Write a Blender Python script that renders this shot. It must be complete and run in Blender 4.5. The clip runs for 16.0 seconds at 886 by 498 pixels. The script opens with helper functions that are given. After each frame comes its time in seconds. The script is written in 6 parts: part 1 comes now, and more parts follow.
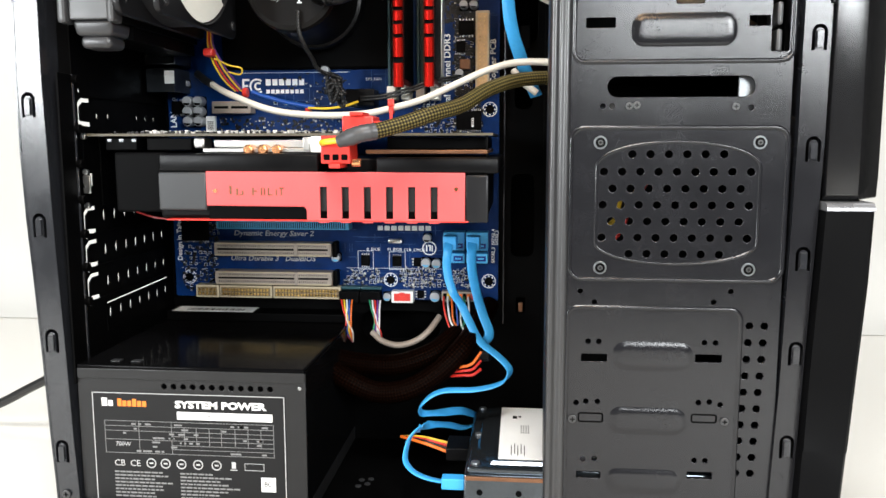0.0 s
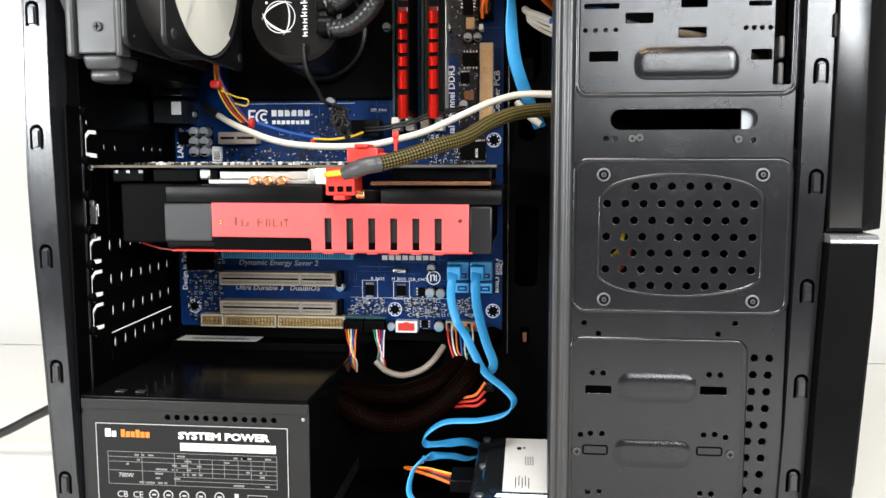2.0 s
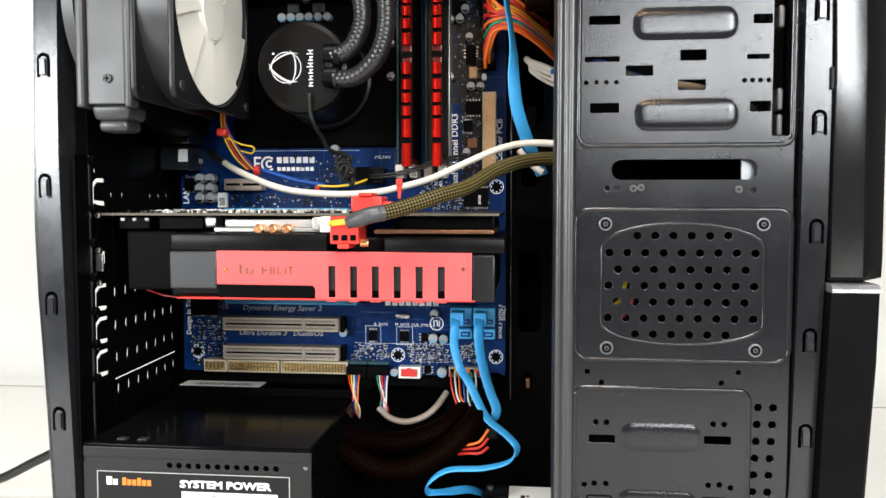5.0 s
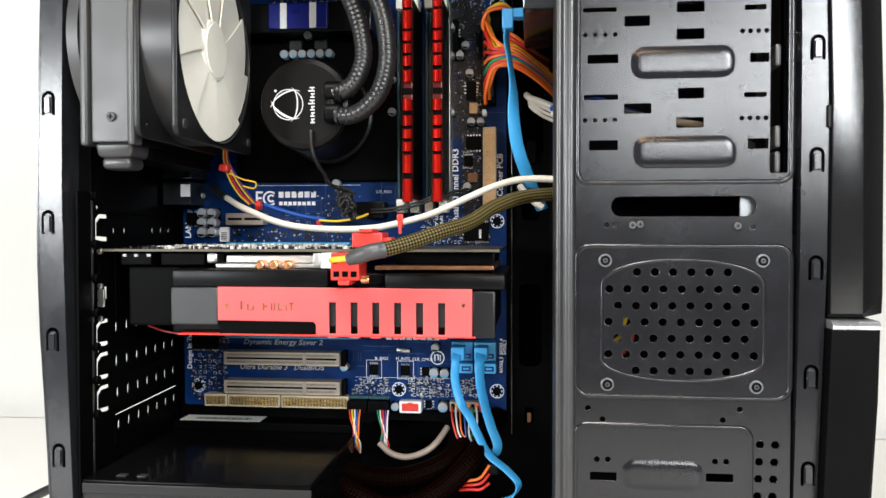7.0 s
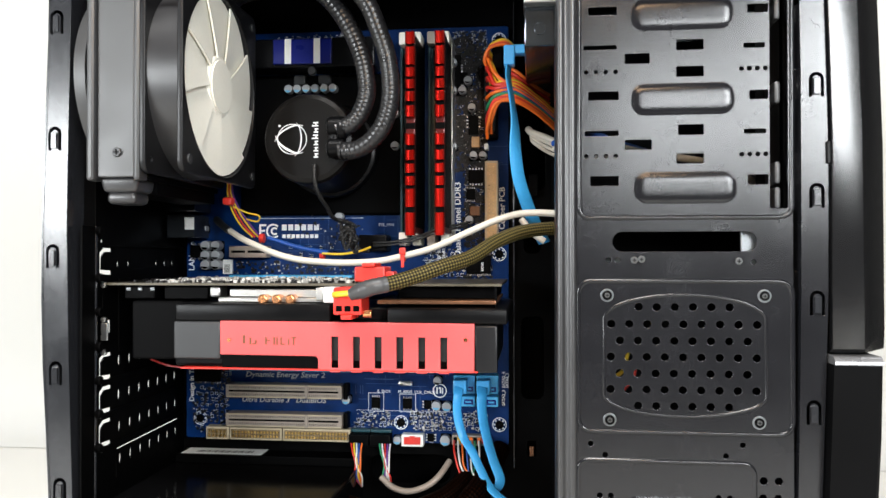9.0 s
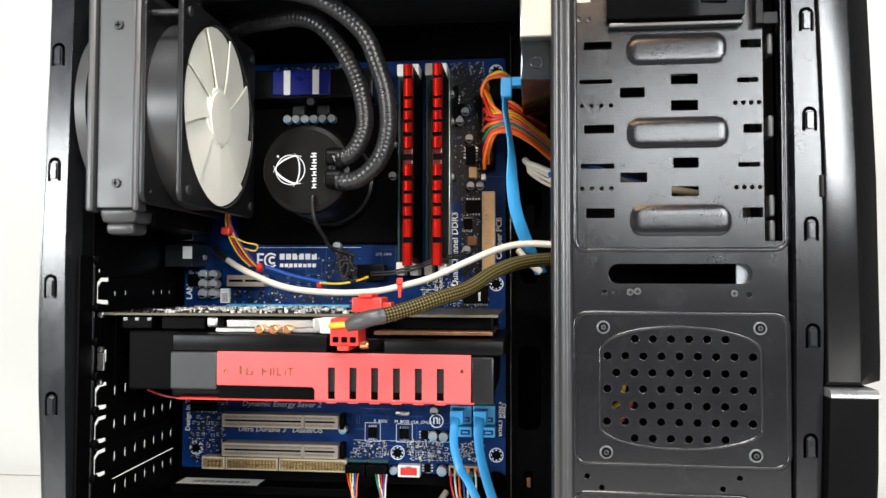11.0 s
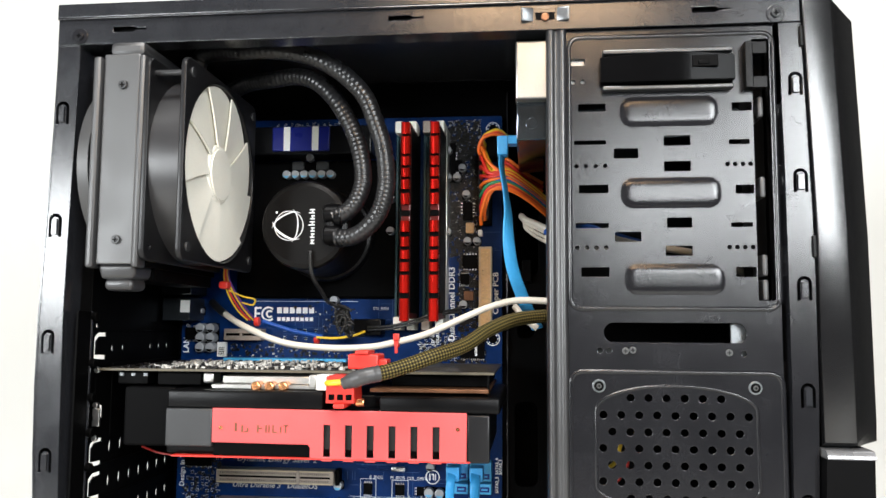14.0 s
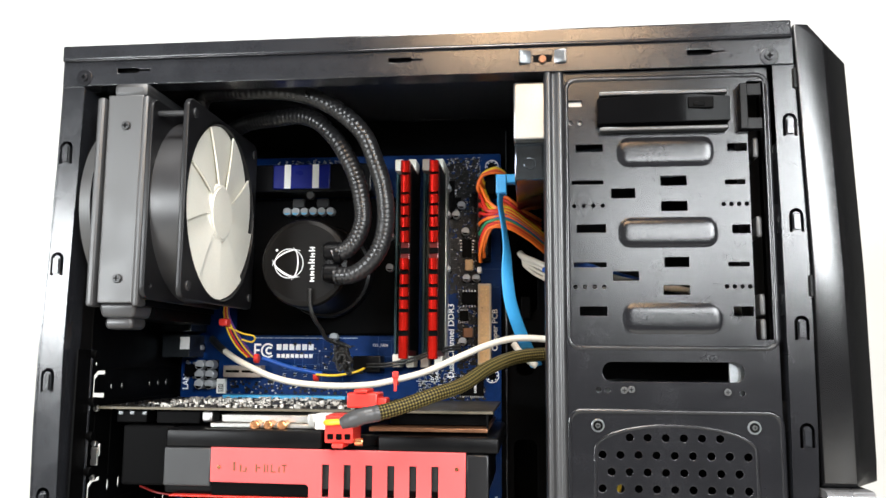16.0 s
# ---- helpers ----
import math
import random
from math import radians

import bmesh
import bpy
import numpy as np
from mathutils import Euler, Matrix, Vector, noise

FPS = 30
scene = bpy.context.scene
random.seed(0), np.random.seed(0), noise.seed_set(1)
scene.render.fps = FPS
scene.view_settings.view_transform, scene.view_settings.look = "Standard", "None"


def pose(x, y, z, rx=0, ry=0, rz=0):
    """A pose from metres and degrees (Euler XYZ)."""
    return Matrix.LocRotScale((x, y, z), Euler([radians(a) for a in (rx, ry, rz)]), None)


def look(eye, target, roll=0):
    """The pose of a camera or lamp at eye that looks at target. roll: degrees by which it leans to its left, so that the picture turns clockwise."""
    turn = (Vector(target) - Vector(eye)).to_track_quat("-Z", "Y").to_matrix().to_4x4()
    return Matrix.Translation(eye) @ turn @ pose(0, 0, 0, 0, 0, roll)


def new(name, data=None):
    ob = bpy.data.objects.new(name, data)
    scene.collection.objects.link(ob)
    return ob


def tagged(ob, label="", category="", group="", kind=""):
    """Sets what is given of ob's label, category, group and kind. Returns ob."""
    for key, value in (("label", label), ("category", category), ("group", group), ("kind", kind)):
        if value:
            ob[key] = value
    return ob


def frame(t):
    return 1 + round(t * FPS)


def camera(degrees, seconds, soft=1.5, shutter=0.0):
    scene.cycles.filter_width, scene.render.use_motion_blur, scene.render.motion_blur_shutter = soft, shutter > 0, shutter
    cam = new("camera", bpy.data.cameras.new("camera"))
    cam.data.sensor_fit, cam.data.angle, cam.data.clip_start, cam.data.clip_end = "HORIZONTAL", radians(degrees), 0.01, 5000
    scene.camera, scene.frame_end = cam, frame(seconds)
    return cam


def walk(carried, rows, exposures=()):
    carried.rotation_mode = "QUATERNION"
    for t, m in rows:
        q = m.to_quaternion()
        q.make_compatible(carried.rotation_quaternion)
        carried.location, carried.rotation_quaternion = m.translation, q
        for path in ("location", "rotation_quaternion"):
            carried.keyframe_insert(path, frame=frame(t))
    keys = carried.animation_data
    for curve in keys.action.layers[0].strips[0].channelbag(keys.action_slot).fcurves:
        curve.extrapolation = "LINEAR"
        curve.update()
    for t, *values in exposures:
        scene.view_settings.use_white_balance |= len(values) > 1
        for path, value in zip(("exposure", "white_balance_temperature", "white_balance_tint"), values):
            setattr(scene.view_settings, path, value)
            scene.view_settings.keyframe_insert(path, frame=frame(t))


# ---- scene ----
cam = camera(57.3, 16.0)
PATH = [
    (0, (0.28419, -0.45017, 0.23517), (0.09500, 1.52343, -0.02768), -0.065),
    (0.5, (0.28444, -0.45037, 0.23600), (0.09052, 1.52505, -0.00911), -0.053),
    (1, (0.28454, -0.45058, 0.23713), (0.08738, 1.52632, 0.00697), -0.048),
    (1.5, (0.28470, -0.45074, 0.23820), (0.08479, 1.52747, 0.02201), -0.053),
    (2, (0.28481, -0.45086, 0.23921), (0.08288, 1.52853, 0.03605), -0.056),
    (2.5, (0.28488, -0.45098, 0.24012), (0.08115, 1.52948, 0.04963), -0.048),
    (3, (0.28497, -0.45119, 0.24106), (0.07884, 1.53021, 0.06340), -0.029),
    (3.5, (0.28499, -0.45157, 0.24220), (0.07628, 1.53072, 0.07812), -0.014),
    (4, (0.28470, -0.45217, 0.24339), (0.07503, 1.53128, 0.09524), -0.021),
    (6.5, (0.28625, -0.45419, 0.24958), (0.07237, 1.53346, 0.19037), -0.025),
    (7, (0.28643, -0.45445, 0.25114), (0.06981, 1.53327, 0.20565), -0.065),
    (7.5, (0.28647, -0.45493, 0.25256), (0.06695, 1.53275, 0.22161), -0.065),
    (8, (0.28652, -0.45553, 0.25386), (0.06479, 1.53208, 0.23860), -0.054),
    (8.5, (0.28663, -0.45609, 0.25486), (0.06380, 1.53145, 0.25700), -0.043),
    (9, (0.28684, -0.45647, 0.25575), (0.06395, 1.53097, 0.27582), -0.027),
    (11.5, (0.28857, -0.45912, 0.26128), (0.07001, 1.52662, 0.35660), 0.143),
    (12, (0.28908, -0.45992, 0.26276), (0.07064, 1.52488, 0.37623), 0.137),
    (12.5, (0.28950, -0.46056, 0.26401), (0.07096, 1.52302, 0.39680), 0.172),
    (13, (0.28986, -0.46113, 0.26511), (0.07131, 1.52101, 0.41775), 0.243),
    (13.5, (0.29000, -0.46171, 0.26624), (0.07211, 1.51900, 0.43751), 0.322),
    (14, (0.28999, -0.46238, 0.26731), (0.07345, 1.51690, 0.45593), 0.363),
    (14.5, (0.29020, -0.46320, 0.26833), (0.07451, 1.51444, 0.47431), 0.356),
    (15, (0.29065, -0.46410, 0.26962), (0.07475, 1.51163, 0.49294), 0.321),
    (15.5, (0.29118, -0.46502, 0.27115), (0.07422, 1.50850, 0.51226), 0.304),
    (16, (0.29131, -0.46587, 0.27251), (0.07370, 1.50506, 0.53341), 0.371),
]
walk(cam, [(t, look(eye, target, roll)) for t, eye, target, roll in PATH],
     [(0, 0.94), (4, 0.91), (8, 0.88), (13, 0.87), (14, 0.89), (15, 0.99), (16, 1.06)])

# ---- light ----
world = bpy.data.worlds.new("room_air")
scene.world = world
world.use_nodes = True
world.node_tree.nodes["Background"].inputs["Color"].default_value = (1.0, 0.97, 0.93, 1)
world.node_tree.nodes["Background"].inputs["Strength"].default_value = 0.006


def softbox(name, eye, target, w, h, watts, color):
    data = bpy.data.lights.new(name, "AREA")
    data.shape, data.size, data.size_y = "RECTANGLE", w, h
    data.energy, data.color = watts, color
    ob = new(name, data)
    ob.matrix_world = look(eye, target)
    return ob


softbox("window_light", (-0.95, -1.30, 0.45), (0.05, 0.0, 0.33), 0.80, 0.30, 14.5, (0.94, 0.98, 1.0))
softbox("window_light", (0.595, -1.34, 0.56), (0.36, 0.0, 0.28), 0.29, 0.28, 2.7, (0.94, 0.98, 1.0))
softbox("window_light", (1.02, -1.34, 0.66), (0.45, 0.0, 0.34), 0.36, 0.46, 10.5, (0.94, 0.98, 1.0))
softbox("ceiling_lamp", (0.18, -0.66, 1.36), (0.20, 0.05, 0.25), 0.50, 0.34, 12, (1.0, 0.985, 0.96))
softbox("warm_lamp", (0.30, -1.05, 0.92), (0.25, 0.0, 0.30), 0.40, 0.10, 2.2, (1.0, 0.66, 0.38))
# unseen fill lamp, added to whiten the table and backdrop behind the case
softbox("backdrop_fill", (0.05, 0.62, 1.75), (0.05, 0.66, 0.0), 2.2, 0.6, 8.3, (0.98, 0.985, 1.0))

# ---- materials ----


def mat(name, base, rough=0.5, metal=0.0, vary=0.15, scale=120.0, bump=0.0, fine=900.0, coat=0.0, spec=0.5, island=0.0, emit=0.0):
    m = bpy.data.materials.new(name)
    m.use_nodes = True
    n, l = m.node_tree.nodes, m.node_tree.links
    b = n["Principled BSDF"]
    b.inputs["Metallic"].default_value = metal
    b.inputs["Specular IOR Level"].default_value = spec
    b.inputs["Coat Weight"].default_value = coat
    b.inputs["Coat Roughness"].default_value = 0.12
    tc = n.new("ShaderNodeTexCoord")
    big = n.new("ShaderNodeTexNoise")
    big.inputs["Scale"].default_value = scale
    big.inputs["Detail"].default_value = 5
    l.new(tc.outputs["Object"], big.inputs["Vector"])
    small = n.new("ShaderNodeTexNoise")
    small.inputs["Scale"].default_value = fine
    small.inputs["Detail"].default_value = 3
    l.new(tc.outputs["Object"], small.inputs["Vector"])
    mixf = n.new("ShaderNodeMix")
    mixf.data_type = "FLOAT"
    mixf.inputs[0].default_value = 0.45
    l.new(big.outputs["Fac"], mixf.inputs[2])
    l.new(small.outputs["Fac"], mixf.inputs[3])
    ramp = n.new("ShaderNodeMapRange")
    ramp.inputs["From Min"].default_value, ramp.inputs["From Max"].default_value = 0.3, 0.7
    ramp.inputs["To Min"].default_value, ramp.inputs["To Max"].default_value = 1 - vary, 1 + vary
    l.new(mixf.outputs[0], ramp.inputs["Value"])
    last = ramp.outputs["Result"]
    if island:
        geo = n.new("ShaderNodeNewGeometry")
        r2 = n.new("ShaderNodeMapRange")
        r2.inputs["To Min"].default_value, r2.inputs["To Max"].default_value = 1 - island, 1 + island
        l.new(geo.outputs["Random Per Island"], r2.inputs["Value"])
        mul = n.new("ShaderNodeMath")
        mul.operation = "MULTIPLY"
        l.new(last, mul.inputs[0])
        l.new(r2.outputs["Result"], mul.inputs[1])
        last = mul.outputs[0]
    col = n.new("ShaderNodeVectorMath")
    col.operation = "SCALE"
    col.inputs[0].default_value = base
    l.new(last, col.inputs["Scale"])
    l.new(col.outputs["Vector"], b.inputs["Base Color"])
    rr = n.new("ShaderNodeMapRange")
    rr.inputs["From Min"].default_value, rr.inputs["From Max"].default_value = 0.3, 0.7
    rr.inputs["To Min"].default_value, rr.inputs["To Max"].default_value = rough * 0.88, min(1, rough * 1.12)
    l.new(big.outputs["Fac"], rr.inputs["Value"])
    l.new(rr.outputs["Result"], b.inputs["Roughness"])
    if bump:
        bp = n.new("ShaderNodeBump")
        bp.inputs["Strength"].default_value = bump
        bp.inputs["Distance"].default_value = 0.0004
        l.new(small.outputs["Fac"], bp.inputs["Height"])
        l.new(bp.outputs["Normal"], b.inputs["Normal"])
    return m


M = {
    "rail": mat("black_gloss_paint", (0.016, 0.017, 0.020), 0.20, vary=0.2, scale=40, bump=0.03, fine=2500, spec=0.6),
    "cage": mat("black_steel_coat", (0.0112, 0.0114, 0.0133), 0.16, vary=0.15, scale=45, bump=0.15, fine=1500, spec=0.46),
    "edge": mat("rolled_steel_coat", (0.018, 0.018, 0.0195), 0.34, vary=0.2, scale=30, bump=0.1, fine=2600, spec=0.85),
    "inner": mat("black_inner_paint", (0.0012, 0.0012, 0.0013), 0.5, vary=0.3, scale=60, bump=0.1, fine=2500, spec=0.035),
    "bezel": mat("black_bezel_plastic", (0.0075, 0.0075, 0.0082), 0.19, vary=0.12, scale=30, bump=0.05, fine=3500, spec=0.60),
    "bezel_low": mat("matte_bezel_plastic", (0.0028, 0.0028, 0.0031), 0.45, vary=0.15, scale=30, bump=0.12, fine=3500, spec=0.05),
    # silver base colour paints the overhead reflection on the bezel's rounded edge
    "ledge": mat("ledge_highlight_silver", (0.30, 0.30, 0.31), 0.30, 0.6, vary=0.1, scale=60),
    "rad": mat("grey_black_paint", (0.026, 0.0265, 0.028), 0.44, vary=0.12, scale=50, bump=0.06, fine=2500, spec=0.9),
    "plastic": mat("black_plastic", (0.0024, 0.0024, 0.0028), 0.34, vary=0.2, scale=80, bump=0.05, fine=2500, spec=0.13),
    "plastic_grey": mat("dark_grey_plastic", (0.022, 0.023, 0.025), 0.40, vary=0.1, scale=60, bump=0.06, fine=3000),
    "fan_frame": mat("smoke_fan_plastic", (0.022, 0.022, 0.024), 0.36, vary=0.1, scale=60, spec=0.75),
    # darker copy of the fan plastic, its unlit look put into the colour
    "fan_flange": mat("shaded_fan_plastic", (0.008, 0.008, 0.009), 0.36, vary=0.1, scale=60, spec=0.30),
    "cream": mat("cream_white_plastic", (0.88, 0.86, 0.77), 0.35, vary=0.05, scale=40),
    "white": mat("white_plastic", (0.78, 0.77, 0.74), 0.4, vary=0.06, scale=60),
    "ivory": mat("ivory_slot_plastic", (0.30, 0.25, 0.21), 0.45, vary=0.12, scale=150, bump=0.05),
    "header": mat("cream_header_plastic", (0.50, 0.42, 0.29), 0.45, vary=0.1, scale=150, bump=0.05),
    "header_in": mat("brown_header_well", (0.20, 0.145, 0.075), 0.5, vary=0.2, scale=200, bump=0.05),
    "khaki": mat("khaki_board_edge", (0.075, 0.064, 0.042), 0.5, vary=0.3, scale=250),
    "tan": mat("tan_connector_plastic", (0.62, 0.40, 0.20), 0.45, vary=0.2, scale=250, bump=0.05),
    "gold": mat("gold_pins", (0.75, 0.50, 0.16), 0.3, 1.0, vary=0.3, scale=300),
    "steel": mat("bright_steel", (0.62, 0.62, 0.62), 0.28, 1.0, vary=0.12, scale=80),
    "alu": mat("brushed_aluminium", (0.45, 0.44, 0.42), 0.36, 1.0, vary=0.15, scale=60, bump=0.04),
    "copper": mat("copper", (0.85, 0.38, 0.17), 0.25, 1.0, vary=0.2, scale=200),
    "brown": mat("brown_copper_plate", (0.20, 0.095, 0.05), 0.35, 0.6, vary=0.25, scale=80),
    "pcb": mat("blue_circuit_board", (0.002, 0.021, 0.100), 0.36, vary=0.45, scale=90, bump=0.05, fine=1800, spec=0.12),
    "pcb_dark": mat("dark_circuit_board", (0.020, 0.018, 0.014), 0.4, vary=0.35, scale=120, bump=0.05),
    "trace": mat("board_trace", (0.012, 0.062, 0.20), 0.34, vary=0.2, scale=90),
    "silk": mat("white_silkscreen", (0.82, 0.84, 0.86), 0.6, vary=0.1, scale=400),
    "smd": mat("small_components", (0.010, 0.009, 0.009), 0.4, 0.0, vary=0.3, scale=500, island=0.9, spec=0.2),
    "smd_light": mat("tinned_components", (0.40, 0.385, 0.355), 0.35, 0.3, vary=0.3, scale=500, island=0.5),
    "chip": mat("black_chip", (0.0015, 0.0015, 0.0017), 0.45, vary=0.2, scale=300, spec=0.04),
    "cap": mat("aluminium_capacitor", (0.34, 0.35, 0.37), 0.42, 0.25, vary=0.1, scale=200),
    "cap_blue": mat("capacitor_band", (0.10, 0.38, 0.62), 0.35, vary=0.1, scale=200),
    "blue": mat("sky_blue_cable", (0.045, 0.36, 0.76), 0.38, vary=0.10, scale=80, bump=0.03),
    "blue_port": mat("blue_port_plastic", (0.055, 0.36, 0.66), 0.4, vary=0.1, scale=120),
    "navy": mat("navy_heatsink", (0.004, 0.010, 0.15), 0.3, 0.0, vary=0.1, scale=60, coat=0.1, spec=0.3),
    "red": mat("red_lacquer", (0.58, 0.078, 0.078), 0.38, vary=0.06, scale=40, bump=0.02),
    "red_ram": mat("red_anodised", (0.46, 0.014, 0.008), 0.20, 0.6, vary=0.15, scale=80),
    "red_plug": mat("red_connector_plastic", (0.62, 0.03, 0.02), 0.4, vary=0.12, scale=120),
    "teal": mat("teal_slot_plastic", (0.012, 0.055, 0.07), 0.4, vary=0.15, scale=120),
    "rubber": mat("black_rubber_tube", (0.011, 0.011, 0.012), 0.30, vary=0.15, scale=120, spec=0.5),
    "pump": mat("satin_pump_plastic", (0.0040, 0.0036, 0.0035), 0.34, vary=0.15, scale=80, bump=0.05, fine=2500, spec=0.15),
    "cable_white": mat("white_cable", (0.53, 0.49, 0.42), 0.42, vary=0.08, scale=60),
    "cable_black": mat("black_cable", (0.012, 0.012, 0.012), 0.4, vary=0.2, scale=100),
    "shrink": mat("grey_heat_shrink", (0.048, 0.048, 0.050), 0.4, vary=0.15, scale=150, bump=0.08),
    "w_orange": mat("orange_wire", (0.80, 0.16, 0.02), 0.4, vary=0.08),
    "w_yellow": mat("yellow_wire", (0.75, 0.50, 0.03), 0.4, vary=0.08),
    "w_red": mat("red_wire", (0.60, 0.03, 0.02), 0.4, vary=0.08),
    "w_white": mat("white_wire", (0.72, 0.72, 0.70), 0.4, vary=0.08),
    "w_blue": mat("blue_wire", (0.010, 0.075, 0.36), 0.4, vary=0.08),
    "w_green": mat("green_wire", (0.02, 0.22, 0.10), 0.4, vary=0.08),
    "w_purple": mat("purple_wire", (0.12, 0.03, 0.22), 0.4, vary=0.08),
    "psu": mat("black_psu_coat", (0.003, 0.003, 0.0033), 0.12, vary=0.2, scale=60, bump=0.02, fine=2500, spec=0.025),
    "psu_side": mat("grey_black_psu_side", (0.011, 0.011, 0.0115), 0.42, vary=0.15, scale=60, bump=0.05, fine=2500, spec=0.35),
    "label": mat("charcoal_label", (0.005, 0.005, 0.0055), 0.5, vary=0.1, scale=60, spec=0.3),
    "print": mat("grey_print", (0.42, 0.42, 0.42), 0.6, vary=0.1, scale=300),
    "print_dim": mat("dim_print", (0.19, 0.19, 0.19), 0.6, vary=0.1, scale=300),
    "orange": mat("orange_print", (0.80, 0.20, 0.02), 0.5, vary=0.05),
    "paper": mat("white_paper_label", (0.80, 0.80, 0.78), 0.55, vary=0.05, scale=60),
    "zinc": mat("zinc_plated_steel", (0.30, 0.30, 0.295), 0.34, 0.85, vary=0.12, scale=50, bump=0.04),
    "drive": mat("drive_casting", (0.20, 0.21, 0.22), 0.32, 0.75, vary=0.2, scale=60, bump=0.05),
    "disk_metal": mat("disk_casting_metal", (0.10, 0.115, 0.13), 0.12, 0.9, vary=0.2, scale=60, bump=0.05),
    "table": mat("white_table_top", (0.68, 0.67, 0.63), 0.45, vary=0.03, scale=6, bump=0.02),
    "backdrop": mat("white_backdrop_paper", (0.66, 0.66, 0.635), 0.8, vary=0.02, scale=3, bump=0.02),
    "wall": mat("grey_room_paint", (0.08, 0.079, 0.077), 0.9, vary=0.06, scale=4, bump=0.05, fine=300),
}


def braid(name, dark, bright, strands, pitch, gloss=0.12):
    """Woven sleeve: two crossing sets of strands, by the sweep's own coordinates."""
    m = mat(name, dark, 0.45, vary=0.2, scale=200)
    n, l = m.node_tree.nodes, m.node_tree.links
    b = n["Principled BSDF"]
    b.inputs["Specular IOR Level"].default_value = gloss
    uv = n.new("ShaderNodeUVMap")
    uv.uv_map = "along"
    sep = n.new("ShaderNodeSeparateXYZ")
    l.new(uv.outputs["UV"], sep.inputs[0])

    def calc(op, a, c):
        k = n.new("ShaderNodeMath")
        k.operation = op
        for s, v in ((0, a), (1, c)):
            if isinstance(v, (int, float)):
                k.inputs[s].default_value = v
            elif v is not None:
                l.new(v, k.inputs[s])
        return k.outputs[0]

    u = calc("MULTIPLY", sep.outputs["X"], 2 * math.pi * strands)
    v = calc("MULTIPLY", sep.outputs["Y"], 2 * math.pi / pitch)
    wave = calc("MULTIPLY", calc("SINE", calc("ADD", u, v), None), calc("SINE", calc("SUBTRACT", u, v), None))
    lift = calc("MULTIPLY_ADD", wave, 0.5)
    lift.node.inputs[2].default_value = 0.5
    mx = n.new("ShaderNodeMix")
    mx.data_type = "RGBA"
    mx.inputs["A"].default_value = (*dark, 1)
    mx.inputs["B"].default_value = (*bright, 1)
    l.new(calc("POWER", lift, 2.2), mx.inputs["Factor"])
    l.new(mx.outputs["Result"], b.inputs["Base Color"])
    bp = n.new("ShaderNodeBump")
    bp.inputs["Strength"].default_value = 0.7
    bp.inputs["Distance"].default_value = 0.0005
    l.new(lift, bp.inputs["Height"])
    l.new(bp.outputs["Normal"], b.inputs["Normal"])
    return m


# darker copy of the anodised red, with shade put into the colour
M["red_shaded"] = mat("shaded_red_anodised", (0.10, 0.004, 0.003), 0.3, 0.2, vary=0.15, scale=80)
M["sleeve"] = braid("yellow_black_sleeve", (0.003, 0.0027, 0.0024), (0.21, 0.165, 0.055), 7, 0.0036)
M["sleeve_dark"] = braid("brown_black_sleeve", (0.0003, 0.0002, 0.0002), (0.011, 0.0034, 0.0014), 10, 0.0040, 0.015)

# ---- mesh helpers ----


def thing(name, at, label, category, group="", kind=""):
    e = new(name)
    e.empty_display_size = 0.01
    e.location = at
    return tagged(e, label, category, group, kind)


def smooth(me, angle=35):
    me.polygons.foreach_set("use_smooth", [True] * len(me.polygons))
    me.set_sharp_from_angle(angle=radians(angle))


def place(name, me, material, parent=None, label=""):
    if material is not None:
        me.materials.append(M[material])
    ob = new(name, me)
    if parent is not None:
        ob.parent = parent
        base = Matrix.Translation(parent.location)
        if parent.parent is not None:
            base = Matrix.Translation((0, 0, 0))
        ob.matrix_parent_inverse = base.inverted() if parent.parent is None and parent.type == "EMPTY" else Matrix()
    if label:
        ob["label"] = label
    return ob


def part(name, bm, material, parent=None, label="", angle=20):
    if bm.loops.layers.uv:
        angle = 60
    me = bpy.data.meshes.new(name)
    bm.to_mesh(me)
    bm.free()
    smooth(me, angle)
    return place(name, me, material, parent, label)


def box(x0, x1, y0, y1, z0, z1, bevel=0.0, seg=2, bm=None):
    own = bmesh.new()
    bmesh.ops.create_cube(own, size=1)
    bmesh.ops.scale(own, vec=(x1 - x0, y1 - y0, z1 - z0), verts=own.verts)
    bmesh.ops.translate(own, vec=((x0 + x1) / 2, (y0 + y1) / 2, (z0 + z1) / 2), verts=own.verts)
    if bevel:
        bmesh.ops.bevel(own, geom=own.edges[:], offset=bevel, segments=seg, profile=0.5, affect="EDGES")
    if bm is None:
        return own
    me = bpy.data.meshes.new("tmp")
    own.to_mesh(me)
    own.free()
    bm.from_mesh(me)
    bpy.data.meshes.remove(me)
    return bm


AX = {"x": Matrix.Rotation(radians(90), 4, "Y"), "y": Matrix.Rotation(radians(90), 4, "X"), "z": Matrix()}


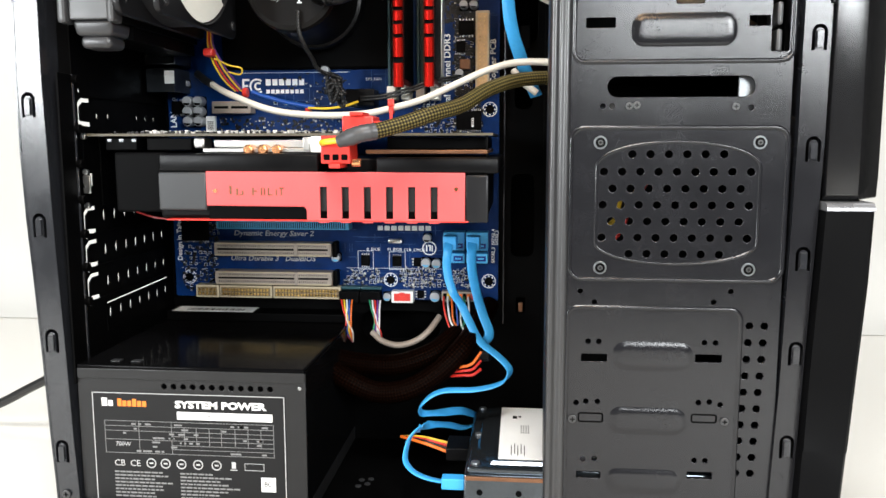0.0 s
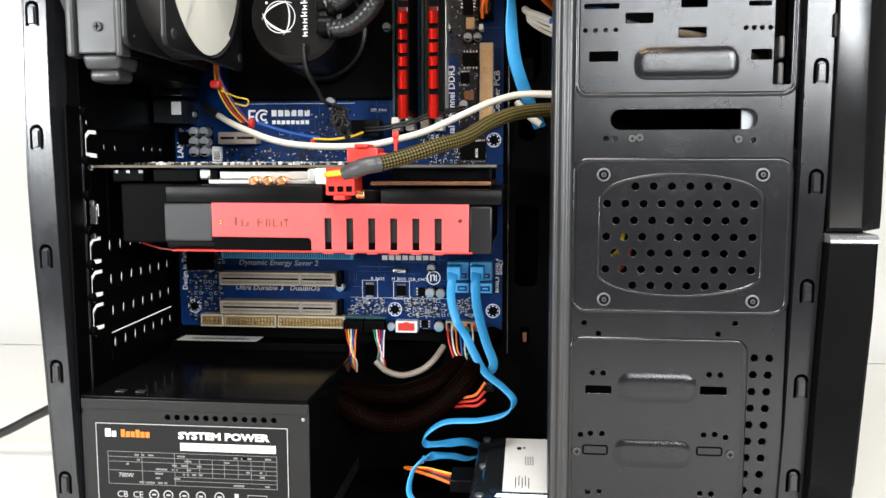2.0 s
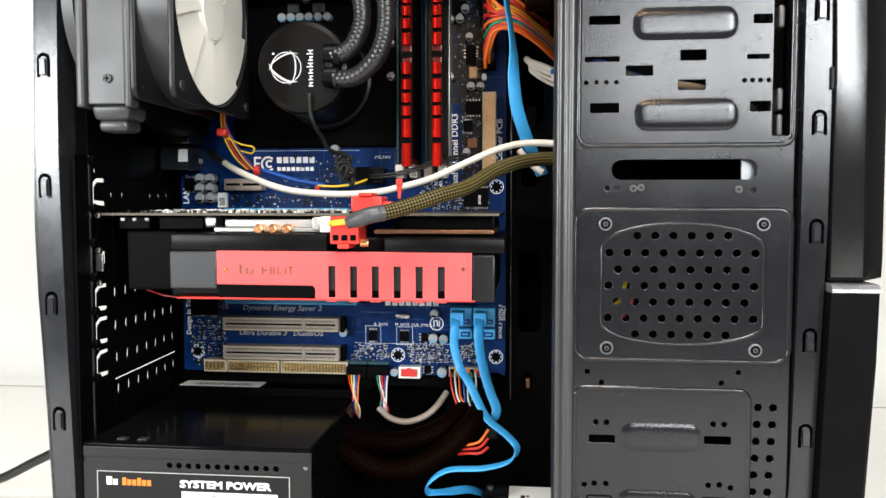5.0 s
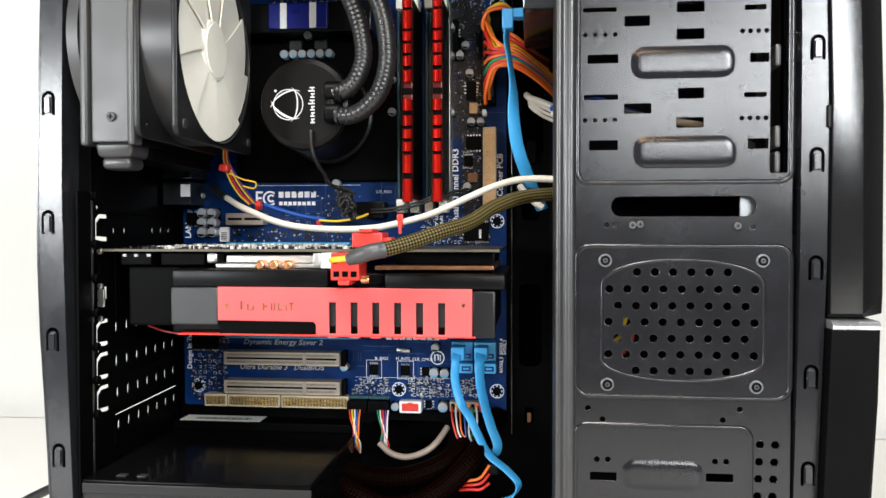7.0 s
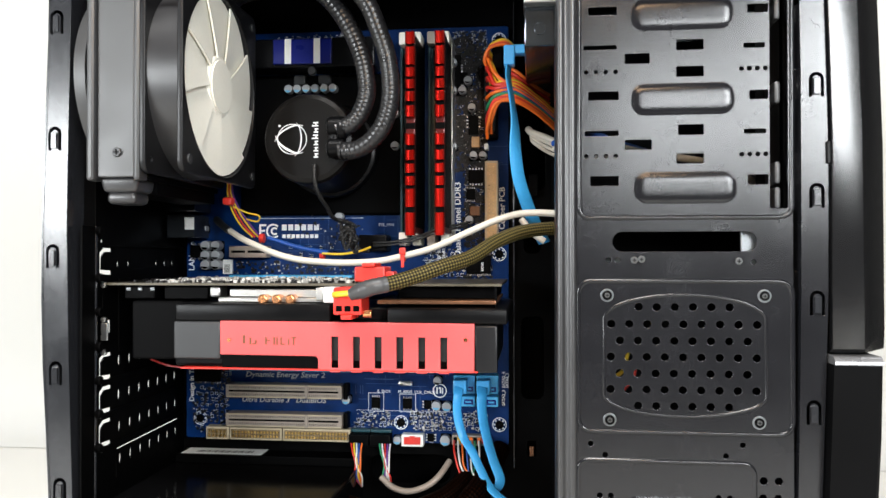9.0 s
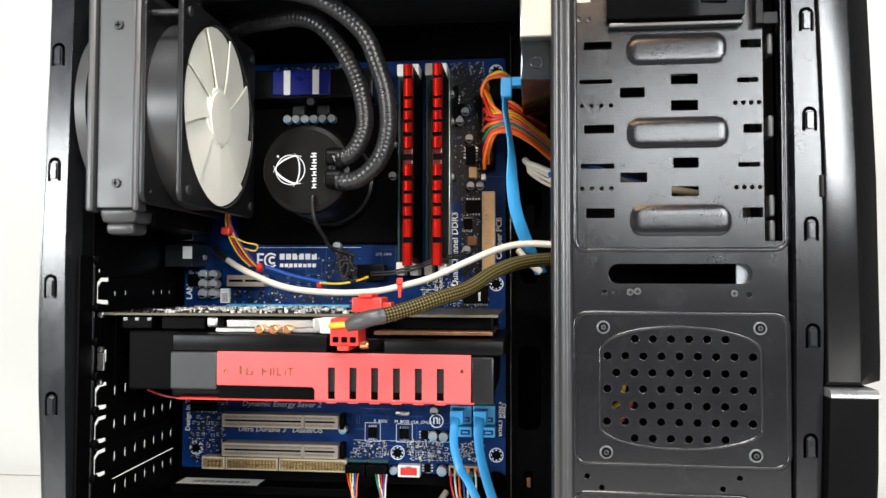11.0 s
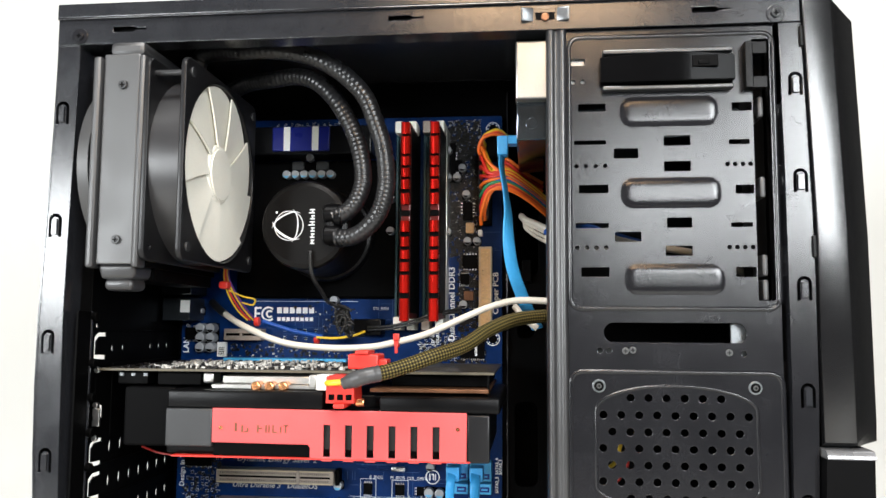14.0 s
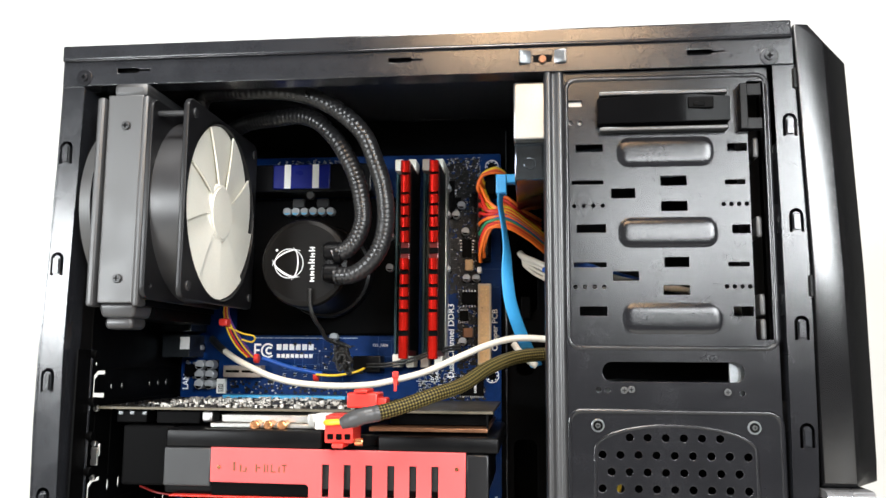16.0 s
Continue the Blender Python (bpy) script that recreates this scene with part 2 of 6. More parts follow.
def cyl(c, axis, r, h, seg=24, bevel=0.0, r2=None, bm=None):
    """A cylinder centred on c; with axis y its top (r2) faces the open side."""
    own = bmesh.new()
    bmesh.ops.create_cone(own, cap_ends=True, segments=seg, radius1=r, radius2=r if r2 is None else r2, depth=h)
    if bevel:
        rim = [e for e in own.edges if abs(e.verts[0].co.z - e.verts[1].co.z) < 1e-7]
        bmesh.ops.bevel(own, geom=rim, offset=bevel, segments=2, profile=0.5, affect="EDGES")
    bmesh.ops.transform(own, matrix=Matrix.Translation(c) @ AX[axis], verts=own.verts)
    if bm is None:
        return own
    me = bpy.data.meshes.new("tmp")
    own.to_mesh(me)
    own.free()
    bm.from_mesh(me)
    bpy.data.meshes.remove(me)
    return bm


def spline(pts, n=10):
    """Catmull-Rom points through pts."""
    p = [Vector(q) for q in pts]
    p = [p[0] * 2 - p[1], *p, p[-1] * 2 - p[-2]]
    out = []
    for i in range(1, len(p) - 2):
        a, b, c, d = p[i - 1:i + 3]
        for k in range(n):
            t = k / n
            out.append(0.5 * ((2 * b) + (c - a) * t + (2 * a - 5 * b + 4 * c - d) * t * t + (3 * b - a - 3 * c + d) * t ** 3))
    out.append(p[-2])
    return out


def sweep(path, ring, turn=None, close=True, scale=None, turn_end=None):
    """Sweep a ring of (u, v) along a path; turn: the direction held for u."""
    bm = bmesh.new()
    rows = []
    ref = Vector(turn) if turn else None
    last = None
    for i, p in enumerate(path):
        d = (path[min(i + 1, len(path) - 1)] - path[max(i - 1, 0)]).normalized()
        if turn_end is not None:
            s = min(1, max(0, (i / len(path) - 0.25) / 0.35))
            ref = Vector(turn).lerp(Vector(turn_end), s * s * (3 - 2 * s))
        if ref is not None:
            u = (ref - d * ref.dot(d)).normalized()
        elif last is None:
            u = d.orthogonal().normalized()
        else:
            u = (last - d * last.dot(d)).normalized()
        last = u
        v = d.cross(u)
        k = scale(i) if scale else 1.0
        rows.append([bm.verts.new(p + (u * a + v * b) * k) for a, b in ring])
    n = len(ring)
    uv = bm.loops.layers.uv.new("along")
    run = 0.0
    for i, (r0, r1) in enumerate(zip(rows, rows[1:])):
        step = (path[i + 1] - path[i]).length
        for j in range(n):
            f = bm.faces.new((r0[j], r0[(j + 1) % n], r1[(j + 1) % n], r1[j]))
            for lp, co in zip(f.loops, ((j / n, run), ((j + 1) / n, run), ((j + 1) / n, run + step), (j / n, run + step))):
                lp[uv].uv = co
        run += step
    bm.faces.new(rows[0][::-1])
    bm.faces.new(rows[-1])
    bmesh.ops.recalc_face_normals(bm, faces=bm.faces)
    return bm


def circle(r, n=12):
    return [(r * math.cos(2 * math.pi * k / n), r * math.sin(2 * math.pi * k / n)) for k in range(n)]


def cable(pts, r, n=10, seg=12):
    return sweep(spline(pts, n), circle(r, seg))


def ribbed(pts, r, pitch=0.0025, depth=0.032, seg=20):
    fine = spline(pts, 40)
    path, left = [fine[0]], 0.0
    step = pitch / 4
    for a, b in zip(fine, fine[1:]):
        left += (b - a).length
        if left >= step:
            path.append(b)
            left = 0.0
    return sweep(path, circle(r, seg), scale=lambda i: (1 + depth, 1.0, 1 - depth, 1.0)[i % 4])


def ribbon(pts, w, t, turn, n=10, turn_end=None):
    h, k = w / 2, t / 2
    ring = [(-h, -k * 0.4), (-h + k, -k), (h - k, -k), (h, -k * 0.4), (h, k * 0.4), (h - k, k), (-h + k, k), (-h, k * 0.4)]
    return sweep(spline(pts, n), ring, turn, turn_end=turn_end)


def rrect(x0, x1, z0, z1, r, n=5):
    out = []
    for cx, cz, a in ((x1 - r, z1 - r, 0), (x0 + r, z1 - r, 90), (x0 + r, z0 + r, 180), (x1 - r, z0 + r, 270)):
        for k in range(n + 1):
            q = radians(a + 90 * k / n)
            out.append((cx + r * math.cos(q), cz + r * math.sin(q)))
    return out


def disc(x, z, r, n=12):
    return [(x + r * math.cos(2 * math.pi * k / n), z + r * math.sin(2 * math.pi * k / n)) for k in range(n)]


FACE_Y = Matrix(((1, 0, 0, 0), (0, 0, -1, 0), (0, 1, 0, 0), (0, 0, 0, 1)))
FACE_X = Matrix(((0, 0, 1, 0), (1, 0, 0, 0), (0, 1, 0, 0), (0, 0, 0, 1)))


def from_curve(data, m):
    ob = bpy.data.objects.new("tmp", data)
    scene.collection.objects.link(ob)
    deps = bpy.context.evaluated_depsgraph_get()
    me = bpy.data.meshes.new_from_object(ob.evaluated_get(deps))
    bpy.data.objects.remove(ob)
    me.transform(m)
    return me


def sheet(outline, holes, at, thick, axis="y", bevel=0.0003):
    """A sheet-metal plate with holes cut through it; at is its middle plane."""
    c = bpy.data.curves.new("sheet", "CURVE")
    c.dimensions, c.fill_mode = "2D", "BOTH"
    c.extrude, c.bevel_depth, c.bevel_resolution = max(thick / 2 - bevel, 0.0001), bevel, 1
    for loop in (outline, *holes):
        s = c.splines.new("POLY")
        s.points.add(len(loop) - 1)
        s.points.foreach_set("co", [q for u, v in loop for q in (u, v, 0, 1)])
        s.use_cyclic_u = True
    shift = Matrix.Translation((0, at, 0)) if axis == "y" else Matrix.Translation((at, 0, 0))
    me = from_curve(c, shift @ (FACE_Y if axis == "y" else FACE_X))
    bm = bmesh.new()
    bm.from_mesh(me)
    bmesh.ops.remove_doubles(bm, verts=bm.verts, dist=0.000005)
    bm.to_mesh(me)
    bm.free()
    return me


def words(text, x, z, size, y, spin=0.0, depth=0.00008, wide=1.0, bold=0.0):
    c = bpy.data.curves.new("words", "FONT")
    c.body, c.size, c.extrude, c.resolution_u, c.offset = text, size, depth, 2, bold
    m = Matrix.Translation((x, y, z)) @ FACE_Y @ Matrix.Rotation(radians(spin), 4, "Z") @ Matrix.Diagonal((wide, 1, 1, 1))
    return from_curve(c, m)


def bars(rows, y, t=0.00012):
    """Plain printed bars: (x0, x1, z0, z1) each."""
    bm = bmesh.new()
    for x0, x1, z0, z1 in rows:
        box(x0, x1, y - t, y, z0, z1, bm=bm)
    return bm


def outline_bar(x0, x1, z0, z1, w, y, t=0.00012):
    return bars([(x0, x1, z0, z0 + w), (x0, x1, z1 - w, z1), (x0, x0 + w, z0 + w, z1 - w), (x1 - w, x1, z0 + w, z1 - w)], y, t)


def scatter(bm, x0, x1, z0, z1, y, count, lo, hi, tall, rng, axis="y"):
    """Small board components lying on a plane."""
    for _ in range(count):
        w, h = rng.uniform(lo, hi), rng.uniform(lo, hi)
        x, z, t = rng.uniform(x0, x1), rng.uniform(z0, z1), rng.uniform(0.4, 1) * tall
        if axis == "y":
            a, b = (x - w / 2, y - t, z - h / 2), (x + w / 2, y, z + h / 2)
        else:
            a, b = (x - w / 2, z - h / 2, y), (x + w / 2, z + h / 2, y + t)
        v = [bm.verts.new((q[0], r[1], s[2])) for q in (a, b) for r in (a, b) for s in (a, b)]
        for f in ((0, 1, 3, 2), (4, 6, 7, 5), (0, 4, 5, 1), (2, 3, 7, 6), (0, 2, 6, 4), (1, 5, 7, 3)):
            bm.faces.new([v[i] for i in f])
    return bm


def screw(name, x, y, z, r, parent=None, label="", material="steel"):
    bm = cyl((x, y - r * 0.25, z), "y", r, r * 0.5, 20, r * 0.15)
    ob = part(name, bm, material, parent, label)
    slot = box(x - r * 0.6, x + r * 0.6, y - r * 0.56, y - r * 0.48, z - r * 0.14, z + r * 0.14)
    box(x - r * 0.14, x + r * 0.14, y - r * 0.57, y - r * 0.48, z - r * 0.6, z + r * 0.6, bm=slot)
    part("cross_slot", slot, "chip", ob)
    return ob

# ---- the room, table and backdrop ----
TABLE = -0.014
tagged(part("table_top", box(-1.3, 1.7, -0.72, 0.86, TABLE - 0.03, TABLE, 0.004), "table"),
       "white smooth table top under the computer case", "table", kind="structure")


def sweep_paper():
    bm = bmesh.new()
    prof = [(0.62, TABLE + 0.001)]
    for k in range(9):
        a = radians(90 * k / 8)
        prof.append((0.66 + 0.12 * math.sin(a), TABLE + 0.001 + 0.12 * (1 - math.cos(a))))
    prof.append((0.78, 1.55))
    back = [(y + 0.002, z - 0.0008) for y, z in prof]
    rows = []
    for x in (-1.6, 1.0):
        rows.append([bm.verts.new((x, y, z)) for y, z in prof] + [bm.verts.new((x, y, z)) for y, z in back[::-1]])
    n = len(rows[0])
    for j in range(n):
        bm.faces.new((rows[0][j], rows[0][(j + 1) % n], rows[1][(j + 1) % n], rows[1][j]))
    bm.faces.new(rows[0])
    bm.faces.new(rows[1][::-1])
    bmesh.ops.recalc_face_normals(bm, faces=bm.faces)
    return bm


tagged(part("backdrop", sweep_paper(), "backdrop"), "plain white paper backdrop curving up behind the table", "backdrop", kind="structure")
for nm, b in (("wall_north", (-2.6, 3.0, 1.6, 1.7, -0.8, 2.4)), ("wall_south", (-2.6, 3.0, -2.7, -2.6, -0.8, 2.4)),
              ("wall_west", (-2.7, -2.6, -2.6, 1.6, -0.8, 2.4)), ("wall_east", (3.0, 3.1, -2.6, 1.6, -0.8, 2.4)),
              ("floor", (-2.6, 3.0, -2.6, 1.6, -0.9, -0.8)), ("ceiling", (-2.6, 3.0, -2.6, 1.6, 2.4, 2.5))):
    tagged(part(nm, box(*b), "wall"), "plain painted room surface", nm.split("_")[0], kind="structure")
for x0 in (-1.1, 1.4):
    for y0 in (-0.68, 0.72):
        leg = part("table_leg", box(x0, x0 + 0.06, y0, y0 + 0.06, -0.8, TABLE - 0.03, 0.003), "white")
        tagged(leg, "plain white square table leg on the floor", "table leg", "table legs", "structure")

# ---- the computer case ----
case = thing("computer_case", (0.22, 0.09, 0.0), "open black steel tower computer case without its side panel", "computer case")
Y_TRAY = 0.148


def arch_slot(x, z, w=0.0085, h=0.0145, t=0.0022):
    """An inverted U cut."""
    out, inn = [], []
    for k in range(9):
        a = math.pi * k / 8
        out.append((x + w / 2 * math.cos(a), z + h / 2 - w / 2 + w / 2 * math.sin(a)))
        inn.append((x + (w / 2 - t) * math.cos(a), z + h / 2 - w / 2 + (w / 2 - t) * math.sin(a)))
    return [(x + w / 2, z - h / 2), *out, (x - w / 2, z - h / 2), (x - w / 2 + t, z - h / 2), *inn[::-1], (x + w / 2 - t, z - h / 2)]


# edges of the two rails by height: (height, outer, inner); the sheet narrows a little towards the base
REAR_RAIL = ((0.0, 0.0036, 0.0172), (0.030, 0.0024, 0.0163), (0.055, 0.0011, 0.0150), (0.085, -0.0001, 0.0142), (0.118, -0.0014, 0.0132), (0.152, -0.0030, 0.0120),
             (0.190, -0.0051, 0.0108), (0.230, -0.0062, 0.0100), (0.270, -0.0062, 0.0092), (0.310, -0.0052, 0.0096), (0.350, -0.0038, 0.0103), (0.386, -0.0025, 0.0111),
             (0.425, -0.0020, 0.0118), (0.457, -0.0020, 0.0122))
FRONT_RAIL = ((0.0, 0.4362, 0.4245), (0.040, 0.4379, 0.4255), (0.096, 0.4397, 0.4278), (0.150, 0.4414, 0.4289), (0.190, 0.4428, 0.4297), (0.235, 0.4441, 0.4304),
              (0.300, 0.4445, 0.4306), (0.354, 0.4437, 0.4306), (0.394, 0.4426, 0.4300), (0.455, 0.4408, 0.4292))


def band(rail):
    """The outline of a rail's sheet."""
    return [(a, z) for z, a, _ in rail] + [(b, z) for z, _, b in rail[::-1]]


def bent_bar(rows, y0, y1):
    """An upright bar that follows rows of (height, x0, x1)."""
    bm = bmesh.new()
    rings = [[bm.verts.new(v) for v in ((x0, y0, z), (x1, y0, z), (x1, y1, z), (x0, y1, z))] for z, x0, x1 in rows]
    for a, b in zip(rings, rings[1:]):
        for j in range(4):
            bm.faces.new((a[j], a[(j + 1) % 4], b[(j + 1) % 4], b[j]))
    bm.faces.new(rings[0][::-1])
    bm.faces.new(rings[-1])
    bmesh.ops.recalc_face_normals(bm, faces=bm.faces)
    return bm


XL = 0.0025
REAR_SLOTS = ((0.0, 0.397), (-0.001, 0.327), (-0.002, 0.2565), (0.0, 0.1865), (0.003, 0.117), (0.005, 0.048))
place("rear_rail", sheet(band(REAR_RAIL), [arch_slot(XL + dx, z) for dx, z in REAR_SLOTS], 0.0006, 0.0012, bevel=0.00008), "rail", case,
      "glossy black rear rail with arched cuts")
part("rear_rail_return", bent_bar([(min(z, 0.4394), b - 0.0012, b) for z, a, b in REAR_RAIL], 0.0012, 0.026), "rail", case)
part("rear_rail_lip", bent_bar([(z, a - 0.0003, a + 0.0008) for z, a, b in REAR_RAIL], -0.0004, 0.016), "rail", case)
for dx, z in REAR_SLOTS:
    part("rail_tongue", box(XL + dx - 0.0018, XL + dx + 0.0018, -0.0016, 0.0001, z - 0.006, z + 0.0035, 0.0002, 1), "rail", case)
screw("foot_screw", 0.0090, -0.0004, 0.0210, 0.0026, case, "dark screw at the foot of the rail", "rad")

XR = 0.4385
FRONT_SLOTS = ((-0.001, 0.404), (0.0, 0.349), (0.0, 0.289), (0.0, 0.231), (-0.002, 0.172), (-0.003, 0.1195), (-0.005, 0.066))
place("front_rail", sheet(band(FRONT_RAIL), [arch_slot(XR + dx, z, 0.008, 0.0135, 0.0019) for dx, z in FRONT_SLOTS], 0.0006, 0.0012, bevel=0.00008), "cage", case,
      "satin black front rail with arched cuts")
for dx, z in FRONT_SLOTS:
    part("rail_tongue", box(XR + dx - 0.0018, XR + dx + 0.0018, -0.0016, 0.0001, z - 0.0055, z + 0.0035, 0.0002, 1), "rail", case)
part("front_rail_return", bent_bar([(z, b, b + 0.0011) for z, a, b in FRONT_RAIL if z < 0.44], 0.0014, 0.022), "rail", case)
part("front_rail_edge", bent_bar([(z, a - 0.0012, a) for z, a, b in FRONT_RAIL], 0.0014, 0.030), "rail", case)
part("front_rail_fold", bent_bar([(z, b - 0.0003, b + 0.0009) for z, a, b in FRONT_RAIL if z < 0.44], -0.0005, 0.0010), "cage", case)

# dark sheets added to block light so the arched cuts read dark
part("rail_cut_blackout", bent_bar([(z, a + 0.0012, b - 0.0015) for z, a, b in REAR_RAIL if z < 0.44], 0.0062, 0.0070), "inner", case)
part("rail_cut_blackout", bent_bar([(z, b + 0.0013, a - 0.0014) for z, a, b in FRONT_RAIL if z < 0.44], 0.0062, 0.0070), "inner", case)

# top bar: slotted strip below, folded cover edge above


def keyhole(x, z):
    return [(x - 0.0105, z - 0.0018), (x + 0.003, z - 0.0018), (x + 0.0045, z - 0.0007), (x + 0.0115, z - 0.0007), (x + 0.0115, z + 0.0010),
            (x + 0.0045, z + 0.0010), (x + 0.003, z + 0.0020), (x - 0.0105, z + 0.0020)]


place("top_strip", sheet([(-0.0016, 0.4395), (0.4405, 0.4395), (0.4405, 0.457), (-0.0016, 0.457)], [keyhole(0.044, 0.4482), keyhole(0.216, 0.4490), keyhole(0.392, 0.4478)], -0.0009, 0.0012),
      "rail", case, "glossy black top strip with keyhole slots")
part("top_strip_fold", box(-0.0016, 0.4405, -0.0002, 0.014, 0.4395, 0.4405, 0.0003), "rail", case)
# dark sheet added close behind the keyholes so they read black
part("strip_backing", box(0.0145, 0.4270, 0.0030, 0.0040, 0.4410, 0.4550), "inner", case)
part("top_cover", box(-0.0024, 0.4403, -0.0030, 0.192, 0.4555, 0.4652, 0.0012), "rail", case, "glossy black top cover")
part("top_cover_bead", box(-0.0016, 0.4403, -0.0038, -0.0012, 0.4545, 0.4560, 0.0006), "cage", case)
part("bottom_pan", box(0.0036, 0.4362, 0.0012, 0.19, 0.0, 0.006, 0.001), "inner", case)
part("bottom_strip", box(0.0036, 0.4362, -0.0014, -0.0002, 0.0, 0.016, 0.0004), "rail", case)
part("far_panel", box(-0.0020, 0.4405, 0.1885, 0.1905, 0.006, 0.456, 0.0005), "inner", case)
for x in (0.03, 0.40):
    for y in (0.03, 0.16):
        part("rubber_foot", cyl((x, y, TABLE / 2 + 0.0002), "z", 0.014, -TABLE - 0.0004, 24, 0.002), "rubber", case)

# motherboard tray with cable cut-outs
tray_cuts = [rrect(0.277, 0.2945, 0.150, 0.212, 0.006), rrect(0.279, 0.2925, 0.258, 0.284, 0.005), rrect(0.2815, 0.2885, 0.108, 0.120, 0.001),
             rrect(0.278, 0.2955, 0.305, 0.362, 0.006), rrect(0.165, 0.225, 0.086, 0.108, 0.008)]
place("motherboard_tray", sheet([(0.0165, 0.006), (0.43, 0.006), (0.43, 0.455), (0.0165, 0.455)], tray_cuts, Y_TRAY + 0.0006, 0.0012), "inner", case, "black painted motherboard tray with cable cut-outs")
part("tray_rib", box(0.2715, 0.2727, 0.1445, 0.148, 0.10, 0.445, 0.0004), "rail", case, "bright edge of the tray fold")
part("tray_clip", box(0.2835, 0.2865, 0.1462, 0.1478, 0.109, 0.116, 0.0004), "brown", case)
part("tray_hook", box(0.283, 0.290, 0.141, 0.148, 0.300, 0.3165, 0.0008), "inner", case)

# rear panel with slot covers; the daylight shows through the cuts
X_REAR = 0.0165
rear_cuts = []
for row, (zc, first, n) in enumerate(((0.1885, 0.048, 4), (0.1665, 0.048, 7), (0.1455, 0.049, 7), (0.1245, 0.050, 7))):
    for k in range(n):
        y = first + 0.0138 * k
        if y < 0.139:
            rear_cuts.append([(y + 0.0018 * math.cos(a) , zc + 0.0044 * math.sin(a) + 0.0005 * math.cos(a)) for a in [2 * math.pi * j / 12 for j in range(12)]])
for y in (0.046, 0.060, 0.100, 0.113, 0.126):
    rear_cuts.append([(y + 0.0016 * math.cos(2 * math.pi * j / 10), 0.2515 + 0.0026 * math.sin(2 * math.pi * j / 10)) for j in range(10)])


def hook_cut(y, z, s=1.0):
    w, h, t = 0.0135 * s, 0.0150 * s, 0.0030
    return [(y, z - h / 2), (y + w, z - h / 2 - 0.001), (y + w, z - h / 2 + t * 0.8), (y + t, z - h / 2 + t), (y + t, z + h / 2 - t - 0.003),
            (y + w * 0.45, z + h / 2 - t), (y + w, z + h / 2 - t), (y + w, z + h / 2), (y + w * 0.30, z + h / 2), (y, z + h / 2 - 0.003)]


for z in (0.2535, 0.1870, 0.1660, 0.1450):
    rear_cuts.append(hook_cut(0.0232, z, 1.12))
    rear_cuts.append(disc(0.0262, z - 0.0107, 0.0017, 8) if z < 0.2 else disc(0.0262, z + 0.0125, 0.0018, 8))
rear_cuts.append([(0.044, 0.1305), (0.137, 0.1325), (0.137, 0.1337), (0.0455, 0.1318), (0.0455, 0.113), (0.044, 0.113)])
rear_cuts.append([(0.0265, 0.219), (0.0277, 0.219), (0.0277, 0.238), (0.0265, 0.238)])
rear_cuts.append(rrect(0.0330, 0.0375, 0.2075, 0.2160, 0.0008))
rear_cuts.append(disc(0.023, 0.098, 0.0018, 8))
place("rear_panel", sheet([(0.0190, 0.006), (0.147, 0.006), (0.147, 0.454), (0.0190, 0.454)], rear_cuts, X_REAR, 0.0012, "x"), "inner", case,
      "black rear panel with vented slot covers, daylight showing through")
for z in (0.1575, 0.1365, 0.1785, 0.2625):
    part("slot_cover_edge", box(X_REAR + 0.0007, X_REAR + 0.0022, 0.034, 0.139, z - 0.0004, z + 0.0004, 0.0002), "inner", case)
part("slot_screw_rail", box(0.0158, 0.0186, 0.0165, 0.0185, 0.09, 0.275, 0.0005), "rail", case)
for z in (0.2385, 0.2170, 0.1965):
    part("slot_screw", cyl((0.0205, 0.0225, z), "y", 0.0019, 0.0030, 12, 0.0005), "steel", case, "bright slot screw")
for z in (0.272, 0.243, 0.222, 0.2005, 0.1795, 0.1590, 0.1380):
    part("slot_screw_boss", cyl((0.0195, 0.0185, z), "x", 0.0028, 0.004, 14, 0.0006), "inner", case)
# dark panel added to block daylight leaking past the rear rail
part("rear_light_stop", box(0.0085, 0.0163, 0.0186, 0.0196, 0.006, 0.454), "inner", case)
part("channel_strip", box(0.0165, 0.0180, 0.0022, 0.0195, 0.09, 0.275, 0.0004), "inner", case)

# front bezel
bez = case


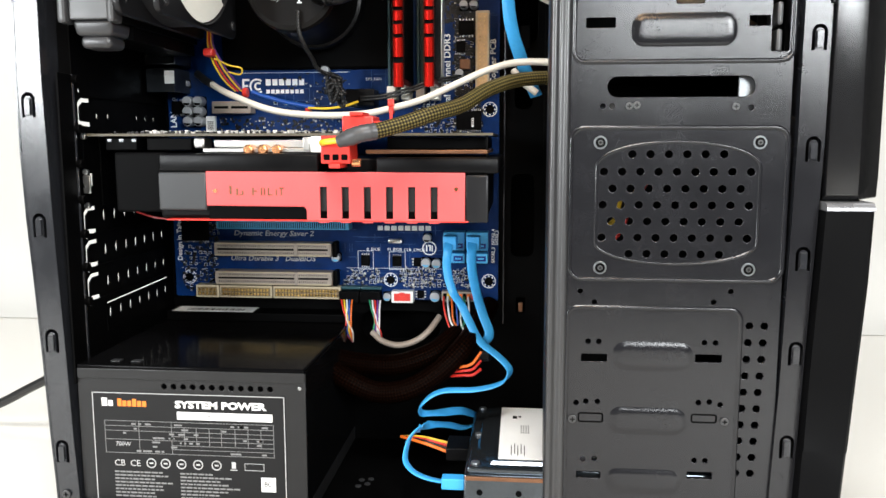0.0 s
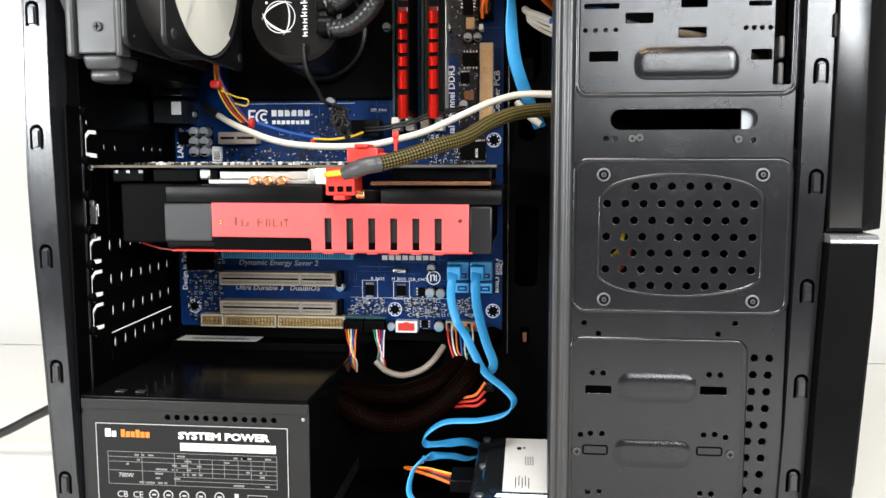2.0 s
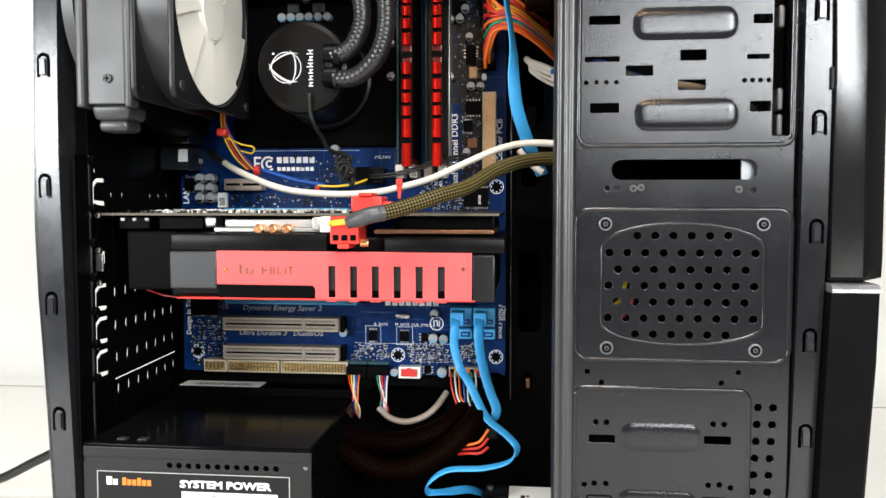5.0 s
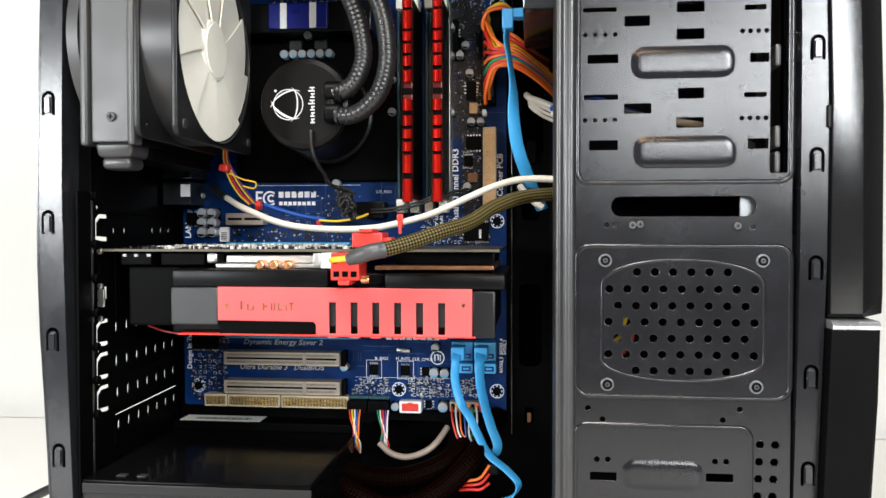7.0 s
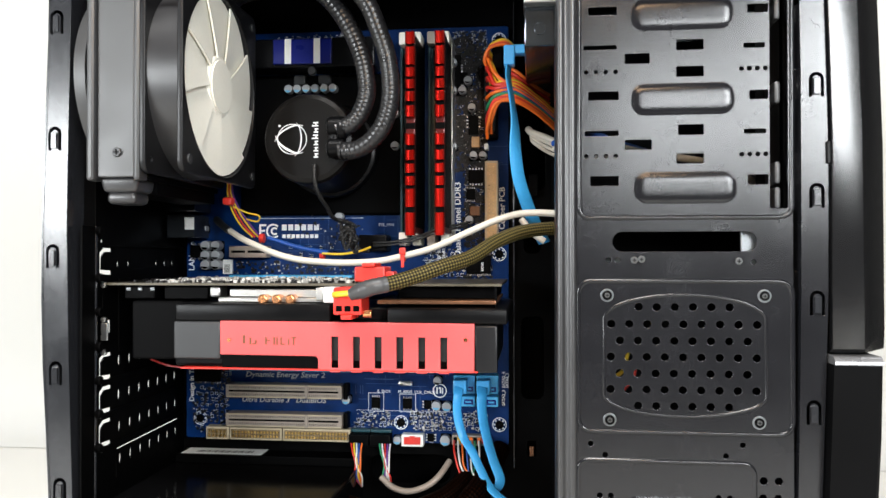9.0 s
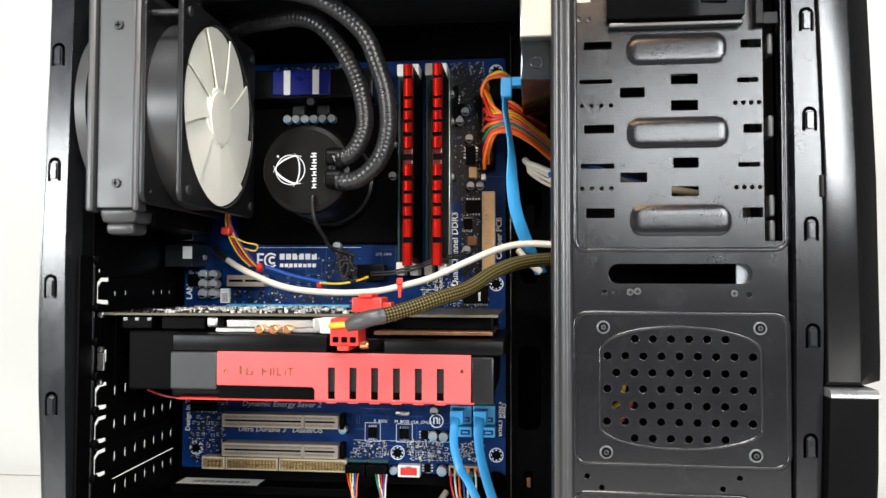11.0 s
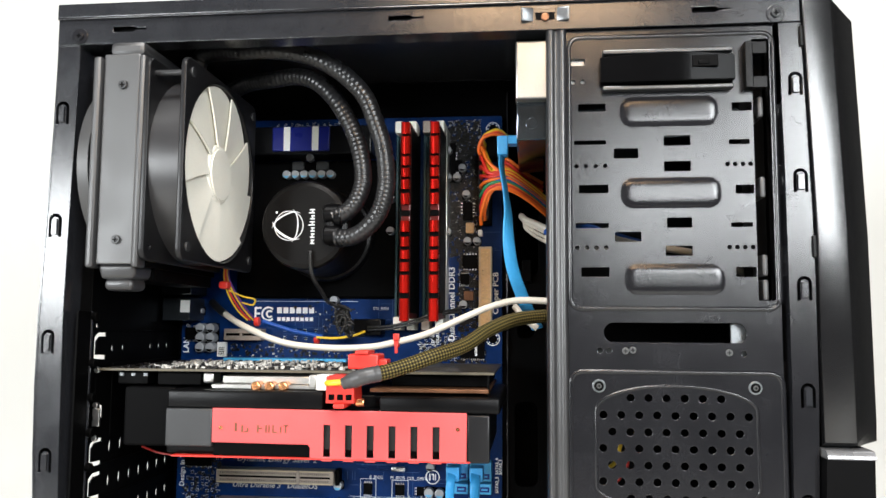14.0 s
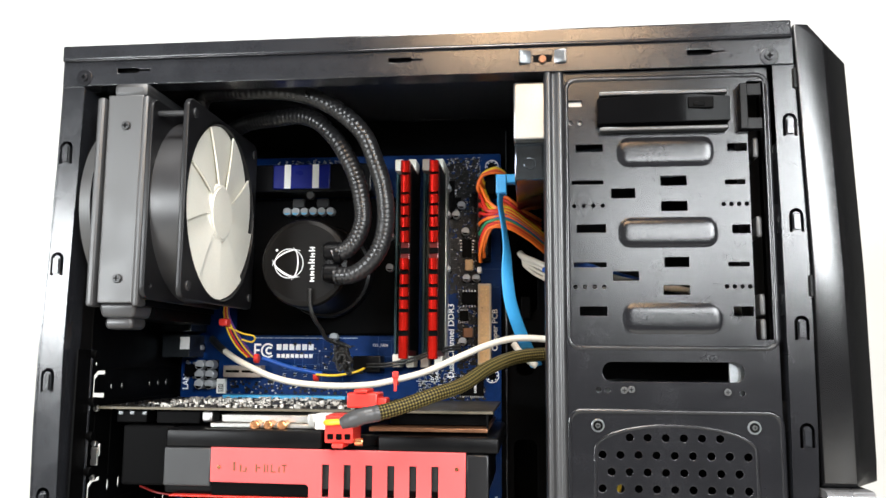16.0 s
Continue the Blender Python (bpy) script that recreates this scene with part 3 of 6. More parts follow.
def bezel_upper():
    """Flat face, a broad slanting flank and a mitred foot; the top slopes down to the front."""
    bm = bmesh.new()
    base = ((0.4452, 0.19, 0.2034), (0.4452, 0.0050, 0.2034), (0.4640, 0.0050, 0.2034), (0.4850, 0.0310, 0.2034), (0.4850, 0.19, 0.2034))
    low = ((0.4452, 0.19, 0.2065), (0.4452, -0.0030, 0.2065), (0.4616, -0.0032, 0.2065), (0.4850, 0.0300, 0.2150), (0.4850, 0.19, 0.2150))
    mid = ((0.4452, 0.19, 0.32), (0.4452, -0.0030, 0.32), (0.4612, -0.0032, 0.32), (0.4846, 0.0300, 0.32), (0.4846, 0.19, 0.32))
    top = ((0.4412, 0.19, 0.4625), (0.4412, -0.0030, 0.4625), (0.4570, -0.0032, 0.4510), (0.4805, 0.0300, 0.4500), (0.4805, 0.19, 0.4500))
    rows = [[bm.verts.new(v) for v in ring] for ring in (base, low, mid, top)]
    for a, b in zip(rows, rows[1:]):
        for j in range(5):
            bm.faces.new((a[j], a[(j + 1) % 5], b[(j + 1) % 5], b[j]))
    crest = bm.verts.new((0.4490, -0.0031, 0.4618))
    rear = bm.verts.new((0.4490, 0.19, 0.4618))
    t = rows[3]
    bm.faces.new(rows[0][::-1])
    bm.faces.new((t[1], t[2], crest))
    bm.faces.new((t[0], t[1], crest, rear))
    bm.faces.new((crest, t[2], t[3], t[4], rear))
    bm.faces.new((t[0], rear, t[4]))
    bmesh.ops.recalc_face_normals(bm, faces=bm.faces)
    bmesh.ops.bevel(bm, geom=[e for e in bm.edges if e.calc_face_angle(0) > 0.3], offset=0.0007, segments=2, profile=0.5, affect="EDGES")
    return bm


def bezel_lower():
    bm = bmesh.new()
    rows = []
    for z, x0, x1 in ((0.0, 0.4375, 0.4590), (0.066, 0.4390, 0.4628), (0.0672, 0.4398, 0.4632), (0.110, 0.4408, 0.4655), (0.160, 0.4428, 0.4682), (0.1985, 0.4442, 0.4690)):
        out = 0.0006 if z < 0.0665 else 0.0
        rows.append([bm.verts.new(v) for v in ((x0, 0.19, z), (x0, -0.0080 - out, z), (x1 - 0.002, -0.0084 - out, z), (x1, -0.0065, z), (x1 + 0.0005, 0.19, z))])
    for a, b in zip(rows, rows[1:]):
        for j in range(5):
            bm.faces.new((a[j], a[(j + 1) % 5], b[(j + 1) % 5], b[j]))
    bm.faces.new(rows[0][::-1])
    bm.faces.new(rows[-1])
    bmesh.ops.recalc_face_normals(bm, faces=bm.faces)
    return bm


def rounded_ledge():
    bm = bmesh.new()
    prof = [(-0.0082, 0.1986)] + [(-0.0082 + 0.0040 * (1 - math.cos(radians(a))), 0.1990 + 0.0040 * math.sin(radians(a))) for a in range(0, 91, 15)] + [(0.0045, 0.2031), (0.0045, 0.1986)]
    ends = [[bm.verts.new((x, y, z)) for y, z in prof] for x in (0.4446, 0.4690)]
    n = len(prof)
    for j in range(n):
        bm.faces.new((ends[0][j], ends[0][(j + 1) % n], ends[1][(j + 1) % n], ends[1][j]))
    bm.faces.new(ends[0])
    bm.faces.new(ends[1][::-1])
    bmesh.ops.recalc_face_normals(bm, faces=bm.faces)
    return bm


part("upper_bezel", bezel_upper(), "bezel", bez, "satin grey-black upper bezel with a sloping top corner")
part("lower_bezel", bezel_lower(), "bezel_low", bez, "matt black lower bezel, standing proud", 40)
part("ledge_shelf", box(0.4448, 0.4690, 0.0049, 0.188, 0.1900, 0.2032, 0.0006), "bezel_low", bez)
# black bezel edge, silvered so its highlight is in the colour
part("ledge", rounded_ledge(), "ledge", bez, "rounded ledge on the lower bezel, silvered for its highlight", 60)
part("gap_strip", bent_bar([(z, a + 0.0001, a + 0.0012) for z, a, b in FRONT_RAIL], 0.004, 0.18), "inner", bez)
for z, x in ((0.431, 0.4402), (0.312, 0.4432)):
    part("bezel_clip", box(x, x + 0.0032, -0.0015, 0.008, z - 0.006, z + 0.006, 0.0005), "plastic", bez)

for x, z in ((0.0125, 0.4445), (0.4275, 0.4440)):
    part("rivet_dish", cyl((x, -0.0017, z), "y", 0.0052, 0.0008, 24, 0.0003), "cage", case)
    screw("frame_screw", x, -0.0020, z, 0.0026, case, "dark frame screw", "cage")
# spring clip on the top strip
clip = thing("panel_clip", (0.299, -0.003, 0.448), "bright metal panel clip on the top strip", "clip")
for x, tilt in ((0.2885, 1), (0.3085, -1)):
    bm = box(x - 0.0040, x + 0.0040, -0.0026, -0.0014, 0.4440, 0.4525, 0.0011)
    for v in bm.verts:
        v.co.y += 0.0012 * tilt * (v.co.x - x) / 0.0040
    part("clip_cup", bm, "drive", clip)
part("clip_well", box(0.2930, 0.3040, -0.0019, -0.0016, 0.4450, 0.4520, 0.0001, 1), "chip", clip)
part("clip_bridge", box(0.2925, 0.3045, -0.0024, -0.0018, 0.4490, 0.4524, 0.0002), "rail", clip)
part("clip_screw", cyl((0.2985, -0.0026, 0.4464), "y", 0.0024, 0.0016, 16, 0.0005), "brown", clip)

# ---- drive cage ----
cage = thing("drive_cage", (0.365, 0.07, 0.012), "black steel drive cage with vents, slots and embossed ribs", "drive cage")
Z0, Z1 = 0.010, 0.4385
cuts = []
cuts += [disc(0.3445 + 0.00975 * k, 0.2282, 0.0026, 8) for k in range(6)]
for z, x, n in ((0.2187, 0.3295, 9), (0.2095, 0.3343, 8), (0.2005, 0.3292, 9), (0.1915, 0.3340, 8), (0.1825, 0.3290, 9)):
    cuts += [disc(x + 0.00978 * k, z, 0.0026, 8) for k in range(n)]
cuts += [disc(0.3440 + 0.00975 * k, 0.1735, 0.0026, 8) for k in range(6)]
cuts += [rrect(0.330, 0.408, 0.2585, 0.2700, 0.0056)]
cuts += [disc(x, z, 0.0019, 8) for x, z in ((0.328, 0.254), (0.333, 0.254), (0.406, 0.253), (0.318, 0.152), (0.326, 0.146), (0.400, 0.153), (0.391, 0.147),
                                          (0.323, 0.1235), (0.329, 0.1235), (0.387, 0.124), (0.393, 0.124), (0.317, 0.0875), (0.3225, 0.0885), (0.329, 0.0885),
                                          (0.385, 0.0895), (0.391, 0.090), (0.397, 0.0885), (0.3215, 0.054), (0.328, 0.0545), (0.384, 0.0555), (0.390, 0.0555))]
cuts += [rrect(x0, x1, z0, z1, 0.0008) for x0, x1, z0, z1 in (
    (0.319, 0.334, 0.1115, 0.1165), (0.382, 0.397, 0.1125, 0.1175), (0.3175, 0.332, 0.0425, 0.0470), (0.380, 0.3945, 0.0445, 0.0490),
    (0.317, 0.333, 0.3905, 0.3955), (0.403, 0.4142, 0.3895, 0.3945), (0.3145, 0.333, 0.3712, 0.3740), (0.401, 0.4125, 0.3702, 0.3732),
    (0.365, 0.380, 0.3700, 0.3760), (0.337, 0.351, 0.3630, 0.3690), (0.365, 0.380, 0.3552, 0.3612), (0.317, 0.334, 0.3430, 0.3482),
    (0.404, 0.4142, 0.3420, 0.3472), (0.315, 0.334, 0.3230, 0.3262), (0.366, 0.380, 0.3230, 0.3290), (0.401, 0.413, 0.3232, 0.3260),
    (0.337, 0.352, 0.3152, 0.3210), (0.365, 0.380, 0.3072, 0.3130), (0.318, 0.334, 0.2952, 0.3010), (0.403, 0.4142, 0.2952, 0.3010),
    (0.313, 0.3215, 0.4180, 0.4222))]
for z in (0.359, 0.312):
    cuts += [disc(0.316 + 0.0054 * k, z, 0.0015, 8) for k in range(4)] + [disc(0.4000 + 0.0042 * k, z, 0.0015, 8) for k in range(4)]
cuts += [disc(0.3145 + 0.0054 * k, 0.4085, 0.0016, 8) for k in range(2)]
for k in range(10):
    cuts += [disc(0.4108 - 0.00042 * k, 0.1340 - 0.00945 * k, 0.0026, 6), disc(0.4188 - 0.00042 * k, 0.1340 - 0.00945 * k, 0.0026, 6)]
# tall cut shapes the dark band that the plate's reflection shows
cuts += [rrect(0.4146, 0.4244, 0.2820, 0.4310, 0.0012)]
place("side_plate", sheet([(0.3105, Z0), (0.4265, Z0), (0.4265, Z1), (0.3105, Z1)], cuts, 0.0026, 0.0012), "cage", cage, "black side plate with round vents and slots")


def rib(x0, x1, z0, z1, r):
    """A pressed rib: a shallow bevelled cushion with a dished face."""
    bm = bmesh.new()
    rows = []
    for inset, y in ((0.0, 0.0021), (0.0010, 0.00195), (0.0021, 0.00160), (0.0033, 0.0013), (0.0046, 0.00115), (0.0060, 0.0011), (0.0072, 0.00108)):
        rows.append([bm.verts.new((x, y, z)) for x, z in rrect(x0 + inset, x1 - inset, z0 + inset, z1 - inset, max(r - inset, 0.0006), 6)])
    for a, b in zip(rows, rows[1:]):
        for j in range(len(a)):
            bm.faces.new((a[j], a[(j + 1) % len(a)], b[(j + 1) % len(a)], b[j]))
    bm.faces.new(rows[-1])
    bmesh.ops.recalc_face_normals(bm, faces=bm.faces)
    if bm.faces[0].normal.y > 0:
        bmesh.ops.reverse_faces(bm, faces=bm.faces[:])
    return bm


def bead(loop, r, y, closed=True):
    """A pressed bead along a loop on the plate."""
    bm = bmesh.new()
    n = len(loop)
    rows = []
    for i in range(n):
        a, b = Vector(loop[i - 1]), Vector(loop[(i + 1) % n])
        d = (b - a).normalized()
        nx, nz = -d.y, d.x
        x, z = loop[i]
        rows.append([bm.verts.new((x + nx * u, y + v, z + nz * u)) for u, v in ((-r * 1.2, 0.0), (-r * 0.7, -r * 0.6), (0, -r * 0.8), (r * 0.7, -r * 0.6), (r * 1.2, 0.0))])
    for i in range(n):
        a, b = rows[i], rows[(i + 1) % n]
        for j in range(4):
            bm.faces.new((a[j], a[j + 1], b[j + 1], b[j]))
    bmesh.ops.recalc_face_normals(bm, faces=bm.faces)
    return bm


for b in ((0.340, 0.3965, 0.3805, 0.3995), (0.340, 0.397, 0.3335, 0.3525), (0.3415, 0.398, 0.2845, 0.3035), (0.336, 0.3815, 0.1065, 0.1245), (0.3345, 0.3795, 0.0690, 0.0865), (0.3335, 0.3775, 0.0335, 0.0500)):
    part("embossed_rib", rib(*b, 0.0078), "cage", cage, "", 60)
for b in ((0.3120, 0.4262, 0.2775, 0.4345, 0.006), (0.3115, 0.4262, 0.1590, 0.2425, 0.007), (0.3110, 0.4060, 0.0160, 0.1430, 0.006)):
    part("pressed_bead", bead(rrect(*b), 0.0012, 0.0021), "cage", cage, "", 60)


def arch_loop():
    out = [(0.4125, 0.2215), (0.4125, 0.1795)]
    out += [(0.369 + 0.0435 * math.cos(radians(-a)) , 0.1795 - 0.0115 * math.sin(radians(a))) for a in range(10, 171, 10)]
    out += [(0.3255, 0.1795), (0.3255, 0.2215)]
    out += [(0.369 - 0.0435 * math.cos(radians(a)), 0.2215 + 0.0135 * math.sin(radians(a))) for a in range(10, 171, 10)]
    return out


part("vent_bead", bead(arch_loop(), 0.0009, 0.0021), "cage", cage, "", 60)
for x, z in ((0.3272, 0.2345), (0.4115, 0.2345), (0.3285, 0.1655), (0.4085, 0.1655)):
    part("screw_dish", cyl((x, 0.0018, z), "y", 0.0037, 0.0008, 20, 0.0003), "drive", cage)
    part("screw_recess", cyl((x, 0.0013, z), "y", 0.0027, 0.0004, 20), "chip", cage)
    screw("cage_screw", x, 0.0013, z, 0.0014, cage, "dark countersunk screw", "rad")
# rolled front edge of the cage
prof = [(0.2990, 0.030), (0.2990, 0.0025), (0.2998, 0.0004), (0.3015, -0.0004), (0.3030, 0.0002), (0.3040, 0.0018), (0.3055, 0.0018), (0.3066, 0.0002), (0.3082, -0.0004), (0.3100, 0.0006), (0.3110, 0.0024), (0.3110, 0.030)]
bm = bmesh.new()
lo = [bm.verts.new((x, y, Z0)) for x, y in prof]
hi = [bm.verts.new((x, y, Z1 + 0.001)) for x, y in prof]
for j in range(len(prof)):
    k = (j + 1) % len(prof)
    bm.faces.new((lo[j], lo[k], hi[k], hi[j]))
bm.faces.new(lo)
bm.faces.new(hi[::-1])
bmesh.ops.recalc_face_normals(bm, faces=bm.faces)
part("rolled_edge", bm, "edge", cage, "double rolled front edge of the cage", 60)
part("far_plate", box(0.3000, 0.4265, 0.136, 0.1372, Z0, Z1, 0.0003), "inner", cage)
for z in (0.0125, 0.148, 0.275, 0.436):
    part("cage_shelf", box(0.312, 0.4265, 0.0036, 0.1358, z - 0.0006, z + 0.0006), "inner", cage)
# wall added to block light that showed through the right-hand vents
part("cage_light_stop", box(0.4256, 0.4264, 0.0260, 0.1355, Z0, Z1), "inner", cage)
# black sheet behind the tall cut, added to make the reflected band dark
part("cage_band_dark", box(0.4130, 0.4262, 0.0240, 0.0252, 0.150, 0.436), "inner", cage)
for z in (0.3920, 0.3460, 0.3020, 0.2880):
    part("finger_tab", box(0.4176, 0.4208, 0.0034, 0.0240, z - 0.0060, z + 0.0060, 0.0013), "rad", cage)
# black strip added to paint the dark gap between cage and rail
part("cage_gap_dark", box(0.4268, 0.4320, 0.020, 0.0215, Z0, Z1), "inner", cage)
for z in (0.395, 0.352, 0.305, 0.240):
    part("end_tab", box(0.4270, 0.4318, 0.0125, 0.0195, z - 0.009, z + 0.009, 0.0022), "cage", cage)
for x, z in ((0.342, 0.254), (0.346, 0.2545), (0.398, 0.2535)):
    screw("drive_screw", x, 0.0019, z, 0.0020, cage, "dark drive screw", "rad")
for x, z in ((0.315, 0.078), (0.3995, 0.079)):
    screw("drive_screw", x, 0.0019, z, 0.0023, cage, "dark drive screw", "rad")
for x0, x1, z0, z1 in ((0.3185, 0.332, 0.0765, 0.0815), (0.3815, 0.395, 0.078, 0.0825)):
    part("slot_outline", bead(rrect(x0, x1, z0, z1, 0.001, 2), 0.0005, 0.0021), "inner", cage)

# tool-less drive latch
latch = thing("drive_latch", (0.372, 0.0, 0.413), "glossy black plastic drive latch on the cage", "drive latch")
bm = bmesh.new()
rows = []
for k in range(13):
    x = 0.3295 + 0.0745 * k / 12
    s = math.sin(math.pi * k / 12)
    rows.append([bm.verts.new(v) for v in ((x, 0.0022, 0.4045 + 0.0012 * (1 - s)), (x, -0.0050 - 0.0035 * s, 0.4050 + 0.001 * (1 - s)), (x, -0.0052 - 0.0035 * s, 0.4215 - 0.0012 * (1 - s)), (x, 0.0022, 0.4220 - 0.0012 * (1 - s)))])
for a, b in zip(rows, rows[1:]):
    for j in range(4):
        bm.faces.new((a[j], a[(j + 1) % 4], b[(j + 1) % 4], b[j]))
bm.faces.new(rows[0])
bm.faces.new(rows[-1][::-1])
bmesh.ops.recalc_face_normals(bm, faces=bm.faces)
bmesh.ops.bevel(bm, geom=bm.edges[:], offset=0.0004, segments=1, affect="EDGES")
part("latch_bar", bm, "psu", latch)
part("latch_window", box(0.380, 0.394, -0.0090, -0.0062, 0.4125, 0.4190, 0.0004), "chip", latch)
part("latch_knob", box(0.383, 0.389, -0.0096, -0.0080, 0.4135, 0.4160, 0.0005), "chip", latch)
for z in (0.4013, 0.4224):
    part("latch_lip", box(0.331, 0.403, -0.0046, 0.0015, z, z + 0.0024, 0.0006), "edge", latch)
part("latch_hinge", box(0.4095, 0.4135, -0.0050, 0.0018, 0.401, 0.4275, 0.0003, 1), "plastic", latch)
part("latch_hinge_wing", box(0.4135, 0.4215, -0.0040, 0.0018, 0.4205, 0.4275, 0.0003, 1), "plastic", latch)
part("latch_hinge_wing", box(0.4135, 0.4215, -0.0040, 0.0018, 0.401, 0.4075, 0.0003, 1), "plastic", latch)

# optical drive
odd = thing("optical_drive", (0.355, 0.065, 0.372), "bare metal optical drive in the top of the cage", "optical drive")
# shell and dimple use darker metal to paint the dark reflection below the cover
part("drive_shell", box(0.2815, 0.410, 0.012, 0.130, 0.3772, 0.4135, 0.0010), "disk_metal", odd, "drive shell, darkened to stand in for a dark reflection")
part("drive_cover", box(0.2812, 0.4095, 0.0045, 0.1315, 0.4000, 0.4350, 0.0012), "zinc", odd)
part("drive_dimple", cyl((0.2905, 0.0116, 0.387), "y", 0.0035, 0.0006, 20, 0.0002), "disk_metal", odd)
# hard disk
hdd = thing("hard_disk", (0.325, 0.055, 0.020), "metal hard disk with a white label, lying in the cage", "hard disk")
part("disk_casting", box(0.2525, 0.398, 0.0050, 0.1200, 0.0200, 0.0405, 0.0015), "disk_metal", hdd)
part("disk_cover", box(0.2545, 0.396, 0.0070, 0.1180, 0.0406, 0.0445, 0.0012), "disk_metal", hdd, "polished disk cover")
bm = bmesh.new()
lo = [(0.268, 0.012), (0.392, 0.012), (0.392, 0.112), (0.268, 0.112), (0.259, 0.084), (0.259, 0.034)]
a = [bm.verts.new((x, y, 0.0446)) for x, y in lo]
b = [bm.verts.new((x + (0.0015 if x < 0.3 else -0.0015), y + (0.0015 if y < 0.05 else -0.0015), 0.0462)) for x, y in lo]
for j in range(6):
    bm.faces.new((a[j], a[(j + 1) % 6], b[(j + 1) % 6], b[j]))
bm.faces.new(b)
bm.faces.new(a[::-1])
bmesh.ops.recalc_face_normals(bm, faces=bm.faces)
part("disk_cover_step", bm, "disk_metal", hdd)
lab = part("disk_label", box(0.2725, 0.386, 0.0170, 0.1110, 0.0463, 0.0467), "paper", hdd, "white printed label")
bm = bmesh.new()
for x, y, w, h in [(0.2860 + 0.0016 * (k % 4), 0.060 + 0.004 * (k // 4), 0.0006, 0.0026) for k in range(16)] + [(0.2800 + 0.002 * k, 0.022 + 0.003 * (k % 2), 0.0005, 0.016) for k in range(5)] + [(0.2805, 0.088, 0.0030, 0.0050), (0.2845, 0.0905, 0.0018, 0.0025)]:
    box(x, x + w, y, y + h, 0.0467, 0.04685, bm=bm)
part("label_print", bm, "chip", hdd)
part("casting_rim", box(0.2535, 0.397, 0.0038, 0.0052, 0.0375, 0.0400, 0.0004), "brown", hdd, "coppery rim of the casting")
for x, y in ((0.2590, 0.0125), (0.2590, 0.0600), (0.2590, 0.1120)):
    part("disk_screw", cyl((x, y, 0.0451), "z", 0.0027, 0.0018, 20, 0.0005), "drive", hdd)
for x in (0.262, 0.285):
    part("side_screw_hole", cyl((x, 0.0048, 0.0300), "y", 0.0018, 0.0006, 12), "chip", hdd)
# cables inside the cage, seen through the slots
for i, (pts, mt, r) in enumerate(((((0.300, 0.060, 0.324), (0.325, 0.030, 0.3235), (0.35, 0.028, 0.317), (0.39, 0.03, 0.310), (0.425, 0.05, 0.298)), "cable_white", 0.0022),
                                 (((0.300, 0.070, 0.329), (0.322, 0.020, 0.3255), (0.335, 0.030, 0.323), (0.36, 0.06, 0.32)), "w_blue", 0.0022),
                                 (((0.318, 0.016, 0.180), (0.336, 0.014, 0.190), (0.34, 0.016, 0.200), (0.35, 0.05, 0.22)), "w_yellow", 0.0011),
                                 (((0.322, 0.020, 0.165), (0.341, 0.016, 0.184), (0.346, 0.018, 0.198), (0.36, 0.05, 0.21)), "w_red", 0.0011),
                                 (((0.302, 0.064, 0.310), (0.318, 0.014, 0.312), (0.334, 0.014, 0.3115), (0.36, 0.05, 0.31)), "cable_white", 0.0013))):
    tagged(part("front_panel_cable", cable(pts, r), mt), f"thin {M[mt].name.replace('_', ' ')} inside the drive cage", "cable", "cables in the cage")
card = thing("card_reader", (0.37, 0.045, 0.2495), "metal card reader in the bay behind the slot", "card reader")
part("reader_shell", box(0.318, 0.42, 0.010, 0.12, 0.2500, 0.2570, 0.0006), "drive", card)
part("reader_bracket", box(0.4005, 0.412, 0.0075, 0.0095, 0.2500, 0.274, 0.0004), "drive", card, "bare metal bracket end")

# ---- motherboard ----
rng = random.Random(7)
YB = 0.140
mb = thing("motherboard", (0.1445, YB, 0.119), "blue motherboard crowded with slots, capacitors and white printing", "motherboard")
holes = [disc(x, z, 0.0019, 12) for x, z in ((0.2615, 0.4157), (0.2615, 0.258), (0.2615, 0.1330), (0.1885, 0.1330), (0.1885, 0.4157), (0.0335, 0.4157), (0.0335, 0.258), (0.0335, 0.1330))]
board = place("board", sheet(rrect(0.0225, 0.2680, 0.1185, 0.4255, 0.0015), holes, YB + 0.0008, 0.0016), "pcb", mb, "dark blue circuit board")
for x, z in ((0.2615, 0.4157), (0.2615, 0.258), (0.2615, 0.1330), (0.1885, 0.1330), (0.0335, 0.1330)):
    ringo = [(x + 0.0052 * math.cos(a), z + 0.0052 * math.sin(a)) for a in [2 * math.pi * k / 24 for k in range(24)]]
    ringi = [(x + 0.0047 * math.cos(a), z + 0.0047 * math.sin(a)) for a in [2 * math.pi * k / 24 for k in range(24)]]
    place("hole_ring", sheet(ringo, [ringi], YB - 0.0001, 0.0002, bevel=0.00004), "silk", mb)
    pads = bmesh.new()
    for k in range(8):
        a = math.pi * k / 4
        cyl((x + 0.0037 * math.cos(a), YB - 0.0001, z + 0.0037 * math.sin(a)), "y", 0.0006, 0.0002, 8, bm=pads)
    part("pad_ring", pads, "silk", mb)
    screw("board_screw", x, YB - 0.0002, z, 0.0031, mb, "black board screw", "chip")
    part("standoff", cyl((x, YB + 0.0044, z), "y", 0.0024, 0.0054, 6), "gold", mb)

# faint copper traces
tr = bmesh.new()
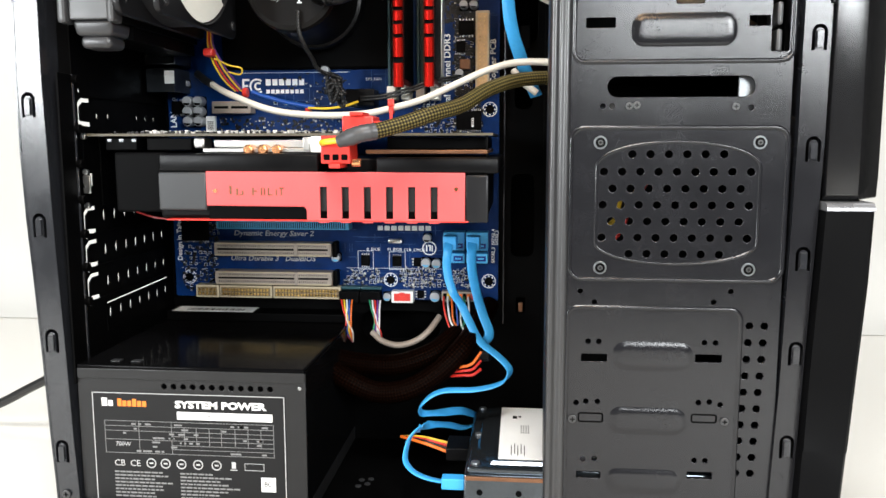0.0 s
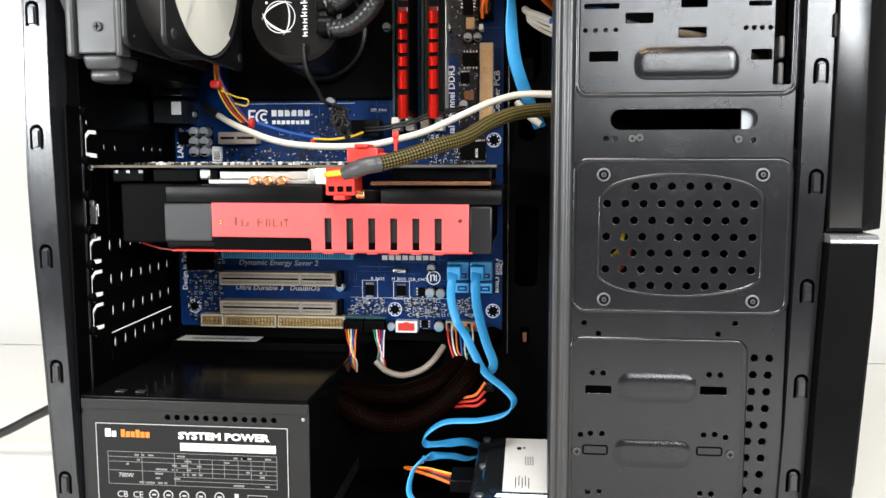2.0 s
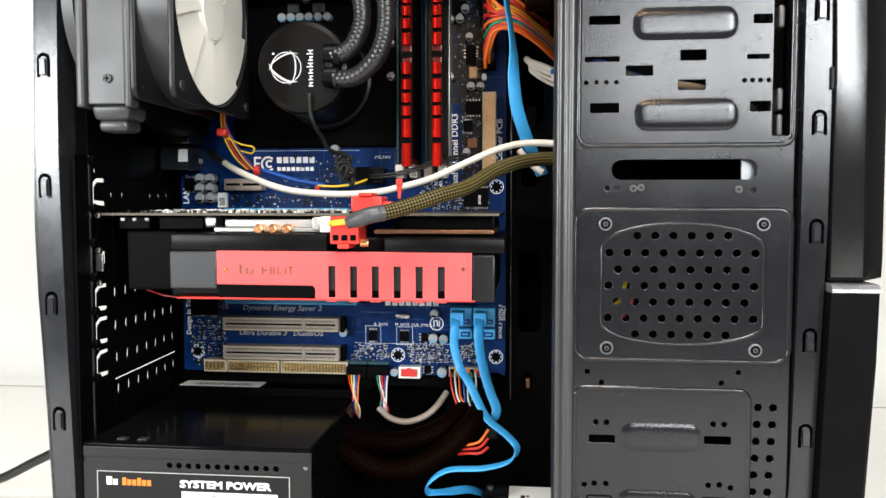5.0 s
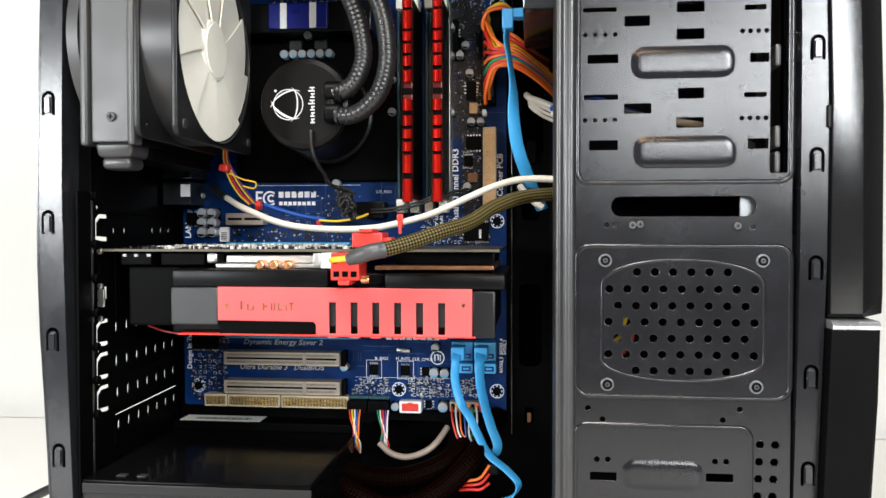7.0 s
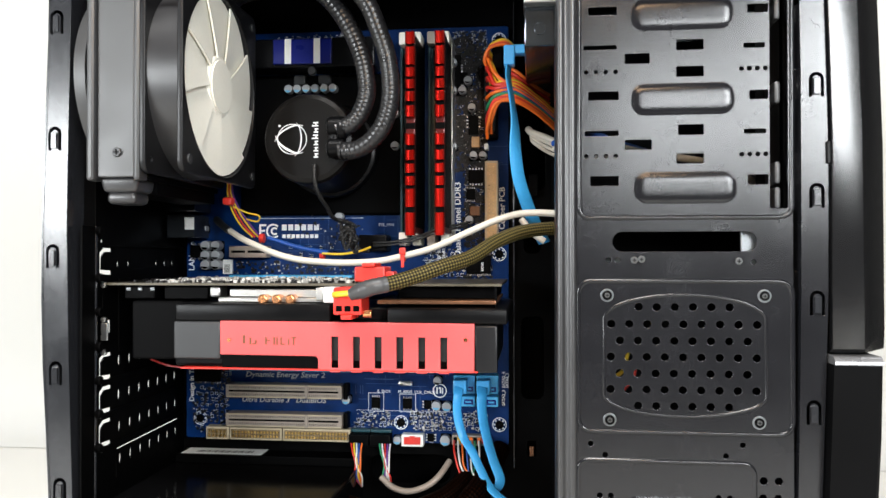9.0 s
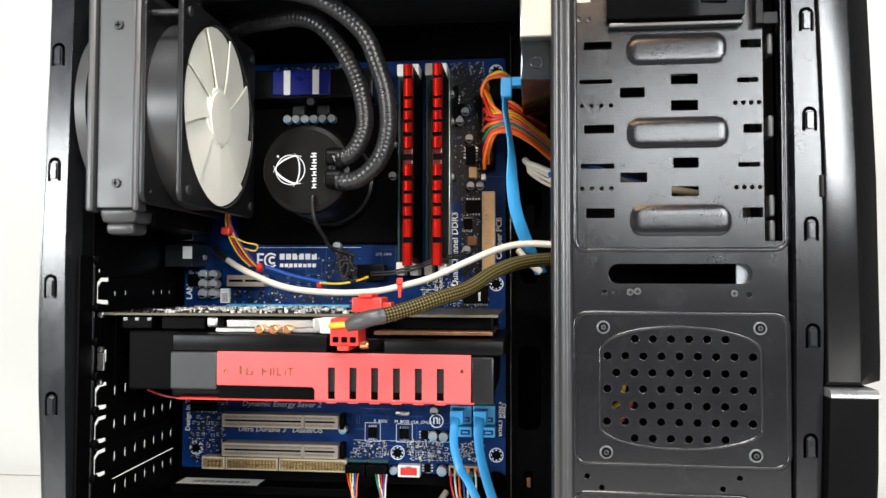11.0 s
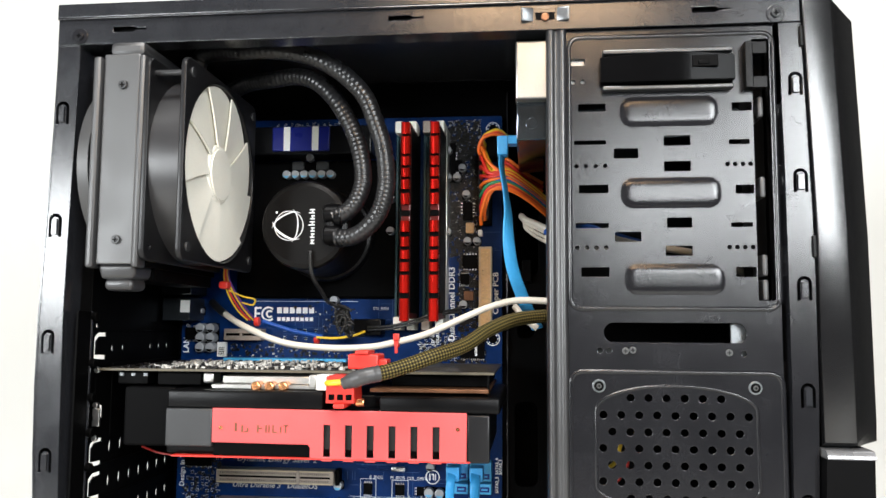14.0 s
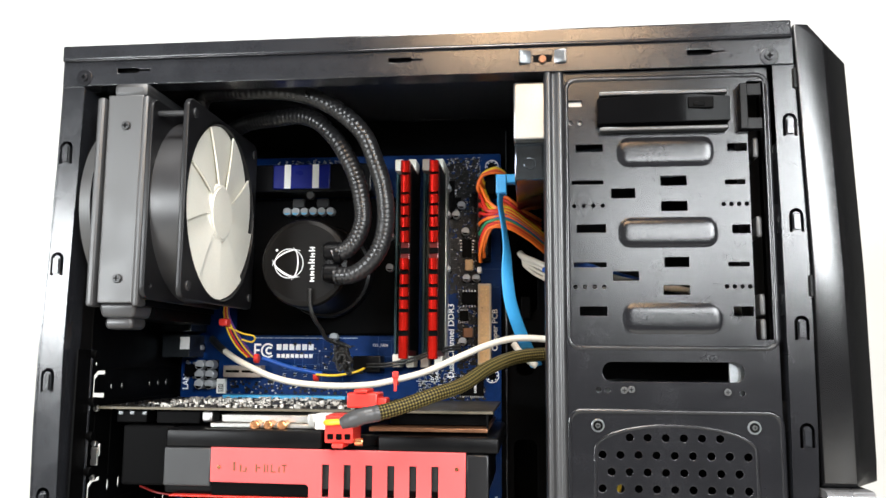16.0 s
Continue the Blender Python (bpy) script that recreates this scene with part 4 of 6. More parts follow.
for x0, x1, z0, z1, n in ((0.15, 0.232, 0.158, 0.186, 26), (0.10, 0.19, 0.245, 0.30, 34), (0.060, 0.150, 0.164, 0.185, 14), (0.226, 0.267, 0.25, 0.42, 24), (0.15, 0.24, 0.12, 0.16, 20)):
    for _ in range(n):
        x, z = rng.uniform(x0, x1), rng.uniform(z0, z1)
        if rng.random() < 0.5:
            box(x, min(x1, x + rng.uniform(0.008, 0.03)), YB - 0.00006, YB, z, z + 0.0003, bm=tr)
        else:
            box(x, x + 0.0003, YB - 0.00006, YB, z, min(z1, z + rng.uniform(0.004, 0.02)), bm=tr)
tagged(part("trace", tr, "trace", mb), kind="stuff")

# small components
dark, light = bmesh.new(), bmesh.new()
scatter(dark, 0.153, 0.182, 0.1285, 0.139, YB, 8, 0.0010, 0.0024, 0.0012, rng)
scatter(light, 0.153, 0.182, 0.1285, 0.141, YB, 34, 0.0006, 0.0018, 0.0010, rng)
scatter(dark, 0.194, 0.252, 0.1275, 0.1405, YB, 14, 0.0010, 0.0024, 0.0012, rng)
scatter(light, 0.194, 0.252, 0.1275, 0.1425, YB, 70, 0.0006, 0.0019, 0.0010, rng)
scatter(dark, 0.2275, 0.2525, 0.405, 0.423, YB, 60, 0.0008, 0.0022, 0.0012, rng)
scatter(light, 0.2275, 0.2525, 0.405, 0.423, YB, 50, 0.0005, 0.0013, 0.0008, rng)
scatter(dark, 0.2275, 0.2515, 0.318, 0.412, YB, 330, 0.0014, 0.0042, 0.0014, rng)
scatter(dark, 0.2350, 0.2510, 0.262, 0.318, YB, 60, 0.0010, 0.0038, 0.0014, rng)
scatter(light, 0.235, 0.251, 0.275, 0.404, YB, 110, 0.0005, 0.0014, 0.0010, rng)
scatter(dark, 0.2275, 0.2515, 0.338, 0.421, YB, 330, 0.0012, 0.0034, 0.0009, rng)
scatter(dark, 0.2352, 0.2510, 0.264, 0.338, YB, 240, 0.0012, 0.0032, 0.0009, rng)
scatter(dark, 0.2360, 0.2560, 0.2400, 0.2620, YB, 60, 0.0010, 0.0030, 0.0009, rng)
scatter(dark, 0.0300, 0.0560, 0.1600, 0.1860, YB, 70, 0.0012, 0.0034, 0.0010, rng)
scatter(dark, 0.205, 0.256, 0.240, 0.262, YB, 70, 0.0008, 0.0028, 0.0014, rng)
scatter(light, 0.205, 0.256, 0.240, 0.262, YB, 70, 0.0005, 0.0015, 0.0010, rng)
scatter(dark, 0.055, 0.165, 0.2435, 0.2525, YB, 90, 0.0008, 0.0024, 0.0012, rng)
scatter(light, 0.055, 0.165, 0.2435, 0.2525, YB, 60, 0.0005, 0.0013, 0.0010, rng)
scatter(dark, 0.028, 0.056, 0.122, 0.185, YB, 90, 0.0008, 0.0026, 0.0014, rng)
scatter(light, 0.028, 0.056, 0.122, 0.185, YB, 45, 0.0005, 0.0012, 0.0010, rng)
scatter(dark, 0.085, 0.16, 0.375, 0.393, YB, 60, 0.001, 0.004, 0.0025, rng)
scatter(light, 0.085, 0.16, 0.375, 0.393, YB, 26, 0.0006, 0.002, 0.0016, rng)
scatter(light, 0.088, 0.148, 0.4165, 0.4235, YB, 46, 0.0005, 0.0016, 0.0010, rng)
scatter(dark, 0.100, 0.160, 0.262, 0.30, YB, 26, 0.0010, 0.0024, 0.0012, rng)
scatter(light, 0.100, 0.160, 0.262, 0.30, YB, 24, 0.0005, 0.0012, 0.0010, rng)
# framed parts: white printed frames with a dark body inside
frames, bodies = bmesh.new(), bmesh.new()
for x0, x1, z0, z1, nx, nz, w, h in ((0.155, 0.168, 0.1285, 0.1405, 4, 3, 0.0028, 0.0032), (0.172, 0.184, 0.1285, 0.1405, 4, 3, 0.0028, 0.0032), (0.195, 0.226, 0.1275, 0.1415, 10, 4, 0.0029, 0.0029), (0.228, 0.253, 0.1280, 0.1410, 8, 4, 0.0029, 0.0028),
                                   (0.228, 0.253, 0.4050, 0.4235, 8, 6, 0.0022, 0.0022), (0.2355, 0.2505, 0.2660, 0.3260, 4, 18, 0.0026, 0.0024), (0.206, 0.236, 0.2410, 0.2600, 8, 5, 0.0026, 0.0026),
                                   (0.029, 0.056, 0.1240, 0.1580, 7, 8, 0.0026, 0.0026), (0.229, 0.250, 0.3330, 0.4040, 6, 20, 0.0024, 0.0024), (0.100, 0.140, 0.2545, 0.2660, 5, 2, 0.0030, 0.0024), (0.050, 0.058, 0.165, 0.186, 3, 6, 0.0022, 0.0022),
                                   (0.090, 0.150, 0.4165, 0.4240, 14, 2, 0.0020, 0.0020)):
    for i in range(nx):
        for j in range(nz):
            if rng.random() < 0.16:
                continue
            cx = x0 + (x1 - x0) * (i + 0.5) / nx + rng.uniform(-0.0005, 0.0005)
            cz = z0 + (z1 - z0) * (j + 0.5) / nz + rng.uniform(-0.0004, 0.0004)
            ww, hh, t = w / 2 * rng.uniform(0.7, 1), h / 2 * rng.uniform(0.7, 1), 0.00022
            if rng.random() < 0.85:
                for q in ((cx - ww, cx + ww, cz + hh - t, cz + hh), (cx - ww, cx + ww, cz - hh, cz - hh + t), (cx - ww, cx - ww + t, cz - hh, cz + hh), (cx + ww - t, cx + ww, cz - hh, cz + hh))[:rng.choice((2, 3, 4))]:
                    v = [frames.verts.new((q[a], YB - 0.00012, q[b])) for a, b in ((0, 2), (1, 2), (1, 3), (0, 3))]
                    frames.faces.new(v)
            scatter(bodies, cx - 0.0001, cx + 0.0001, cz - 0.0001, cz + 0.0001, YB, 1, ww * 0.9, ww * 1.3, 0.0012, rng)
            scatter(light, cx - ww * 0.8, cx + ww * 0.8, cz - hh * 0.8, cz + hh * 0.8, YB, 1, 0.0004, 0.0008, 0.0010, rng)
tagged(part("frame_print", frames, "silk", mb), kind="stuff")
tagged(part("small_component", bodies, "smd", mb), kind="stuff")
tagged(part("small_component", dark, "smd", mb), kind="stuff")
tagged(part("small_component", light, "smd_light", mb), kind="stuff")


def chip(x0, x1, z0, z1, tall=0.0018, legs=4, vertical=True, name="chip"):
    ob = part(name, box(x0, x1, YB - tall, YB - 0.0003, z0, z1, 0.0002, 1), "chip", mb)
    bm = bmesh.new()
    for k in range(legs):
        if vertical:
            x = x0 + (x1 - x0) * (k + 0.5) / legs
            w = (x1 - x0) / legs * 0.22
            box(x - w, x + w, YB - tall * 0.5, YB, z1, z1 + 0.0014, bm=bm)
            box(x - w, x + w, YB - tall * 0.5, YB, z0 - 0.0014, z0, bm=bm)
        else:
            z = z0 + (z1 - z0) * (k + 0.5) / legs
            w = (z1 - z0) / legs * 0.22
            box(x1, x1 + 0.0014, YB - tall * 0.5, YB, z - w, z + w, bm=bm)
            box(x0 - 0.0014, x0, YB - tall * 0.5, YB, z - w, z + w, bm=bm)
    part("leg_strip", bm, "steel", ob)
    return ob


def capacitor(x, z, r, h, top="cap"):
    bm = cyl((x, YB - h / 2, z), "y", r, h, 20, r * 0.14)
    ob = part("capacitor", bm, "cap", mb, "small silver capacitor")
    part("capacitor_mark", sector(x, z, r * 0.86, YB - h - 0.0001), "cap_blue" if top == "cap" else "chip", ob)
    part("capacitor_base", box(x - r * 1.05, x + r * 1.05, YB - 0.0016, YB, z - r * 1.05, z + r * 1.05, 0.0004, 1), "chip", ob)
    return ob


def sector(x, z, r, y):
    bm = bmesh.new()
    pts = [(r * math.cos(a), r * math.sin(a)) for a in [radians(200 + 13 * k) for k in range(11)]]
    lo = [bm.verts.new((x + a, y + 0.0002, z + b)) for a, b in pts]
    hi = [bm.verts.new((x + a, y, z + b)) for a, b in pts]
    n = len(pts)
    for j in range(n):
        bm.faces.new((lo[j], lo[(j + 1) % n], hi[(j + 1) % n], hi[j]))
    bm.faces.new(hi)
    bm.faces.new(lo[::-1])
    bmesh.ops.recalc_face_normals(bm, faces=bm.faces)
    return bm


for x, z, r, h in ((0.2155, 0.1468, 0.0034, 0.007), (0.2232, 0.1463, 0.0034, 0.007), (0.1865, 0.1210, 0.0030, 0.007), (0.2222, 0.1218, 0.0037, 0.008)):
    capacitor(x, z, r, h)
for x, z in ((0.2165, 0.1652), (0.2280, 0.3985), (0.2390, 0.3850), (0.2280, 0.3780), (0.2350, 0.3780), (0.2420, 0.3650), (0.2280, 0.3370), (0.2430, 0.3300), (0.2500, 0.3300),
             (0.1430, 0.2860), (0.2400, 0.2830), (0.1850, 0.3620), (0.1850, 0.3380), (0.1470, 0.4210)):
    capacitor(x, z, 0.0030, 0.008, "dark")
for x in (0.0405, 0.0485):
    for z in (0.2645, 0.2572, 0.2500):
        capacitor(x, z, 0.0036, 0.010, "dark")
for k in range(6):
    capacitor(0.1045 + 0.0068 * k, 0.3815, 0.0031, 0.009)
capacitor(0.1485, 0.1500, 0.0031, 0.008)
capacitor(0.0375, 0.2775, 0.0031, 0.008, "dark")

for x0, x1, z0, z1 in ((0.1665, 0.1730, 0.1435, 0.1515), (0.1900, 0.1970, 0.1435, 0.1510)):
    chip(x0, x1, z0, z1)
    part("chip_frame_print", outline_bar(x0 - 0.0026, x1 + 0.0026, z0 - 0.0028, z1 + 0.0032, 0.0003, YB), "silk", mb)
chip(0.2060, 0.2115, 0.1435, 0.1500, legs=3, vertical=False)
chip(0.2085, 0.2135, 0.1195, 0.1255, legs=3, vertical=False)
chip(0.2375, 0.2555, 0.2435, 0.2570, 0.0022, 12)
chip(0.2280, 0.2335, 0.375, 0.405, 0.002, 14, False)
chip(0.2390, 0.2465, 0.346, 0.360, 0.002, 6, False)
chip(0.2375, 0.2440, 0.298, 0.306, 0.002, 5)
chip(0.2335, 0.2385, 0.384, 0.392, 0.002, 4)
chip(0.0290, 0.0500, 0.1610, 0.1835, 0.0022, 12)
chip(0.2390, 0.2500, 0.310, 0.320, 0.002, 5)
chip(0.0265, 0.0350, 0.2555, 0.2650, 0.004, 2, name="audio_jack_coil")
part("crystal", box(0.1870, 0.1975, YB - 0.0034, YB, 0.1605, 0.1642, 0.0014), "steel", mb)
part("inductor", box(0.2415, 0.2475, YB - 0.005, YB, 0.3360, 0.3440, 0.0006), "tan", mb)
part("inductor", box(0.2400, 0.2475, YB - 0.004, YB, 0.2860, 0.2930, 0.0006), "brown", mb)
for k in range(2):
    part("coil_block", box(0.108 + 0.019 * k, 0.117 + 0.019 * k, YB - 0.006, YB, 0.3850, 0.3920, 0.0006), "plastic_grey", mb)

# slots
for z0, z1 in ((0.1515, 0.1612), (0.1300, 0.1397)):
    s = part("expansion_slot", box(0.0580, 0.1465, 0.1275, YB, z0, z1, 0.0006), "ivory", mb, "long ivory expansion slot")
    zc = (z0 + z1) / 2
    part("slot_groove", bars([(0.0605, 0.1185, zc - 0.0007, zc + 0.0007), (0.1215, 0.1440, zc - 0.0007, zc + 0.0007)], 0.1275, 0.0001), "chip", s)
    bm = bmesh.new()
    for k in range(58):
        x = 0.0612 + 0.00142 * k
        for dz in (0.0026, -0.0026):
            box(x, x + 0.0004, 0.12738, 0.1275, zc + dz - 0.0007, zc + dz + 0.0007, bm=bm)
    part("contact_strip", bm, "chip", s)
    part("slot_key", box(0.1188, 0.1212, 0.1266, 0.1276, z0, z1, 0.0002, 1), "ivory", s)
    for za in (z0, z1 - 0.0009):
        part("slot_rim", box(0.0586, 0.1460, 0.1268, 0.1276, za, za + 0.0009, 0.0003, 1), "header", s, "pale raised rim")
    part("slot_end", box(0.1467, 0.1500, 0.131, YB, z0 - 0.001, z1 + 0.001, 0.0006), "chip", s)
s = part("short_slot", box(0.0600, 0.0890, 0.1285, YB, 0.2555, 0.2642, 0.0006), "ivory", mb, "short ivory expansion slot")
part("slot_groove", bars([(0.062, 0.0725, 0.2590, 0.2608), (0.0745, 0.0870, 0.2590, 0.2608)], 0.1285, 0.0001), "chip", s)
s = part("graphics_slot", box(0.0600, 0.1540, 0.1285, YB, 0.2345, 0.2425, 0.0006), "blue_port", mb, "long light blue graphics slot")
s = part("graphics_slot", box(0.0600, 0.1600, 0.1285, YB, 0.1712, 0.1775, 0.0006), "blue_port", mb, "long light blue graphics slot")
bm = bmesh.new()
for k in range(60):
    box(0.062 + 0.0016 * k, 0.0627 + 0.0016 * k, 0.12838, 0.1285, 0.1722, 0.1765, bm=bm)
part("contact_strip", bm, "chip", s)
# long headers along the bottom edge
hd = [(0.0415, 0.0592, 5), (0.0600, 0.1000, 15), (0.1010, 0.1520, 20)]
for x0, x1, n in hd:
    s = part("pin_header", box(x0, x1, 0.1310, YB, 0.1192, 0.1285, 0.0005), "header", mb, "ivory shrouded pin header")
    part("header_well", bars([(x0 + 0.0012, x1 - 0.0012, 0.1206, 0.1271)], 0.1310, 0.0002), "header_in", s)
    bm = bmesh.new()
    for k in range(n):
        x = x0 + 0.003 + (x1 - x0 - 0.006) * k / max(1, n - 1)
        for z in (0.1222, 0.1252):
            box(x - 0.0006, x + 0.0006, 0.1296, 0.1312, z - 0.0009, z + 0.0009, bm=bm)
    part("pin_strip", bm, "gold", s)
for x0 in (0.1515, 0.1672):
    part("plug", box(x0, x0 + 0.0148, 0.128, YB, 0.1172, 0.1258, 0.0007), "chip", mb, "black plug on the board edge")
    part("header_shroud", box(x0 - 0.0002, x0 + 0.0150, 0.134, YB, 0.1262, 0.1285, 0.0005), "teal", mb)
s = part("white_socket", box(0.1900, 0.2062, 0.1320, YB, 0.1170, 0.1258, 0.0006), "white", mb, "white socket with a red insert")
part("red_insert", box(0.1920, 0.2042, 0.1312, 0.1322, 0.1186, 0.1242, 0.0005), "red_plug", s)
part("red_insert_key", box(0.1962, 0.2000, 0.1306, 0.1313, 0.1222, 0.1250, 0.0003), "red_plug", s)
s = part("panel_header", box(0.2272, 0.2525, 0.1325, YB, 0.1188, 0.1262, 0.0005), "ivory", mb, "front panel header with mixed coloured pins")
for k in range(8):
    part("header_cell", box(0.2285 + 0.0029 * k, 0.2309 + 0.0029 * k, 0.1316, 0.1326, 0.1202, 0.1248, 0.0003, 1), ("chip", "w_yellow", "w_green", "chip", "w_orange", "chip", "w_orange", "w_red")[k], s)
# data ports
for x0, x1 in ((0.2290, 0.2446), (0.2455, 0.2612)):
    for z0, z1 in ((0.1572, 0.1705), (0.1480, 0.1552)):
        s = part("data_port", box(x0, x1, 0.1275, YB, z0, z1, 0.0006), "blue_port", mb, "light blue data port")
        part("port_well", bars([(x0 + 0.0075, x1 - 0.0015, z0 + 0.0016, z0 + 0.0052)], 0.1275, 0.0002), "navy", s)
        part("port_tongue", bars([(x0 + 0.0085, x1 - 0.0028, z0 + 0.0028, z0 + 0.0040)], 0.1273, 0.0006), "blue_port", s)
# round service mark: ring and a stroke
place("round_print", sheet(disc(0.2175, 0.1570, 0.0052, 28), [disc(0.2175, 0.1570, 0.0045, 28)], YB - 0.0001, 0.0002, bevel=0.00004), "silk", mb)
part("mark_print", bars([(0.2150, 0.2160, 0.1545, 0.1595), (0.2166, 0.2185, 0.1585, 0.1595), (0.2176, 0.2186, 0.1550, 0.1585), (0.2192, 0.2200, 0.1545, 0.1592)], YB), "silk", mb)

# printing
for text, x, z, size, spin, y in (("B_BIOS", 0.1705, 0.1548, 0.0032, 0, YB), ("M_BIOS", 0.1862, 0.1548, 0.0032, 0, YB), ("CLR_CMOS", 0.1985, 0.1546, 0.0031, 0, YB),
                               
                               ("Dual Channel DDR3", 0.2330, 0.2560, 0.0066, 90, YB), ("Copper PCB", 0.2655, 0.2760, 0.0060, 90, YB), ("LAN", 0.0282, 0.2455, 0.0062, 90, YB),
                               ("AUDIO", 0.0280, 0.2575, 0.0032, 90, YB), ("Design in Taipei", 0.0282, 0.1455, 0.0052, 90, YB), ("SYS_FAN", 0.1715, 0.2790, 0.0030, 0, YB),
                               ("USB", 0.2095, 0.1188, 0.0022, 0, YB), ("SATA2_4", 0.2655, 0.1600, 0.0030, 90, YB), ("SATA2_1", 0.2680, 0.1600, 0.0028, 90, YB),
                               ("SATA2_3", 0.2655, 0.1468, 0.0030, 90, YB), ("DDR3_2", 0.2180, 0.2545, 0.0030, 90, YB), ("DDR3_1", 0.2215, 0.2545, 0.0030, 90, YB),
                               ("IDE", 0.2525, 0.2600, 0.0030, 90, YB), ("SATA2", 0.2500, 0.2455, 0.0022, 90, 0.1378)):
    place("printed_word", words(text, x, z, size, y - 0.0002), "silk", mb) if spin == 0 else place("printed_word", words(text, x, z, size, y - 0.0002, spin, bold=0.00012), "silk", mb)
for text, x, z, size in (("Dynamic Energy Saver 2", 0.0690, 0.1652, 0.0056), ("Ultra Durable 3   DualBIOS", 0.0660, 0.1462, 0.0052)):
    me = words(text, x, z, size, YB - 0.0002, wide=1.12, bold=0.00006)
    for v in me.vertices:
        v.co.x += 0.22 * (v.co.z - z)
    place("printed_word", me, "print", mb)
# maker's marks as plain bars
part("maker_print", bars([(0.0972 + 0.0050 * k, 0.1010 + 0.0050 * k, 0.2760, 0.2805) for k in range(6)] + [(0.0975 + 0.0036 * k, 0.1002 + 0.0036 * k, 0.2702, 0.2730) for k in range(8)], YB), "silk", mb)
part("maker_print", bars([(0.1790 + 0.0051 * k, 0.1830 + 0.0051 * k, 0.1700, 0.1735) for k in range(8)], YB), "silk", mb)
part("emblem_print", bars([(0.0795, 0.0810, 0.2702, 0.2808), (0.0810, 0.0850, 0.2793, 0.2808), (0.0810, 0.0840, 0.2750, 0.2765)], YB), "silk", mb)
for cx, r in ((0.0905, 0.0056), (0.0915, 0.0030)):
    arc = [(cx + r * math.cos(radians(a)), 0.2755 + r * math.sin(radians(a))) for a in range(45, 316, 15)]
    arc += [(cx + (r - 0.0013) * math.cos(radians(a)), 0.2755 + (r - 0.0013) * math.sin(radians(a))) for a in range(315, 44, -15)]
    place("emblem_print", sheet(arc, [], YB - 0.0001, 0.0002, bevel=0.00004), "silk", mb)
for q in ((0.0790, 0.1600, 0.2850, 0.2853), (0.205, 0.2265, 0.2535, 0.2538), (0.145, 0.1455, 0.262, 0.2848), (0.155, 0.2318, 0.1415, 0.1417), (0.232, 0.2324, 0.128, 0.142)):
    part("corner_print", bars([q], YB), "silk", mb)
st = part("barcode_sticker", box(0.0520, 0.0590, YB - 0.0032, YB, 0.2430, 0.2540, 0.0003), "paper", mb, "small white barcode sticker")
part("barcode", bars([(0.0532, 0.0578, 0.2440 + 0.0008 * k, 0.2443 + 0.0008 * k + 0.0002 * (k % 2)) for k in range(8)], YB - 0.0032), "chip", st)

# memory slots, latches and sockets
for i, x in enumerate((0.1935, 0.2035, 0.2140, 0.2240)):
    s = part("memory_slot", box(x - 0.0030, x + 0.0030, 0.1300, YB, 0.2690, 0.4125, 0.0005), "teal" if i % 2 == 0 else "chip", mb, "teal memory slot" if i % 2 == 0 else "black memory slot")
    part("slot_wall", box(x - 0.0030, x - 0.0012, 0.1240, 0.1305, 0.2740, 0.4080, 0.0004), "teal" if i % 2 == 0 else "chip", s)
    part("slot_wall", box(x + 0.0012, x + 0.0030, 0.1240, 0.1305, 0.2740, 0.4080, 0.0004), "khaki", s)
    for z0, z1 in ((0.4085, 0.4175), (0.2640, 0.2735)):
        part("slot_latch", box(x - 0.0030, x + 0.0030, 0.1175, 0.136, z0, z1, 0.0009), "cream" if i != 2 else "ivory", s, "white slot latch")
part("slot_trim", box(0.2280, 0.2288, 0.122, YB, 0.2700, 0.4130, 0.0003), "alu", mb)
s = part("wide_data_socket", box(0.2515, 0.2612, 0.1300, YB, 0.2660, 0.3255, 0.0006), "header", mb, "tall ivory drive socket with rows of pins")
part("socket_well", bars([(0.2528, 0.2600, 0.2675, 0.3240)], 0.1300, 0.0002), "tan", s)
bm = bmesh.new()
for k in range(20):
    for x in (0.2548, 0.2578):
        box(x - 0.0003, x + 0.0003, 0.1282, 0.1300, 0.2695 + 0.0027 * k, 0.2701 + 0.0027 * k, bm=bm)
part("pin_strip", bm, "gold", s)
pw = part("power_socket", box(0.2515, 0.2610, 0.1260, YB, 0.3420, 0.4000, 0.0006), "chip", mb, "black main power socket")
part("power_plug", box(0.2525, 0.2605, 0.1120, 0.1262, 0.3440, 0.3985, 0.0007), "plastic", mb)
part("power_latch", box(0.2515, 0.2545, 0.122, 0.132, 0.3330, 0.3370, 0.0005), "white", mb)
# socket area and heat sinks
# mounting plate made oversize to paint the shaded board round the pump black
part("cpu_bracket_shade", box(0.066, 0.1895, 0.1375, YB, 0.2872, 0.3925, 0.002), "chip", mb, "black cooler mounting plate, widened to paint shade over the board")
vh = part("heat_sink", box(0.0700, 0.1730, 0.1160, YB - 0.001, 0.3935, 0.4150, 0.0012), "plastic", mb, "dark finned heat sink with a navy cover")
part("heat_sink_cover", box(0.0985, 0.1420, 0.1135, 0.1162, 0.3955, 0.4140, 0.0010), "navy", vh)
for x in (0.1075, 0.1290):
    part("cover_stripe", box(x, x + 0.0048, 0.1131, 0.1135, 0.3957, 0.4138), "white", vh)
part("heat_sink_pin", cyl((0.1275, 0.1155, 0.3905), "y", 0.0030, 0.005, 14, 0.0006), "plastic_grey", mb)
part("chipset_sink", box(0.176, 0.214, 0.128, YB - 0.0005, 0.188, 0.226, 0.001), "plastic", mb)
